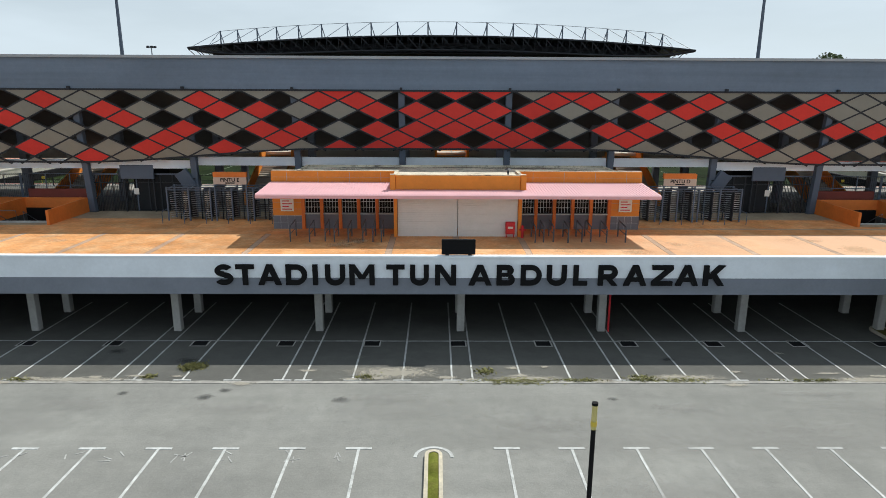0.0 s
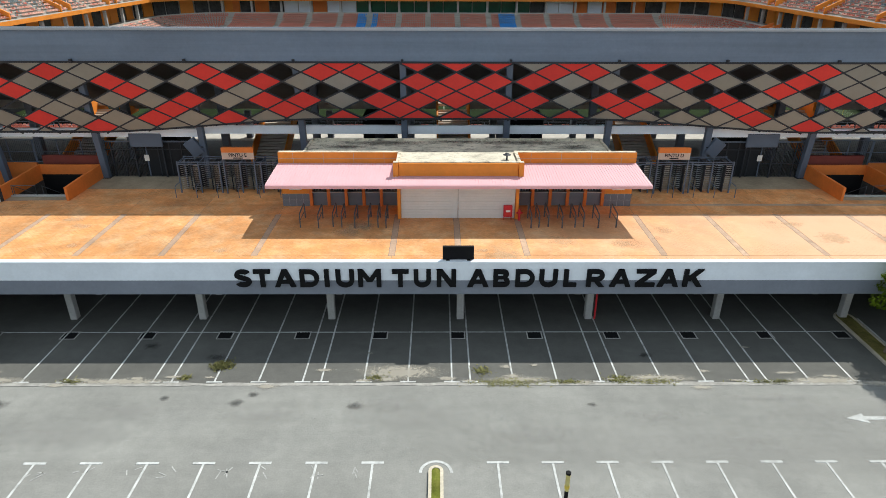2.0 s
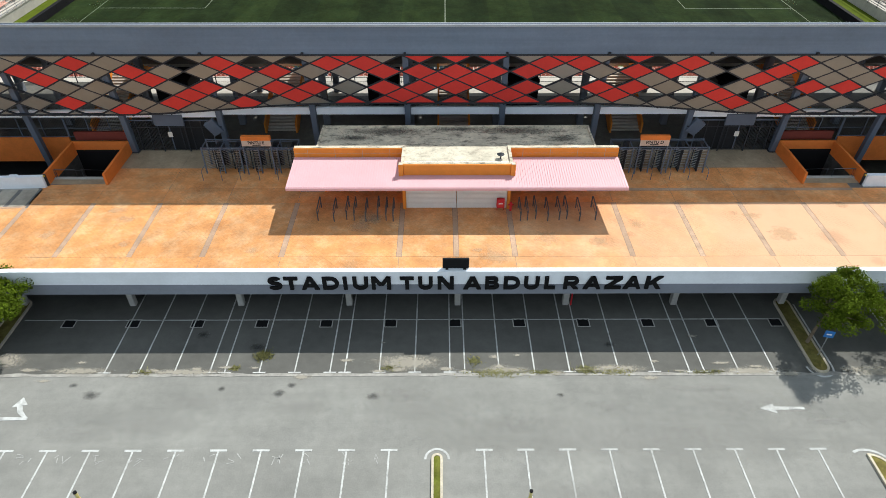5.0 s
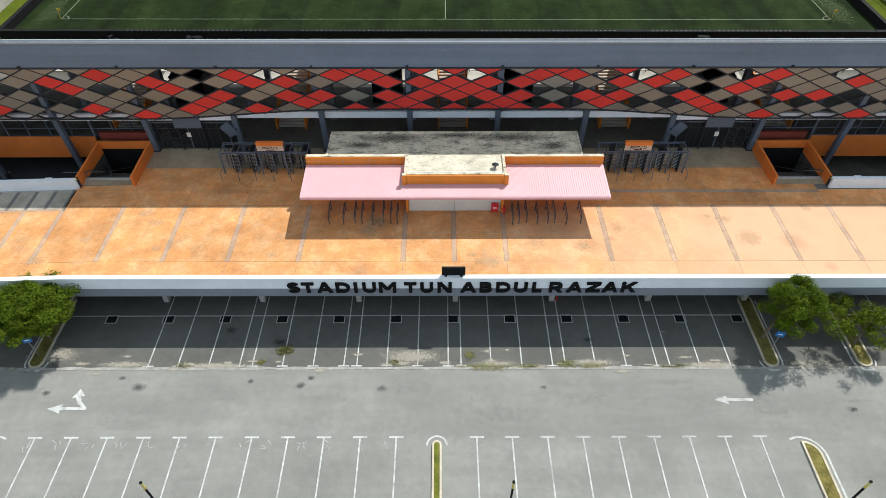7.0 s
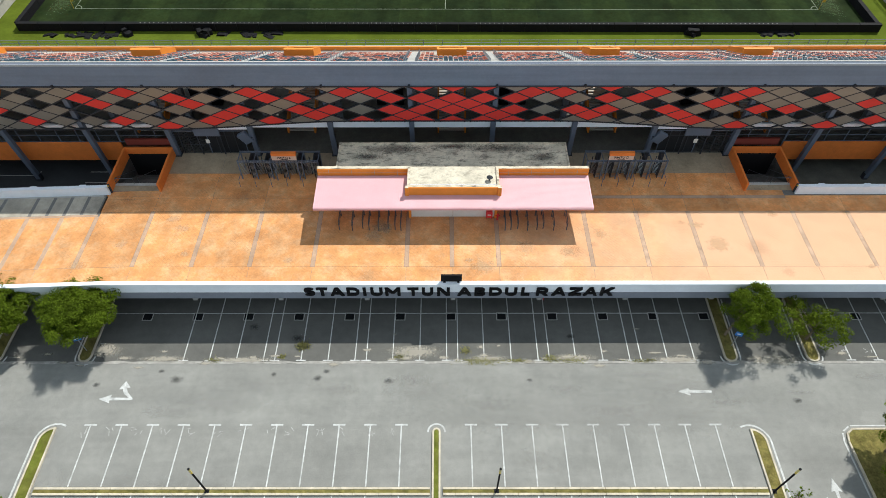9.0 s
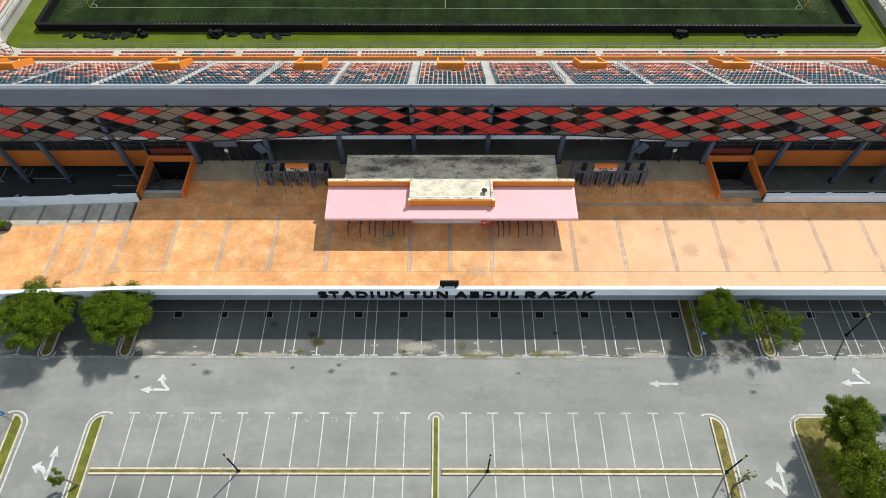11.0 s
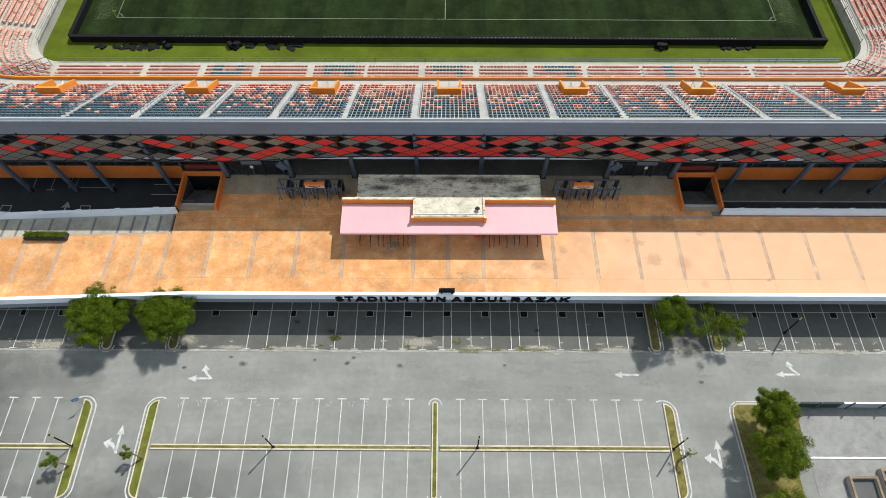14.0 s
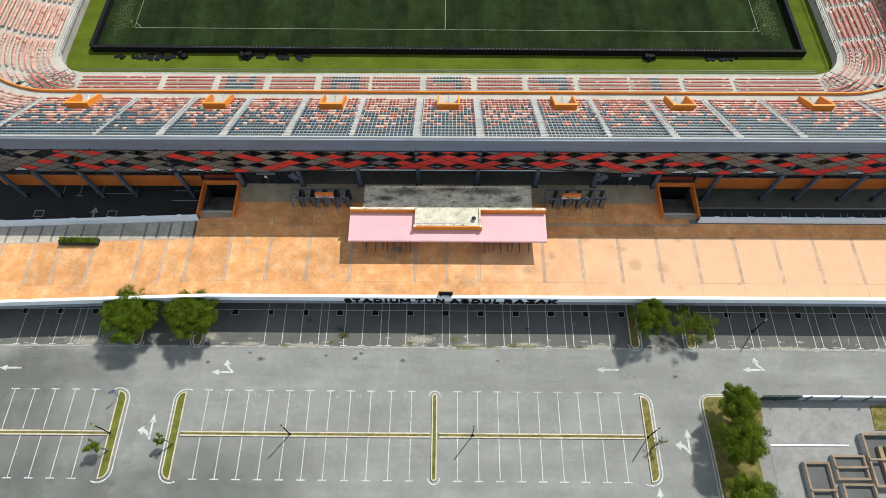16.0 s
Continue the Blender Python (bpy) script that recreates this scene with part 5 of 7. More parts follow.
# seats: pan and back, one mesh a colour
seat_v = {k: [] for k in "nrpbgs"}
NV = np.array([(-0.205, -0.2, 0.36), (0.205, -0.2, 0.36), (0.205, 0.17, 0.36), (-0.205, 0.17, 0.36), (-0.205, -0.2, 0.42), (0.205, -0.2, 0.42), (0.205, 0.17, 0.42), (-0.205, 0.17, 0.42),
               (-0.205, 0.14, 0.40), (0.205, 0.14, 0.40), (0.205, 0.19, 0.40), (-0.205, 0.19, 0.40), (-0.17, 0.17, 0.70), (0.17, 0.17, 0.70), (0.17, 0.22, 0.70), (-0.17, 0.22, 0.70)])
NF = [(4, 5, 6, 7), (0, 1, 5, 4), (1, 2, 6, 5), (3, 0, 4, 7), (12, 13, 14, 15), (8, 9, 13, 12), (9, 10, 14, 13), (10, 11, 15, 14), (11, 8, 12, 15)]
srnd = random.Random(3)
pairs = {}
aisles = sorted(AX + s * d for s in (-1, 1) for d in (4.06, 12.18, 20.3, 28.4, 36.5, 44.7, 58.4))


def row_points(s, step, shift):
    pts = rim(s, 14, SPREAD if shift else 0.0)
    out = []
    for (x0, y0, w0), (x1, y1, w1) in zip(pts, pts[1:] + pts[:1]):
        d = math.hypot(x1 - x0, y1 - y0)
        n = int(d / step)
        for i in range(n):
            u = (i + 0.5) / n
            out.append((x0 + (x1 - x0) * u, y0 + (y1 - y0) * u, w0 + (w1 - w0) * u, math.atan2(y1 - y0, x1 - x0)))
    return out


for tier, rows, shift in (("low", LOWER, 0.0), ("up", UPPER, SHIFT)):
    for k, (s, z0) in enumerate(rows):
        f = k / (len(rows) - 1)
        for x, y, w, a in row_points(s + 0.5, 0.5, shift):
            z = z0 + lift(shift, s) * w
            near, far = y < RY0 - s * 0.3 and abs(x - AX) < 66, y > RY1
            if near or far:
                if min(abs(x - p) for p in aisles) < (0.45 if near else 0.75):
                    continue
                v = min(abs(x - p) for p in VOMS)
                if tier == "up" and k < 5 and v < 1.75:
                    continue
            else:
                if (y - 0.5) % 8.1 < 1.2:
                    continue
            if tier == "low" and k > 5 and w < 0.5 and (near or y < RY0 + 6):
                continue
            if not near and (srnd.random() < 0.01 or (x > AX and tier == "low" and abs(y - 125) < 2.0)):
                continue
            r = srnd.random()
            if near and tier == "up":
                # pairs of seats mostly share a colour; the back rows are all navy
                pair = pairs.setdefault((round(x * 0.98), k), srnd.random())
                q = pair if r < 0.7 else srnd.random()
                share = min(max((f - 0.08) / 0.78, 0), 1)
                c = "n" if q < share else ("r" if srnd.random() < (0.5 if x < AX else 0.72) else "p")
            elif near:
                cell = math.floor((x - AX) / BAY + 0.5)
                u = ((x - AX) / BAY + 0.5) % 1
                leg_a, leg_b, mid = 0.22 < u < 0.38, 0.62 < u < 0.78, 0.22 < u < 0.78
                shape = {-4: leg_a or leg_b or (mid and 2 <= k <= 3), -2: leg_a or leg_b or (mid and k < 2), 0: leg_b or (mid and k < 2),
                         2: leg_b or (mid and k in (0, 1, 5)), 4: 0.42 < u < 0.6 or (0.42 < u < 0.78 and k > 3)}
                c = "n" if shape.get(cell) else ("r" if r < 0.95 else "p")
            elif tier == "up":
                c = "g" if r < 0.05 + 1.0 * f ** 0.8 else ("p" if (r * 977) % 1 < (0.8 if x < AX and not far else 0.3) else "r")
            elif far:
                c = "b" if 16.5 < abs(x - 0.3) < 22.3 else "s"
            elif x < AX:
                c = "p" if r < 0.97 else "r"
            else:
                c = "r" if r < 0.93 else "p"
            ca, sa = math.cos(a), math.sin(a)
            # local +y points away from the pitch
            w = NV.copy()
            w[:, 0], w[:, 1] = NV[:, 0] * ca + NV[:, 1] * sa, NV[:, 0] * sa - NV[:, 1] * ca
            w += (x, y, z)
            seat_v[c].append(w)
for c, m, lab in (("n", SEAT_NAVY, "navy blue plastic stadium seats in rows"), ("r", SEAT_RED, "faded red plastic stadium seats in rows"),
                  ("p", SEAT_PALE, "pale salmon plastic stadium seats in rows"), ("b", SEAT_BLUE, "bright blue plastic stadium seats in rows"), ("s", SEAT_SALMON, "dull salmon red plastic stadium seats in rows"), ("g", SEAT_GREY, "grey blue plastic stadium seats in rows")):
    n = len(seat_v[c])
    if n:
        verts = np.concatenate(seat_v[c])
        faces = (np.array(NF)[None] + 16 * np.arange(n)[:, None, None]).reshape(-1, 4)
        tagged(solid("stadium_seats", verts.tolist(), faces.tolist(), m), lab, "seat", kind="stuff")

# vomitory boxes and aisle rails on the near stand
unit = None
for x in VOMS:
    if unit:
        copy_thing(unit, pose(x, 38.7, 8.15))
        continue
    unit = t = thing("vomitory", "orange walled stair opening in the upper stand", "vomitory", "stair openings", at=(x, 38.7, 8.15))
    for s in (-1, 1):
        a, b = sorted((s * 1.36, s * 1.58))
        bm = bmesh.new()
        prism(bm, [(-1.4, -1.4), (1.9, -1.4), (1.9, 0.75), (-1.4, 2.7)], a, b, "x")
        part("side_wall", bm, ORANGE, t)
    part("back_wall", box(-1.58, 1.58, -1.66, -1.4, 0.9, 2.7), ORANGE, t)
    part("landing", box(-1.36, 1.36, 0.1, 2.2, -0.5, -0.25), BOWL, t, "pale concrete landing")
    part("hand_rail", tube(bmesh.new(), [(0, 1.8, -0.25), (0, 1.8, 0.6), (0, 0.1, 0.6), (0, 0.1, -0.25)], 0.04, 5), STEEL, t)
unit = None
for x in aisles:
    if unit:
        copy_thing(unit, pose(x, 0, 0))
        continue
    unit = t = thing("aisle_stair", "pale concrete aisle stair with steel hand rails", "stair", "aisle stairs", at=(x, 0, 0))
    for s, z in UPPER:
        y = RY0 - s
        part("step", box(-0.5, 0.5, y - 0.42, y, z - 0.02, z + 0.24), CONCRETE, t)
    post = None
    for sd in (-0.56, 0.56):
        for s, z in UPPER[1:14]:
            at = (sd, RY0 - s - 0.4, z)
            if post:
                twin(post, t, at)
            else:
                post = part("rail_post", box(-0.025, 0.025, -0.025, 0.025, 0, 0.95), COPING_EDGE, t, "pale steel post")
                post.matrix_basis = pose(*at)
        (s, z), (s2, z2) = UPPER[1], UPPER[13]
        for lift in (0.5, 0.95):
            part("hand_rail", tube(bmesh.new(), [(sd, RY0 - s - 0.4, z + lift), (sd, RY0 - s2 - 0.4, z2 + lift)], 0.028, 5), SLATE, t, "grey steel hand rail")

# ---- pitch ----
PZ = 1.0
TURN = pose(1.1, 97 - 0.25, 0, 0, 0, -0.3) @ pose(-1.1, -97, 0)    # the pitch is not quite square to the stand
tagged(part("turf_surround", box(RX0 - 0.5, RX1 + 0.5, RY0 - 0.5, RY1 + 0.5, 0.0, PZ - 0.03), TURF_EDGE), "bright green artificial turf round the pitch", "turf", kind="structure")
pitch = thing("football_pitch", "mown football pitch with light and dark bands", "pitch", kind="structure")
pitch.matrix_basis = TURN
for k in range(18):
    a = -57.6 + 117.4 / 18 * k
    part("mown_band", box(a, a + 117.4 / 18, 57.3, 137.0, PZ - 0.03, PZ), PITCH_A if k % 2 else PITCH_B, pitch)
PX0, PX1, PY0, PY1 = -52.25, 54.4, 62.6, 131.9


def line(x0, x1, y0, y1):
    part("white_line", box(x0, x1, y0, y1, PZ, PZ + 0.006), PITCH_LINE, pitch)


def arc(cx, cy, r, a0, a1, n=40):
    bm = bmesh.new()
    A = [radians(a0 + (a1 - a0) * i / n) for i in range(n + 1)]
    inner = [bm.verts.new((cx + (r - 0.06) * math.cos(a), cy + (r - 0.06) * math.sin(a), PZ + 0.006)) for a in A]
    outer = [bm.verts.new((cx + (r + 0.06) * math.cos(a), cy + (r + 0.06) * math.sin(a), PZ + 0.006)) for a in A]
    for i in range(n):
        bm.faces.new((inner[i], inner[i + 1], outer[i + 1], outer[i]))
    part("white_line", bm, PITCH_LINE, pitch)


PM, PC = (PY0 + PY1) / 2, (PX0 + PX1) / 2
line(PX0, PX1, PY0, PY0 + 0.1), line(PX0, PX1, PY1 - 0.1, PY1), line(PX0, PX0 + 0.1, PY0, PY1), line(PX1 - 0.1, PX1, PY0, PY1), line(PC - 0.07, PC + 0.07, PY0, PY1)
arc(PC, PM, 9.15, 0, 360, 60)
for s, gx in ((1, PX0), (-1, PX1)):
    for d, hw in ((16.5, 20.16), (5.5, 9.16)):
        e = gx + s * d
        line(e - 0.06, e + 0.06, PM - hw, PM + hw)
        a, b = sorted((gx, e))
        line(a, b, PM - hw - 0.06, PM - hw + 0.06), line(a, b, PM + hw - 0.06, PM + hw + 0.06)
    arc(gx + s * 11, PM, 9.15, -53 if s > 0 else 127, 53 if s > 0 else 233, 20)
    g = thing("football_goal", "white football goal with its net posts", "goal", "goals", at=(gx, PM, PZ))
    g.matrix_basis = TURN @ g.matrix_basis
    part("goal_frame", tube(bmesh.new(), [(0, -3.66, 0), (0, -3.66, 2.44), (0, 3.66, 2.44), (0, 3.66, 0)], 0.07, 6), WHITE, g)
    for y in (-3.66, 3.66):
        part("stay", tube(bmesh.new(), [(0, y, 2.44), (-s * 1.6, y, 2.2), (-s * 2.0, y, 0)], 0.04, 5), WHITE, g)
    part("ground_bar", tube(bmesh.new(), [(-s * 2.0, -3.66, 0.04), (-s * 2.0, 3.66, 0.04)], 0.04, 5), WHITE, g)
for x in (PX0, PX1):
    arc(x, PY0, 1.0, 0 if x < 0 else 90, 90 if x < 0 else 180, 10)
    f = thing("corner_flag", "corner flag with a small yellow cloth", "flag", "corner flags", at=(x, PY0, PZ))
    f.matrix_basis = TURN @ f.matrix_basis
    part("pole", tube(bmesh.new(), [(0, 0, 0), (0, 0, 1.5)], 0.03, 5), YELLOW, f)
    part("cloth", box(0.02, 0.42, -0.01, 0.01, 1.15, 1.5), YELLOW, f)

boards = thing("advertising_boards", "black perimeter boards round the pitch", "boards", kind="structure")
boards.matrix_basis = TURN
unit = part("board", box(-1.5, 1.5, -0.3, 0.3, 0, 1.15, 0.02), BLACK, boards)
unit.matrix_basis = pose(-56.2, 57.1, PZ - 0.03)
for k in range(1, 39):
    twin(unit, boards, (-56.2 + 3.03 * k, 57.1, PZ - 0.03))
for k in range(17):
    twin(unit, boards, (-57.7, 58.7 + 3.0 * k, PZ - 0.03), 90), twin(unit, boards, (60.0, 58.7 + 3.0 * k, PZ - 0.03), 90)
fence = thing("rim_fence", "thin steel fence along the stand's front", "fence", kind="structure")
post = part("fence_post", box(-0.03, 0.03, -0.03, 0.03, 0, 0.75), SLATE, fence)
post.matrix_basis = pose(-57, 51.1, 2.4)
for k in range(1, 47):
    twin(post, fence, (-57 + 2.5 * k, 51.1, 2.4))
for z in (2.72, 3.1):
    part("fence_rail", box(-57, 60, 51.07, 51.13, z, z + 0.05), SLATE, fence)

# ---- far stand's roof, masts and distance ----
roof = thing("stand_roof", "dark steel truss roof over the far stand", "roof", at=(0, 1.43, -0.86))
roof.scale = (1.066, 1.066, 1.066)
DX, RYF, RYB = 65.0, 147.0, 175.0


def crown(x):
    u = min(abs(x - AX) / DX, 1)
    return 25.0 + 3.2 * (1 - u * u)


N = 44
xs = [AX - DX + 2 * DX * i / N for i in range(N + 1)]
bm = bmesh.new()
prism(bm, [(x, crown(x)) for x in xs] + [(x, crown(x) - 0.35) for x in xs[::-1]], RYF, RYB, "y")
part("roof_sheet", bm, SLATE_DARK, roof)
for y in (RYF + 0.5, RYF + 6):
    bm = bmesh.new()
    for i in range(N):
        a, b = xs[i], xs[i + 1]
        za, zb = crown(a) - 0.4, crown(b) - 0.4
        low_a, low_b = za - 3.2 * (1 - (abs(a - AX) / DX) ** 6), zb - 3.2 * (1 - (abs(b - AX) / DX) ** 6)
        tube(bm, [(a, y, low_a), (b, y, low_b)], 0.2, 5)
        tube(bm, [(a, y, za), (b, y, low_b)], 0.16, 4)
        tube(bm, [(b, y, zb), (b, y, low_b)], 0.1, 4)
        tube(bm, [(a, y, low_a), (a, y + 12, low_a - 3.5)], 0.1, 4)
        tube(bm, [((a + b) / 2, y, (za + zb) / 2), (a, y, low_a)], 0.09, 4)
        tube(bm, [(a, y, low_a), (b, y + 5.5, low_b - 0.4)], 0.07, 4)
    part("truss", bm, SLATE_DARK, roof)
tips = []
for d in sorted(sd * q for sd in (-1, 1) for q in (3.9, 12.2, 19.4, 25.9, 32.9, 39.2, 45.2, 50.5, 55.8, 60.5)):
    x = AX + d
    top = crown(x) + 4.6
    tips.append((x, 160, top))
    part("mast", tube(bmesh.new(), [(x, 160, crown(x) - 0.2), (x, 160, top)], 0.2, 6), SLATE, roof)
    part("stay", tube(bmesh.new(), [(x, 160, top), (x + (4.5 if x > AX else -4.5), 151, crown(x))], 0.07, 4), SLATE, roof)
    part("brace", tube(bmesh.new(), [(x, 160, top - 0.4), (x + (-1.3 if x > AX else 1.3), 160, crown(x) - 0.2)], 0.13, 5), SLATE, roof)
part("ridge_cable", tube(bmesh.new(), [(AX - DX, 160, 25.1)] + tips + [(AX + DX, 160, 25.1)], 0.07, 4), SLATE, roof)
for x in xs[2:-1:4]:
    part("column", tube(bmesh.new(), [(x, 168, 0), (x, 168, crown(x) - 0.3)], 0.4, 8), SLATE_DARK, roof)
lr = random.Random(17)
bm = bmesh.new()
for b in range(24):
    xa, xb = AX - 60 + 5 * b, AX - 55 + 5 * b
    for k in range(15):
        z = 18.95 + 0.3 * k
        closed = lr.random() < 0.45 + 0.04 * k
        bx(bm, xa, xb, 166.3, 166.5, z, z + (0.3 if closed else lr.uniform(0.2, 0.27)))
part("louvres", bm, SLATE_DARK, roof, "dark louvre boards with gaps of daylight")
for b in range(25):
    part("louvre_post", box(AX - 60.2 + 5 * b, AX - 59.8 + 5 * b, 165.6, 166.2, 17.5, 24.2), SLATE_DARK, roof)
part("ceiling_deck", prism(bmesh.new(), [(RYF + 1, 23.6), (RYB, 22.6), (RYB, 22.9), (RYF + 1, 23.9)], AX - 60, AX + 60, "x"), BLACK, roof)
part("back_screen", prism(bmesh.new(), [(x, crown(x) - 0.3) for x in xs] + [(AX + DX, 22.6), (AX - DX, 22.6)], 166.31, 166.49, "y"), SLATE_DARK, roof)
g = thing("slogan_board", "dark red slogan board below the far roof", "sign", at=(AX - 0.5, 161.3, 20.46))
g.scale = (1.066, 1.066, 1.066)
part("board", box(-6.4, 6.4, -0.15, 0.15, -0.9, 2.0), mat("dark_red", (0.16, 0.02, 0.02), 0.6), g)
part("hanger", box(-6.0, -5.8, -0.1, 0.1, 2.0, 5.4), SLATE_DARK, g)
part("hanger", box(5.8, 6.0, -0.1, 0.1, 2.0, 5.4), SLATE_DARK, g)
word("THIS IS JENGKA", 1.25, RED, g, (0, -0.17, -0.2))
t = thing("viewing_box", "grey glazed viewing box below the far roof", "box", at=(AX, 176.9, 16.2))
t.scale = (1.066, 1.066, 1.066)
part("body", box(-11, 11, 0, 1.4, 0, 4.0), GREY_WALL, t)
for k in range(8):
    part("pane", box(-10.4 + 2.6 * k, -8.2 + 2.6 * k, -0.05, 0, 1.4, 3.2), mat("dull_glass", (0.12, 0.17, 0.16), 0.2, 0.1), t, "greenish glass pane")
for x in (AX - 92.5, AX + 92.3):
    m = thing("floodlight_mast", "tall tapered grey steel floodlight mast", "mast", "floodlight masts", at=(x, 170, 0))
    part("pole", tube(bmesh.new(), [(0, 0, 0), (0, 0, 48)], 0.75, 8, 0.35), SLATE, m)
    part("head_frame", box(-3, 3, -0.4, 0.4, 47, 51), SLATE, m)


def far_tree(x, y, h, w, seed):
    r = random.Random(seed)
    t = thing("far_tree", "distant dark green tree with an uneven crown", "tree", "distant trees", at=(x, y, 0))
    part("trunk", tube(bmesh.new(), [(0, 0, 0), (0.2, 0, h * 0.7)], 0.4, 6, 0.2), BARK, t)
    verts, faces = [], []
    for k in range(800):
        a, e, q = r.uniform(0, 6.28), r.uniform(-0.5, 1.5), r.random() ** 0.4
        c = Vector((w * q * math.cos(a) * math.cos(e), w * q * math.sin(a) * math.cos(e), h * 0.66 + h * 0.34 * q * math.sin(e)))
        u, v = Vector((r.gauss(0, 1), r.gauss(0, 1), r.gauss(0, 1))).normalized(), Vector((r.gauss(0, 1), r.gauss(0, 1), r.gauss(0, 1))).normalized()
        n = len(verts)
        verts += [c - u * w * 0.065, c + v * w * 0.065, c + u * w * 0.065, c - v * w * 0.065]
        faces.append((n, n + 1, n + 2, n + 3))
    solid("crown", verts, faces, LEAF_DARK, t)


# fences along the end stands' fronts
for x, m in ((RX0 + 0.25, STEEL), (RX1 - 0.25, SLATE_DARK)):
    t = thing("end_fence", "steel fence along the end stand's front", "fence", "end fences", at=(x, 0, 2.5))
    for k in range(32):
        part("post", box(-0.03, 0.03, 55 + 2.5 * k - 0.03, 55 + 2.5 * k + 0.03, -0.1, 1.05), m, t)
    for z in (0.3, 0.65, 1.02):
        part("rail", box(-0.025, 0.025, 55, 133, z, z + 0.05), m, t)
frnd = random.Random(9)
for k in range(46):
    s = -1 if k % 2 else 1
    x = (frnd.uniform(-230, -120) if s < 0 else frnd.uniform(95, 250))
    far_tree(x, frnd.uniform(285, 400), frnd.uniform(24, 31) if s < 0 else frnd.uniform(25, 36), frnd.uniform(8, 12), k)
for k in range(36):
    far_tree(frnd.uniform(-420, 420), frnd.uniform(400, 620), frnd.uniform(14, 22), frnd.uniform(7, 12), 100 + k)
for x0, x1, y, h in ((-230, -147, 230, 21.7), (-143.5, -88, 230, 21.9), (-86, -66, 236, 20.4), (72, 84, 300, 21)):
    t = thing("storage_shed", "long white metal shed behind the stadium", "shed", "far sheds", at=((x0 + x1) / 2, y, 0))
    w = (x1 - x0) / 2
    part("wall", box(-w, w, 0, 16, 0, h), WHITE, t)
    part("roof", box(-w - 0.5, w + 0.5, -0.5, 16.5, h, h + 0.6), SIGN_WHITE, t)
hill_v, hill_f = [], []
for i in range(361):
    x = -2600 + 5200 * i / 360
    z = 66 + 16 * noise.noise((x * 0.0016, 3.1, 0)) + 9 * noise.noise((x * 0.007, 1.7, 0)) + 4 * noise.noise((x * 0.03, 4.2, 0))
    if -1500 < x < -640:
        z += 40 * math.sin((x + 1500) / 860 * math.pi) ** 0.6
    hill_v += [(x, 1850, 0), (x, 2050, max(z, 8))]
for i in range(360):
    hill_f.append((2 * i, 2 * i + 2, 2 * i + 3, 2 * i + 1))
tagged(solid("distant_hills", hill_v, hill_f, HILL), "forest hills on the horizon, tinted blue for haze", "hills", kind="structure")

# ---- trees of the car park ----


def tree(x, y, h, r, seed, flat=0.5, clumps=70, leaves=210, lean=(0, 0), label="leafy green tree with a spreading crown on an island", leaf=LEAF):
    q = random.Random(seed)
    t = thing("street_tree", label, "tree", "trees of the car park", at=(x, y, 0.12))
    cx, cy = lean
    fork = h * 0.42
    part("trunk", tube(bmesh.new(), [(0, 0, -0.1), (cx * 0.1, cy * 0.1, fork * 0.5), (cx * 0.35, cy * 0.35, fork), (cx * 0.7, cy * 0.7, h * 0.75)], 0.13, 7, 0.05), BARK, t)
    verts, faces = [], []
    centres = []
    for k in range(clumps):
        a, u = q.uniform(0, 2 * math.pi), q.random() ** 0.5
        z = q.uniform(-1, 1)
        rad = r * u * math.sqrt(max(0.08, 1 - z * z * 0.8))
        centres.append(Vector((cx + rad * math.cos(a) * q.uniform(0.8, 1.12), cy + rad * math.sin(a) * q.uniform(0.8, 1.12), h * 0.68 + z * h * flat * 0.55 * (1 - 0.3 * u))))
    for k, c in enumerate(centres):
        if k % 6 == 0:
            part("limb", tube(bmesh.new(), [(cx * 0.35, cy * 0.35, fork), (c.x * 0.5 + cx * 0.2, c.y * 0.5 + cy * 0.2, (fork + c.z) / 2 + 0.2), tuple(c)], 0.05, 5, 0.015), BARK, t)
        size = min(r, 2.4) * q.uniform(0.2, 0.34)
        for _ in range(int(leaves * 1.2)):
            d = Vector((q.gauss(0, 1), q.gauss(0, 1), q.gauss(0, 1))).normalized() * size * (0.45 + 0.55 * q.random())
            d.z *= 0.62
            p = c + d
            n = (d.normalized() * 0.9 + Vector((q.gauss(0, 0.5), q.gauss(0, 0.5), 0.5))).normalized()
            u = n.orthogonal().normalized()
            u.rotate(Matrix.Rotation(q.uniform(0, 6.28), 3, n))
            v = n.cross(u)
            ls = q.uniform(0.06, 0.11)
            b = len(verts)
            verts += [p - u * ls, p + v * ls * 0.55, p + u * ls, p - v * ls * 0.55]
            faces.append((b, b + 1, b + 2, b + 3))
    solid("crown", verts, faces, leaf, t)


tree(-38.7, 8.5, 5.7, 3.55, 1, 0.42, 200)
tree(-30.9, 8.7, 5.5, 3.2, 2, 0.42, 180)
tree(25.9, 8.5, 5.8, 2.6, 3, 0.7, 56, lean=(0.95, 0.1))
tree(33.0, 8.0, 4.0, 2.9, 4, 0.4, 46, 110, (-0.4, -0.3), "sparse green tree with bare branches on an island", LEAF_LIGHT)
tree(35.5, -2.3, 6.4, 2.1, 5, 0.75, 80, leaf=LEAF_LIGHT)
tree(35.0, -6.7, 6.4, 2.7, 6, 0.7, 110, leaf=LEAF_LIGHT)
tree(34.9, -12.7, 6.2, 2.6, 8, 0.7, 90, leaf=LEAF_LIGHT)
tree(-38.8, -7.4, 3.2, 1.1, 9, 0.5, 16, 70, (-1.0, 0), "young slender tree on an island", LEAF_LIGHT)
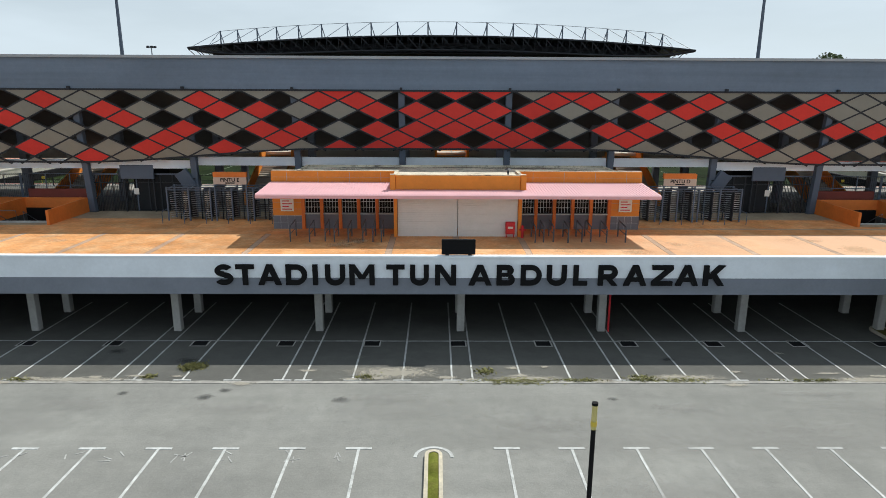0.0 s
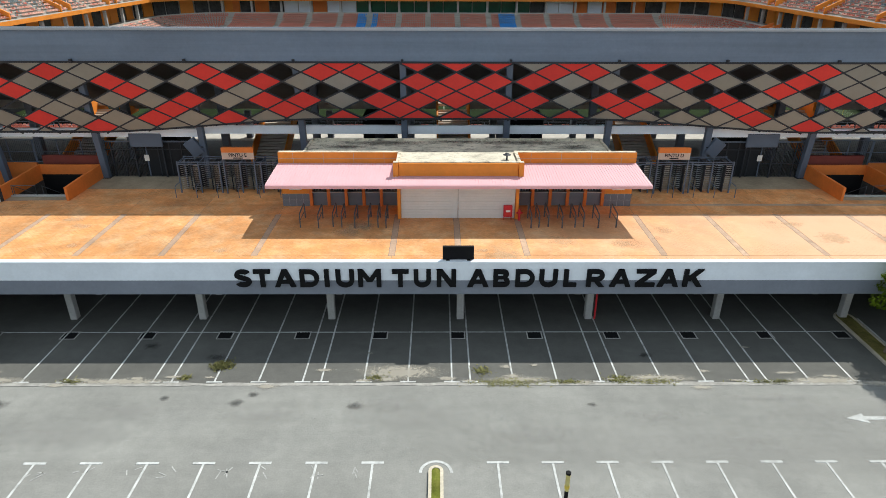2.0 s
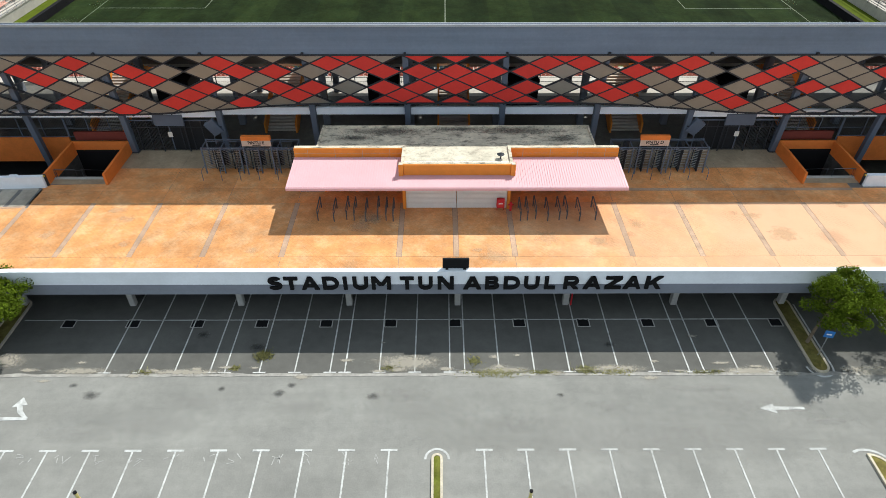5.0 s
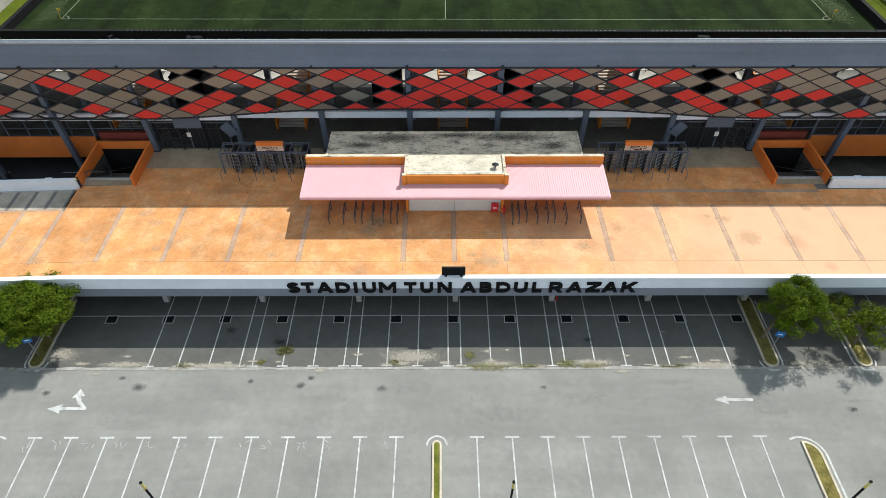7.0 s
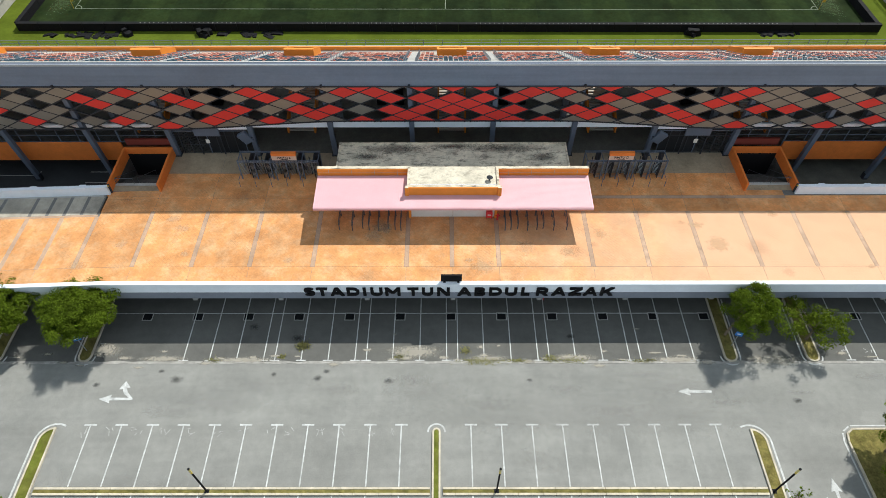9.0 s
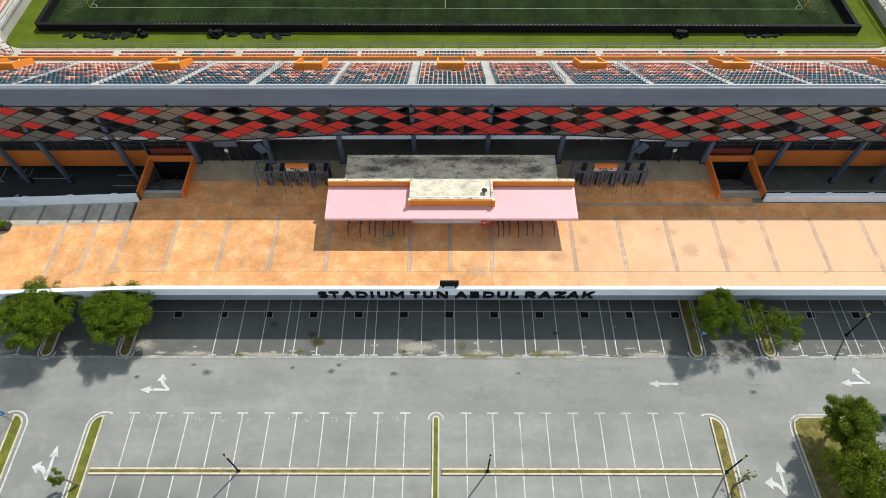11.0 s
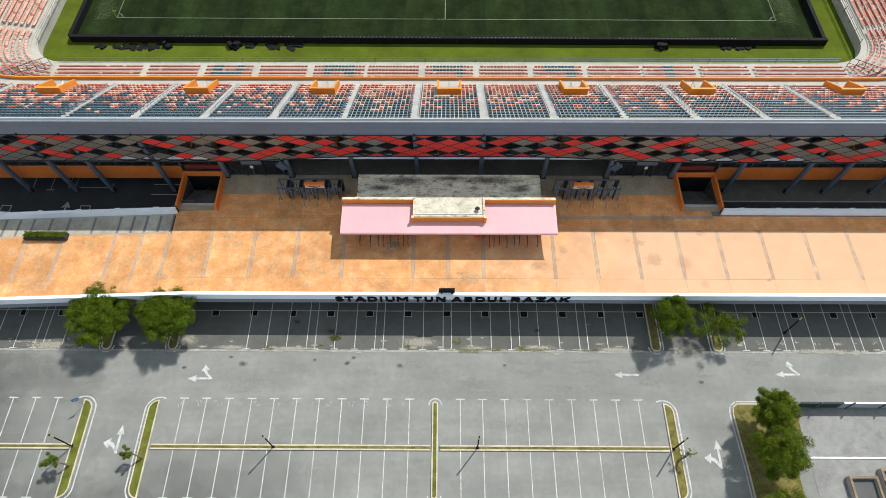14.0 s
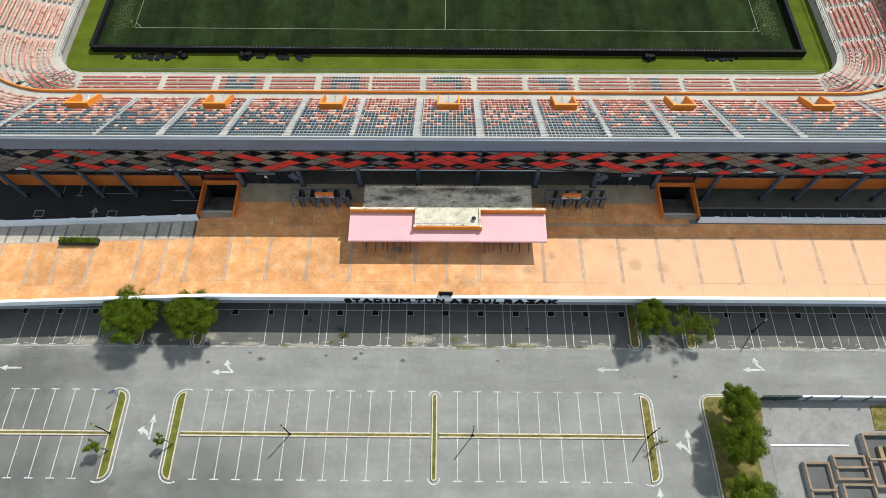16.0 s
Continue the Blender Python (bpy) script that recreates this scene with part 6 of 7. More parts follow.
tree(-31.2, -6.6, 3.0, 0.8, 10, 0.5, 12, 70, (-1.0, 0.2), "young slender tree on an island", LEAF_LIGHT)
tree(26.0, -6.6, 2.6, 0.9, 11, 0.6, 12, 12, (0.6, 0.2), "young tree with few leaves on an island")

# grass verge with its kerb beside the car park's exit
verge = thing("grass_verge", "shaded grass verge with a kerb below the trees", "verge", kind="structure")
bm = bmesh.new()
edge = [(33.6, -26), (33.3, -7), (33.05, -1.5), (33.2, -0.85), (33.7, -0.5), (40, -0.45), (40, -3), (38.4, -8), (38.6, -26)]
prism(bm, edge, 0, 0.12)
part("grass", bm, GRASS_DRY, verge)
run = [(33.6, -26), (33.3, -7), (33.05, -1.5), (33.2, -0.85), (33.7, -0.5), (40, -0.45)]
for off, w, hgt, m, nm in ((0.0, 0.14, 0.15, KERB, "kerb"), (0.32, 0.12, 0.016, PAINT, "painted_edge_line")):
    bm = bmesh.new()
    for (x0, y0), (x1, y1) in zip(run, run[1:]):
        d = Vector((x1 - x0, y1 - y0, 0)).normalized()
        n = Vector((-d.y, d.x, 0))
        a, b = Vector((x0, y0, 0)) + n * off - d * 0.04, Vector((x1, y1, 0)) + n * off + d * 0.04
        prism(bm, [(a + n * 0)[:2], (b + n * 0)[:2], (b + n * w)[:2], (a + n * w)[:2]], 0.0, hgt)
    part(nm, bm, m, verge)

# fenced yard beside the verge
fence = thing("yard_fence", "low dark hoarding with a white top rail round a yard", "fence")
part("hoarding", box(40.0, 44.7, -0.75, -0.7, 0.0, 1.5), mat("dark_green_sheet", (0.012, 0.05, 0.035), 0.6), fence, "dark green sheet")
part("hoarding", box(44.7, 72, -0.75, -0.7, 0.0, 1.5), COPING_EDGE, fence)
part("top_rail", box(40.0, 44.7, -0.8, -0.6, 1.5, 1.6), SLATE_DARK, fence)
part("top_rail", box(44.7, 72, -0.8, -0.6, 1.5, 1.6), WHITE, fence)
for k in range(9):
    part("post", box(42.0 + 3.6 * k, 42.12 + 3.6 * k, -0.9, -0.75, 0, 2.0), SLATE, fence)
yard = part("yard_slab", box(40.0, 75, -26, -1.0, 0, 0.03), mat("yard_concrete", (0.25, 0.245, 0.235), 0.9, 0.2, 0.3, 8, 0.25, stain=0.5, dark=(0.15, 0.145, 0.14)))
tagged(yard, "pale concrete yard beside the car park", "pavement", kind="structure")
tagged(part("yard_grass", prism(bmesh.new(), [(53.2, -4.4), (53.5, -1.4), (60, -1.3), (61, -4.3)], 0.03, 0.09), GRASS_DRY), "dry brownish grass patch in the yard", "grass", kind="structure")
tagged(part("yard_kerb", box(40.2, 49.5, -6.3, -6.12, 0.03, 0.13), WHITE), "low white kerb across the yard", "kerb", kind="structure")
YARD_BROWN = mat("brown_timber", (0.24, 0.17, 0.11), 0.8, 0.25, 0.6, 8, 0.2)
for x0, x1, y0, y1, h in ((43.2, 46.2, -14.5, -8.2, 0.7), (46.8, 50.6, -10.2, -7.4, 0.6), (47.0, 50.8, -15, -10.6, 0.7), (50.8, 59.0, -11.0, -4.9, 0.9)):
    t = thing("open_tank", "open concrete tank with a brown rim", "tank", "tanks of the yard", at=((x0 + x1) / 2, (y0 + y1) / 2, 0.03))
    a, b = (x1 - x0) / 2, (y1 - y0) / 2
    for args in ((-a, a, -b, -b + 0.25), (-a, a, b - 0.25, b), (-a, -a + 0.25, -b + 0.25, b - 0.25), (a - 0.25, a, -b + 0.25, b - 0.25)):
        part("wall", box(*args, 0, h), CONCRETE, t)
        c = list(args)
        part("rim", box(c[0], c[1], c[2], c[3], h, h + 0.08), YARD_BROWN, t)
    part("bottom", box(-a + 0.25, a - 0.25, -b + 0.25, b - 0.25, 0, 0.3), UNDERSIDE, t)
    if x0 > 50:
        for k in range(5):
            part("beam", box(-a + 1.6 + 0.9 * k, -a + 2.1 + 0.9 * k, -b + 0.5, b - 1.5, 0.3, 0.8), YARD_BROWN, t)
    part("cross_beam", box(-a, a, -0.12, 0.12, h + 0.08, h + 0.25), YARD_BROWN, t)

# ---- lamps and signs of the car park ----
unit = None
for x, y in ((4.62, -5.37), (-17.4, -5.37), (-39.2, -5.37), (25.7, -5.4), (41.3, 8.2)):
    base = 0.11 if y < 0 else 0.012
    if unit:
        copy_thing(unit, pose(x, y, base))
        continue
    unit = t = thing("lamp_post", "black lamp post with a pale yellow cylinder head", "street lamp", "lamp posts", at=(x, y, base))
    part("base_plate", box(-0.17, 0.17, -0.17, 0.17, 0, 0.03), BLACK, t)
    part("pole", tube(bmesh.new(), [(0, 0, 0), (0, 0, 3.75)], 0.07, 10), BLACK, t)
    part("lamp_head", tube(bmesh.new(), [(0, 0, 3.75), (0, 0, 4.5)], 0.08, 12), mat("lamp_yellow", (0.55, 0.47, 0.18), 0.35, 0.05), t, "pale yellow lamp cylinder")
    part("collar", tube(bmesh.new(), [(0, 0, 3.86), (0, 0, 4.0)], 0.09, 12), YELLOW, t)
    part("cap", tube(bmesh.new(), [(0, 0, 4.5), (0, 0, 4.58)], 0.09, 12), BLACK, t)
unit = None
for x, y, rz in ((-30.95, 6.9, 20), (26.1, 7.3, -15), (-39.2, -0.9, 30), (-39.0, 6.9, 20)):
    if unit:
        copy_thing(unit, pose(x, y, 0.12, 0, 0, rz))
        continue
    unit = t = thing("parking_sign", "small blue parking sign on a steel post", "sign", "parking signs", at=(x, y, 0.12), rz=rz)
    part("post", tube(bmesh.new(), [(0, 0, -0.1), (0, 0, 2.3)], 0.035, 7), STEEL, t)
    part("plate", box(-0.3, 0.3, -0.05, -0.03, 1.75, 2.35), BLUE, t, "blue plate")
    part("plate_bar", box(-0.16, 0.16, -0.056, -0.05, 1.98, 2.1), WHITE, t)

# ---- wear on the ground ----
wear = thing("ground_wear", "oil stains, dust and worn patches on the asphalt", "stains", kind="structure")
wr = random.Random(12)


def patch(x, y, w, d, material, name, z=0.026, parent=wear):
    ob = solid(name, [(-w / 2, -d / 2, 0), (w / 2, -d / 2, 0), (w / 2, d / 2, 0), (-w / 2, d / 2, 0), (0, 0, 0.0)], [(0, 1, 2, 3)], material, parent)
    ob.matrix_basis = pose(x, y, z + 0.0002 * len(wear.children))
    return ob


for x, y, w in ((-22.3, 4.1, 2.0), (-4.1, 3.95, 1.5), (-23.8, 4.9, 1.0), (-9.5, 4.9, 1.2), (-10.2, 4.2, 1.6), (-14.0, 4.6, 1.0), (-16.6, 9.4, 1.8), (8.0, 4.0, 0.9), (-29, 3.6, 1.2), (-12.5, 8.2, 2.0), (12.0, 8.4, 1.4), (30.2, 2.1, 1.3)):
    patch(x, y, w, w * 0.7, OIL, "oil_stain")
for x, y, w, d in ((-2.0, 6.8, 9, 2.6), (-30, 7.0, 8, 3), (12, 6.2, 8, 1.4), (4.5, 6.1, 7, 1.2), (-17, 6.0, 12, 1.0), (21, 6.0, 9, 1.2), (29.5, 5.9, 9, 1.8), (-45, 6.3, 14, 2.2), (45, 5.9, 16, 1.3), (-24, 6.1, 8, 1.2)):
    patch(x, y, w, d, DUST, "dust_patch")
for x, y, w, d in ((14, 1.0, 46, 7), (15.2, 1.3, 5, 1.0), (-1.0, 3.0, 12, 3), (20, 3.5, 14, 3.2), (-18, 1.8, 12, 3), (8, -3, 8, 3.5), (-13, -8, 10, 4), (46, 3.6, 9, 3), (-42, 3.6, 14, 4), (17, -8, 10, 4)):
    patch(x, y, w, d, WORN, "worn_patch")
bm = bmesh.new()
lo, hi = [], []
for i in range(291):
    x = -70 + 0.5 * i
    lo.append((x, 5.62 + 0.07 * noise.noise((x * 0.9, 0, 0)))), hi.append((x, 5.86 + 0.12 * noise.noise((x * 0.7, 5, 0))))
tagged(part("edge_strip", prism(bm, lo + hi[::-1], 0.0, 0.022), KERB_WHITE), "pale broken concrete edge between road and bays", "kerb", kind="structure")
for i in range(13):
    for q in range(wr.choice((2, 3, 4))):
        w = wr.uniform(0.12, 0.28)
        ob = part("worn_mark", box(-w, w, -0.025, 0.025, 0.0, 0.014), CHALK, marks, "worn chalky bar")
        ob.matrix_basis = pose(-28.4 + 2.1 * i + wr.uniform(-0.5, 0.5), -0.55 + wr.uniform(-0.3, 0.3), 0, 0, 0, wr.uniform(0, 180))


def weeds(x, y, w, d, n, seed, hgt=0.06):
    q = random.Random(seed)
    v, f = [], []
    for _ in range(n):
        px, py = q.gauss(0, w / 4), q.gauss(0, d / 4)
        a, k = q.uniform(0, 6.28), len(v)
        hh, s = hgt * q.uniform(0.4, 1.3), q.uniform(0.02, 0.05)
        ux, uy = math.cos(a) * s, math.sin(a) * s
        lx, ly = q.gauss(0, 0.07), q.gauss(0, 0.07)
        v += [(px - ux, py - uy, 0), (px + ux, py + uy, 0), (px + lx + ux * 0.6, py + ly + uy * 0.6, hh), (px + lx - ux * 0.6, py + ly - uy * 0.6, hh)]
        f.append((k, k + 1, k + 2, k + 3))
    ob = solid("weeds", v, f, WEED)
    ob.matrix_basis = pose(x, y, 0.012)
    tagged(ob, "low green weeds that grow in the cracked asphalt", "weeds", "weed patches", kind="stuff")


WEED = mat("weed", (0.17, 0.165, 0.06), 0.9, 0.3, 1.5, 8, 0)
weeds(3.9, 5.85, 3.6, 0.6, 800, 1, 0.035), weeds(2.5, 6.9, 0.9, 0.7, 200, 2), weeds(9.9, 6.1, 1.4, 0.7, 350, 3), weeds(11.8, 5.95, 2.6, 0.5, 350, 4, 0.04)
weeds(-11.9, 7.4, 1.1, 0.9, 500, 5, 0.12), weeds(-3.2, 6.3, 1.0, 0.5, 160, 6), weeds(-13.6, 6.3, 0.7, 0.4, 150, 7), weeds(-19.6, 6.0, 1.2, 0.4, 160, 8), weeds(7, 5.9, 2, 0.3, 250, 9), weeds(18, 5.9, 3, 0.3, 200, 10)

# pale dust along the road's edge and chalk left of old numbers
dr = random.Random(21)
for k in range(60):
    x = -68 + 2.35 * k + dr.uniform(-0.8, 0.8)
    w = dr.uniform(1.4, 2.9) if x > -30 else 1.9
    patch(x, dr.gauss(6.1, 0.35), w, w * dr.uniform(0.16, 0.4), DUST, "dust_patch")
for k in range(12):
    w = dr.uniform(3, 8)
    patch(-22 + 6.6 * k, dr.uniform(0.8, 4.6), w, w * dr.uniform(0.15, 0.35), WORN, "worn_patch")
for x0, x1, y in ((-68, -41, 6.9), (36, 68, 6.9)):
    for k in range(int((x1 - x0) / 2.2)):
        for q in range(dr.choice((2, 3))):
            w = dr.uniform(0.1, 0.24)
            ob = part("worn_mark", box(-w, w, -0.025, 0.025, 0.0, 0.0145), CHALK, marks, "worn chalky bar")
            ob.matrix_basis = pose(x0 + 2.2 * k + dr.uniform(-0.35, 0.35), y + dr.uniform(-0.25, 0.25), 0.012 if y > 1 else 0.0, 0, 0, dr.uniform(0, 180))

# wear of the deck
dwear = thing("deck_wear", "grime and faded patches on the orange deck", "stains", kind="structure")
for k in range(44):
    x, y = wr.uniform(-34, 40), wr.uniform(11.3, 24.5)
    w = wr.uniform(1.5, 4.5)
    m = PALE if 13 < y < 20 and wr.random() < 0.7 else GRIME
    ob = patch(x, y, w, w * wr.uniform(0.5, 1.0), m, "deck_stain", DECK + 0.003, dwear)
    ob.matrix_basis = pose(x, y, DECK + 0.003 + 0.0003 * k)
# planter on the ramp
t = thing("planter", "long dark planter box with low green shrubs", "planter", at=(-47.6, 18.7, DECK))
part("trough", box(-2.6, 2.6, -0.45, 0.45, 0, 0.5, 0.03), SLATE_DARK, t)
q = random.Random(4)
v, f = [], []
for _ in range(1500):
    p = Vector((q.uniform(-2.5, 2.5), q.uniform(-0.4, 0.4), 0.45 + q.random() * 0.5))
    u, w = Vector((q.gauss(0, 1), q.gauss(0, 1), q.gauss(0, 0.6))).normalized() * 0.1, Vector((q.gauss(0, 1), q.gauss(0, 1), q.gauss(0, 0.6))).normalized() * 0.06
    k = len(v)
    v += [p - u, p + w, p + u, p - w]
    f.append((k, k + 1, k + 2, k + 3))
solid("shrubs", v, f, LEAF, t, "low green shrubs")
# parking marks in the side wells
def well_line(x0, x1, y0, y1):
    part("bay_line", box(x0, x1, y0, y1, 0.018, 0.026), CHALK, marks)


for x in (41.4, 42.4, 44.7, 47.1, 49.6, 50.7, 53.1, 55.5, 58.0, 59.0, 61.3, 63.7):
    well_line(x - 0.05, x + 0.05, 22.7, 26.4)
for x in (-55.2, -52.7):
    well_line(x - 0.05, x + 0.05, 28.9, 31.0), well_line(x - 0.55, x + 0.55, 28.78, 28.9)
well_line(-50.35, -50.25, 29.2, 31.0), well_line(-49.5, -49.4, 29.32, 31.0), well_line(-49.5, -44.4, 29.2, 29.32), well_line(-44.4, -44.3, 29.2, 30.0)
well_line(-38.8, -34.6, 28.05, 28.17), well_line(-38.8, -34.6, 29.75, 29.87)
for x in (-57.7, -47.1):
    well_line(x - 0.7, x - 0.58, 25.2, 26.3), well_line(x + 0.58, x + 0.7, 25.2, 26.3), well_line(x - 0.58, x + 0.58, 25.2, 25.32), well_line(x - 0.58, x + 0.58, 26.18, 26.3)
part("arrow", prism(bmesh.new(), [(-49.85, 25.0), (-49.6, 25.0), (-49.6, 26.0), (-49.1, 25.9), (-49.7, 26.9), (-50.35, 25.9), (-49.85, 26.0)], 0.018, 0.027), CHALK, marks)
paving_well = part("well_paving", box(36.3, 75, 27.25, 43.9, 0.018, 0.16), WELL_PAVING)
tagged(paving_well, "raised olive grey paving below the concourse", "paving", kind="structure")
part("paving_edge", box(36.3, 75, 27.13, 27.248, 0.018, 0.165), CONCRETE, paving_well, "pale paving edge")
# dark blotches, densest on the booth roof's rear half
ROOF_DARK = decal("roof_soot", (0.07, 0.066, 0.06), 0.6, 4.5, 0.12)
roof_wear = thing("roof_wear", "dark blotches on the rear of the concrete booth roof", "stains", kind="structure")
for k, (x, y, w, d) in enumerate(((-5.5, 24.5, 12, 2.6), (5.0, 24.6, 13, 2.4), (-8.2, 23.4, 6, 2.0), (8.6, 23.3, 5, 2.2), (0.3, 24.9, 10, 1.4))):
    ob = patch(AX + x, y, w, d, ROOF_DARK, "soot_stain", DECK + 3.96, roof_wear)
    ob.matrix_basis = pose(AX + x, y, DECK + 3.956 + 0.0008 * k)
# small things on the booth roof and behind
t = thing("roof_vent", "small dark mushroom roof vent", "vent", at=(AX + 3.35, 20.2, DECK + 3.96))
part("pipe", tube(bmesh.new(), [(0, 0, 0), (0, 0, 0.4)], 0.06, 8), SLATE_DARK, t)
part("cowl", tube(bmesh.new(), [(0, 0, 0.36), (0, 0, 0.42), (0, 0, 0.5)], 0.3, 10, 0.05), SLATE_DARK, t)
for s in (-1, 1):
    t = thing("lintel_panel", "slate blue metal panel above the gate wall", "panel", "panels above the gates", at=(AX + s * 24.9, 28.08, DECK))
    part("sheet", box(-1.3, 1.3, -0.1, 0.1, 2.62, 3.72, 0.04), SLATE, t)
    part("support", box(-1.2, -1.1, 0.1, 0.2, 0, 3.6), SLATE_DARK, t)
    part("support", box(1.1, 1.2, 0.1, 0.2, 0, 3.6), SLATE_DARK, t)
# mesh fence along the concourse's pitch side
cf = thing("concourse_fence", "dark mesh fence on the concourse's pitch side", "fence", kind="structure")
unit = part("mesh_post", box(-0.04, 0.04, -0.04, 0.04, -0.3, 1.1), SLATE_DARK, cf)
unit.matrix_basis = pose(-44, 42.9, DECK)
for k in range(1, 37):
    twin(unit, cf, (-44 + 2.5 * k, 42.9, DECK))
for z in (0.1, 0.6, 1.1):
    part("mesh_rail", box(-45, 48, 42.88, 42.92, DECK + z - 0.02, DECK + z + 0.02), BLACK, cf)
# far and end vomitories; black panels paint the shade of their doorways
far_v = [(AX + BAY * 2.17 * k, RY1 + 13.6, 180) for k in range(-3, 4)] + [(RX0 - 14.0, y, -90) for y in (73, 93, 113, 133)] + [(RX1 + 14.0, y, 90) for y in (73, 93, 113, 133)]
for cx, angles in ((RX0 + RR, (150, 113)), (RX1 - RR, (30, 67))):
    far_v += [(cx + (RR + 14.0) * math.cos(radians(a)), RY1 - RR + (RR + 14.0) * math.sin(radians(a)), a + 90) for a in angles]
unit = None
for x, y, rz in far_v[:7]:
    m = pose(x, y, 9.9, 0, 0, rz)
    if unit:
        copy_thing(unit, m)
        continue
    unit = t = thing("vomitory", "orange boxed stair opening with a black panel for a shaded doorway", "vomitory", "far stair openings")
    t.matrix_basis = m
    for sd in (-1, 1):
        a, b = sorted((sd * 1.35, sd * 1.7))
        part("side_wall", box(a, b, -1.4, 1.5, -0.6, 2.3), ORANGE, t)
    part("lintel", box(-1.35, 1.35, 1.2, 1.45, 0.9, 2.3), ORANGE, t)
    part("doorway", box(-1.35, 1.35, 1.1, 1.18, -0.6, 0.9), BLACK, t, "black panel for a shaded doorway")
    part("roof", box(-1.35, 1.35, -1.4, 1.2, 2.1, 2.3), ORANGE, t)
unit = None
for x, y, rz in far_v[7:]:
    m = pose(x, y, 10.5, 0, 0, rz)
    if unit:
        copy_thing(unit, m)
        continue
    unit = t = thing("vomitory", "orange walled stair opening in the upper stand", "vomitory", "stair openings")
    t.matrix_basis = m
    for s in (-1, 1):
        a, b = sorted((s * 1.6, s * 1.9))
        part("side_wall", prism(bmesh.new(), [(-1.4, -0.6), (1.9, -0.6), (1.9, 0.9), (-1.4, 2.5)], a, b, "x"), ORANGE, t)
    part("back_wall", box(-1.9, 1.9, -1.7, -1.4, -0.6, 2.5), ORANGE, t)
    part("doorway", box(-1.5, 1.5, -1.4, -1.36, -0.5, 1.3), BLACK, t, "black panel for a shaded doorway")
# covered equipment beside the boards
gr = random.Random(31)
for x, n, sz in ((-32.4, 8, 1.0), (34.8, 7, 1.0), (-42.8, 4, 1.0), (-50, 9, 0.5), (-46.4, 9, 0.5), (-26, 12, 0.5), (46, 12, 0.5)):
    t = thing("covered_gear", "black covered equipment and folded netting on the turf", "equipment", "gear beside the boards", at=(x, 56.0, PZ - 0.03))
    for k in range(n):
        w, dx, dy = gr.uniform(0.35, 0.8) * (sz if sz > 0.9 else 1.0), gr.gauss(0, 0.5 if sz > 0.9 else 1.8), gr.gauss(0, 0.25)
        m = box(-w, w, -w * 0.45, w * 0.45, 0, gr.uniform(0.3, 0.8) * sz if sz > 0.9 else gr.uniform(0.06, 0.2), 0.02)
        for v in m.verts:
            v.co += Vector((gr.gauss(0, 0.08), gr.gauss(0, 0.08), abs(gr.gauss(0, 0.03)) if v.co.z > 0.05 else 0))
            if v.co.z > 0.1:
                v.co.x *= 0.7
        ob = part("cover", m, BLACK, t)
        ob.matrix_basis = pose(dx, dy, 0, 0, 0, gr.uniform(0, 180))
# tall fences at the corner gangways
for s, x in ((-1, RX0 + 4), (1, RX1 - 4)):
    t = thing("corner_fence", "tall dark steel fence on the stand's corner gangway", "fence", "corner fences", at=(x, 49.9, 2.5))
    for k in range(9):
        part("picket", box(s * 0.55 * k - 0.03, s * 0.55 * k + 0.03, -0.9 * k - 0.03, -0.9 * k + 0.03, 0.36 * k, 0.36 * k + 1.9), SLATE_DARK, t)
    for z in (0.9, 1.85):
        part("rail", tube(bmesh.new(), [(0, 0, z), (s * 4.4, -7.2, z + 2.88)], 0.04, 5), SLATE_DARK, t)

t = thing("small_floodlight_mast", "slim far floodlight mast with a crown of lamps", "mast", at=(-82.4, 170, 0))
part("pole", tube(bmesh.new(), [(0, 0, 0), (0, 0, 26.5)], 0.22, 7, 0.14), SLATE, t)
for k in range(6):
    a = k * math.pi / 3
    part("lamp", box(1.1 * math.cos(a) - 0.3, 1.1 * math.cos(a) + 0.3, 1.1 * math.sin(a) - 0.2, 1.1 * math.sin(a) + 0.2, 26.3, 26.8), SLATE_DARK, t)
part("head_ring", tube(bmesh.new(), [(-1.3, 0, 26.3), (1.3, 0, 26.3)], 0.1, 5), SLATE_DARK, t)

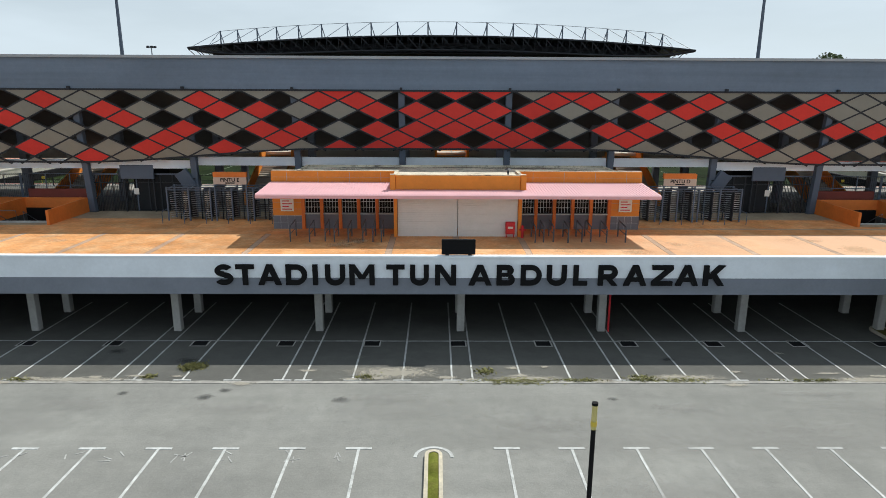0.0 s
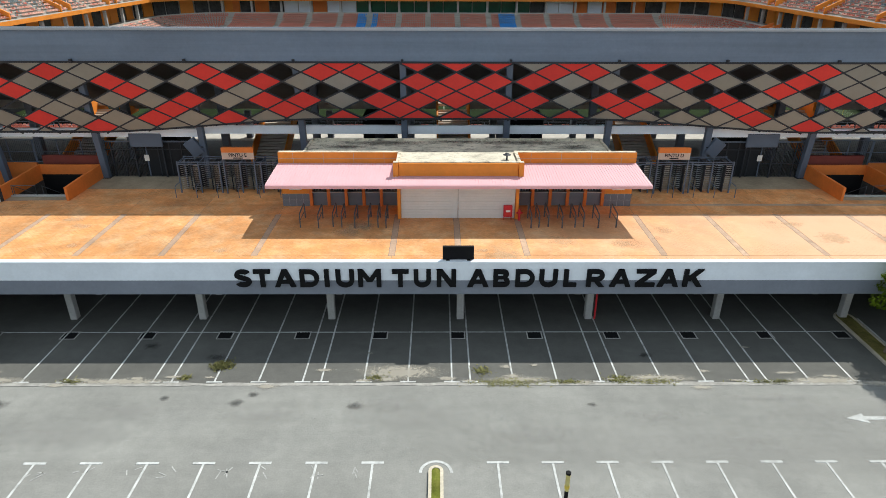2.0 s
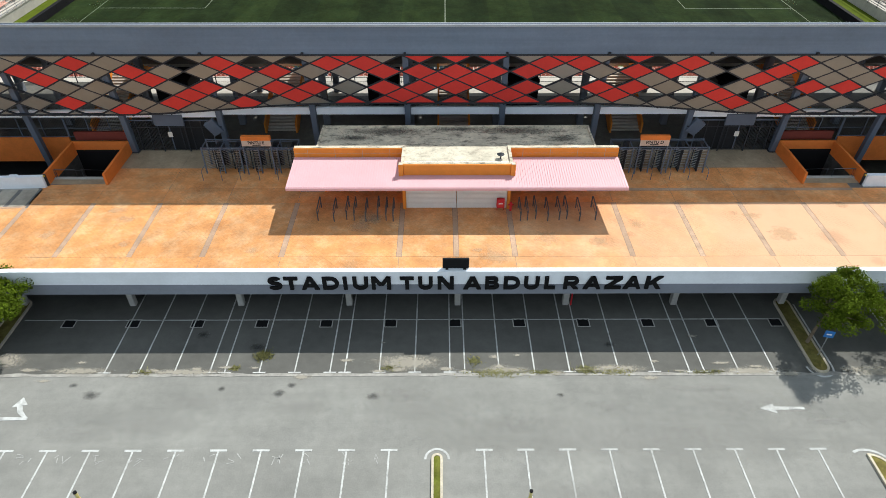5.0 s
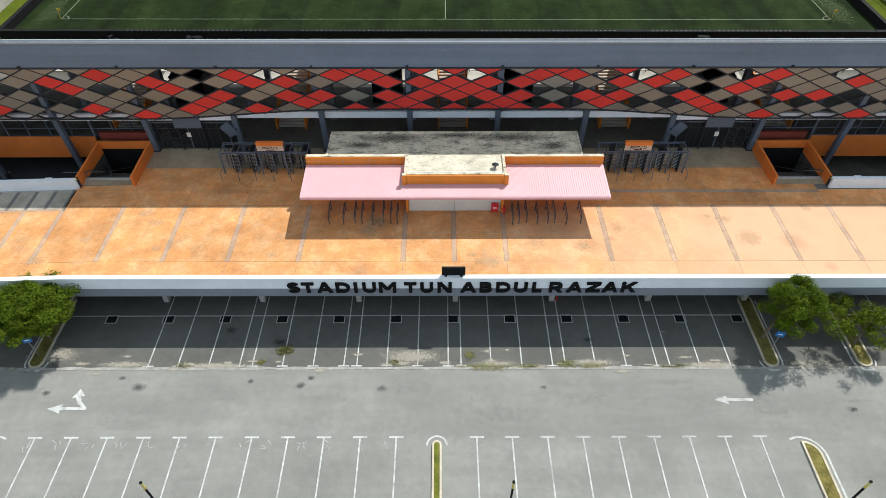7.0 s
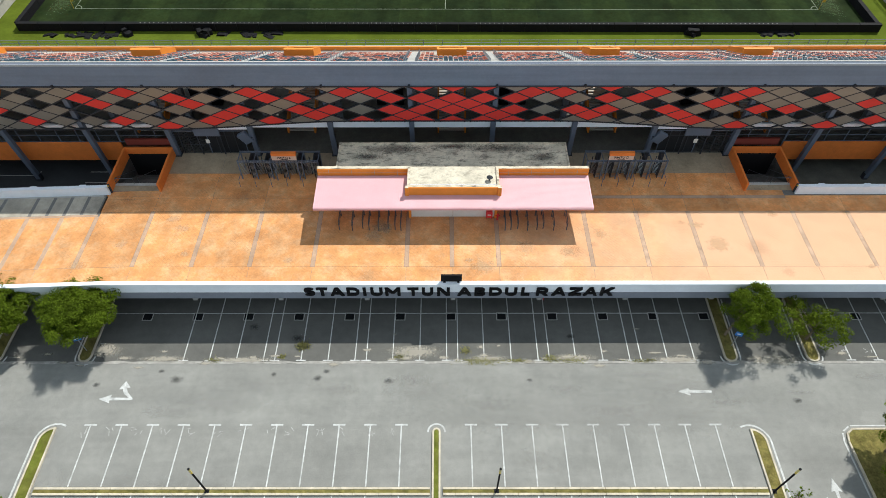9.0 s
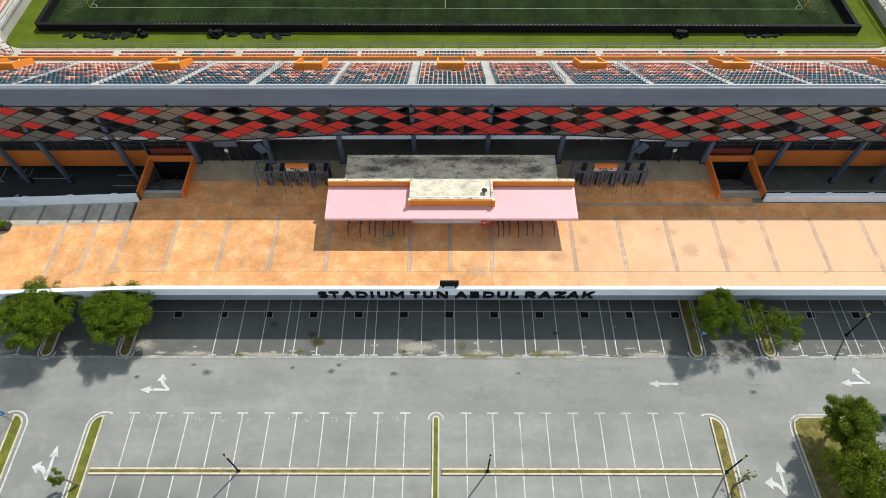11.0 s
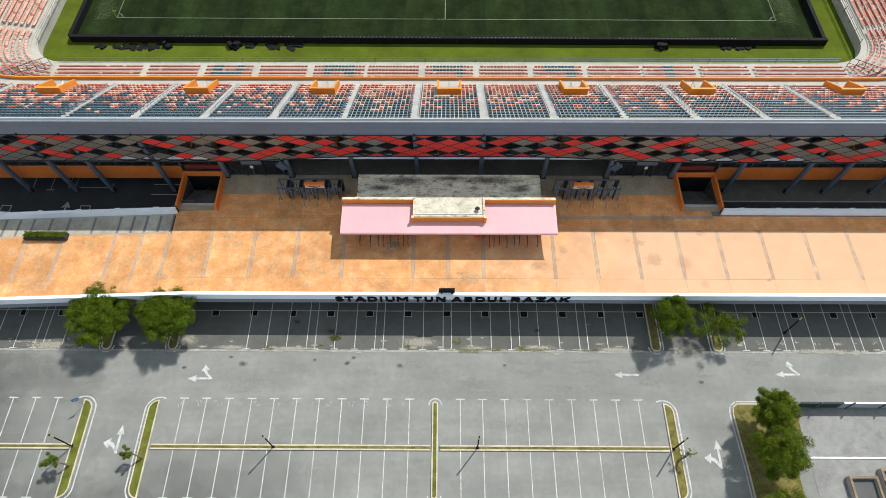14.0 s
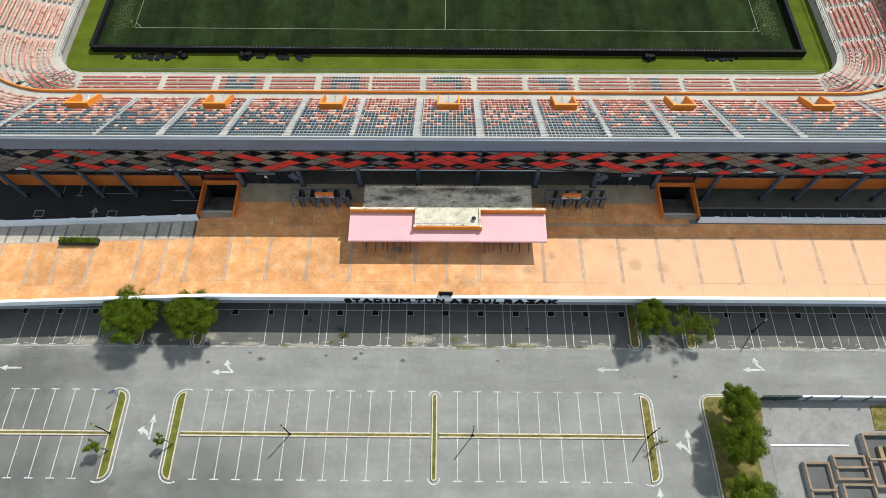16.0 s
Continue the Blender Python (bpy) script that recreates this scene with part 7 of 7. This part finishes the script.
# slate boxes that hang tilted beside the posts and dark red beams behind the stairwells
for sd in (-1, 1):
    t = thing("tilted_cabinet", "slate blue metal cabinet hung tilted on a post", "cabinet", "cabinets on posts", at=(AX + sd * 21.0, 27.75, 6.75))
    body = part("body", box(-0.5, 0.5, -0.2, 0.2, -0.75, 0.65, 0.03), SLATE, t)
    body.matrix_basis = pose(0, 0, 0, 5, sd * 32, 0)
    part("bracket", box(min(0, -sd * 0.75), max(0, -sd * 0.75), -0.05, 0.05, -0.05, 0.05), SLATE_DARK, t)
    tagged(part("red_beam", box(AX + sd * 31.5 - 2.4, AX + sd * 31.5 + 2.4, 28.55, 28.8, 5.0, 5.8), mat("dark_red_panel", (0.17, 0.03, 0.02), 0.6, 0.15)), "dark red panel beam behind the stairwell", "beam", kind="structure")
for sd in (-1, 1):
    t = thing("wall_end_plate", "dark bronze plate on the stairwell wall's end", "plate", "wall end plates", at=(AX + sd * (31.5 + 2.45), 22.6, DECK))
    part("plate", box(-0.16, 0.16, -0.09, 0.09, 0, 1.08), SLATE_DARK, t)
    part("plate_edge", box(-0.18, 0.18, -0.1, -0.092, 0.9, 1.06), YELLOW, t)
# broad soft darkening over the left part of the car park
for x, y, w, d in ((-54, -6, 50, 40), (-52, 2, 44, 10), (-46, -16, 50, 24), (-25, -12, 40, 24)):
    ob = patch(x, y, w, d, DARK_LOT, "dark_patch")
    ob.matrix_basis = pose(x, y, 0.003 + 0.00003 * x)
light = thing("pitch_wear", "lighter worn grass along the pitch's corners", "grass wear", kind="structure")
light.matrix_basis = TURN
for k, (x, y, w, d) in enumerate(((-54.6, 66.5, 7, 26), (-53.4, 88, 9, 40), (56.3, 66.5, 7, 26), (55, 88, 9, 40))):
    ob = patch(x, y, w, d, BRIGHT_GRASS, "grass_patch", PZ, light)
    ob.matrix_basis = pose(x, y, PZ + 0.001 + 0.0004 * k)
bm = bmesh.new()
for k in range(150):
    if k % 37 > 6:
        bx(bm, -45 + 0.62 * k, -44.86 + 0.62 * k, 57.0, 57.1, PZ + 1.121, PZ + 1.14)
part("rivet_row", bm, PAINT_WORN, boards, "row of small white marks")
# dry white patches in the bays
for k in range(6):
    x, w = wr.uniform(-12, 24), wr.uniform(0.8, 2.2)
    patch(x, wr.uniform(6.4, 9.6), w, w * wr.uniform(0.3, 0.6), DUST, "dust_patch")
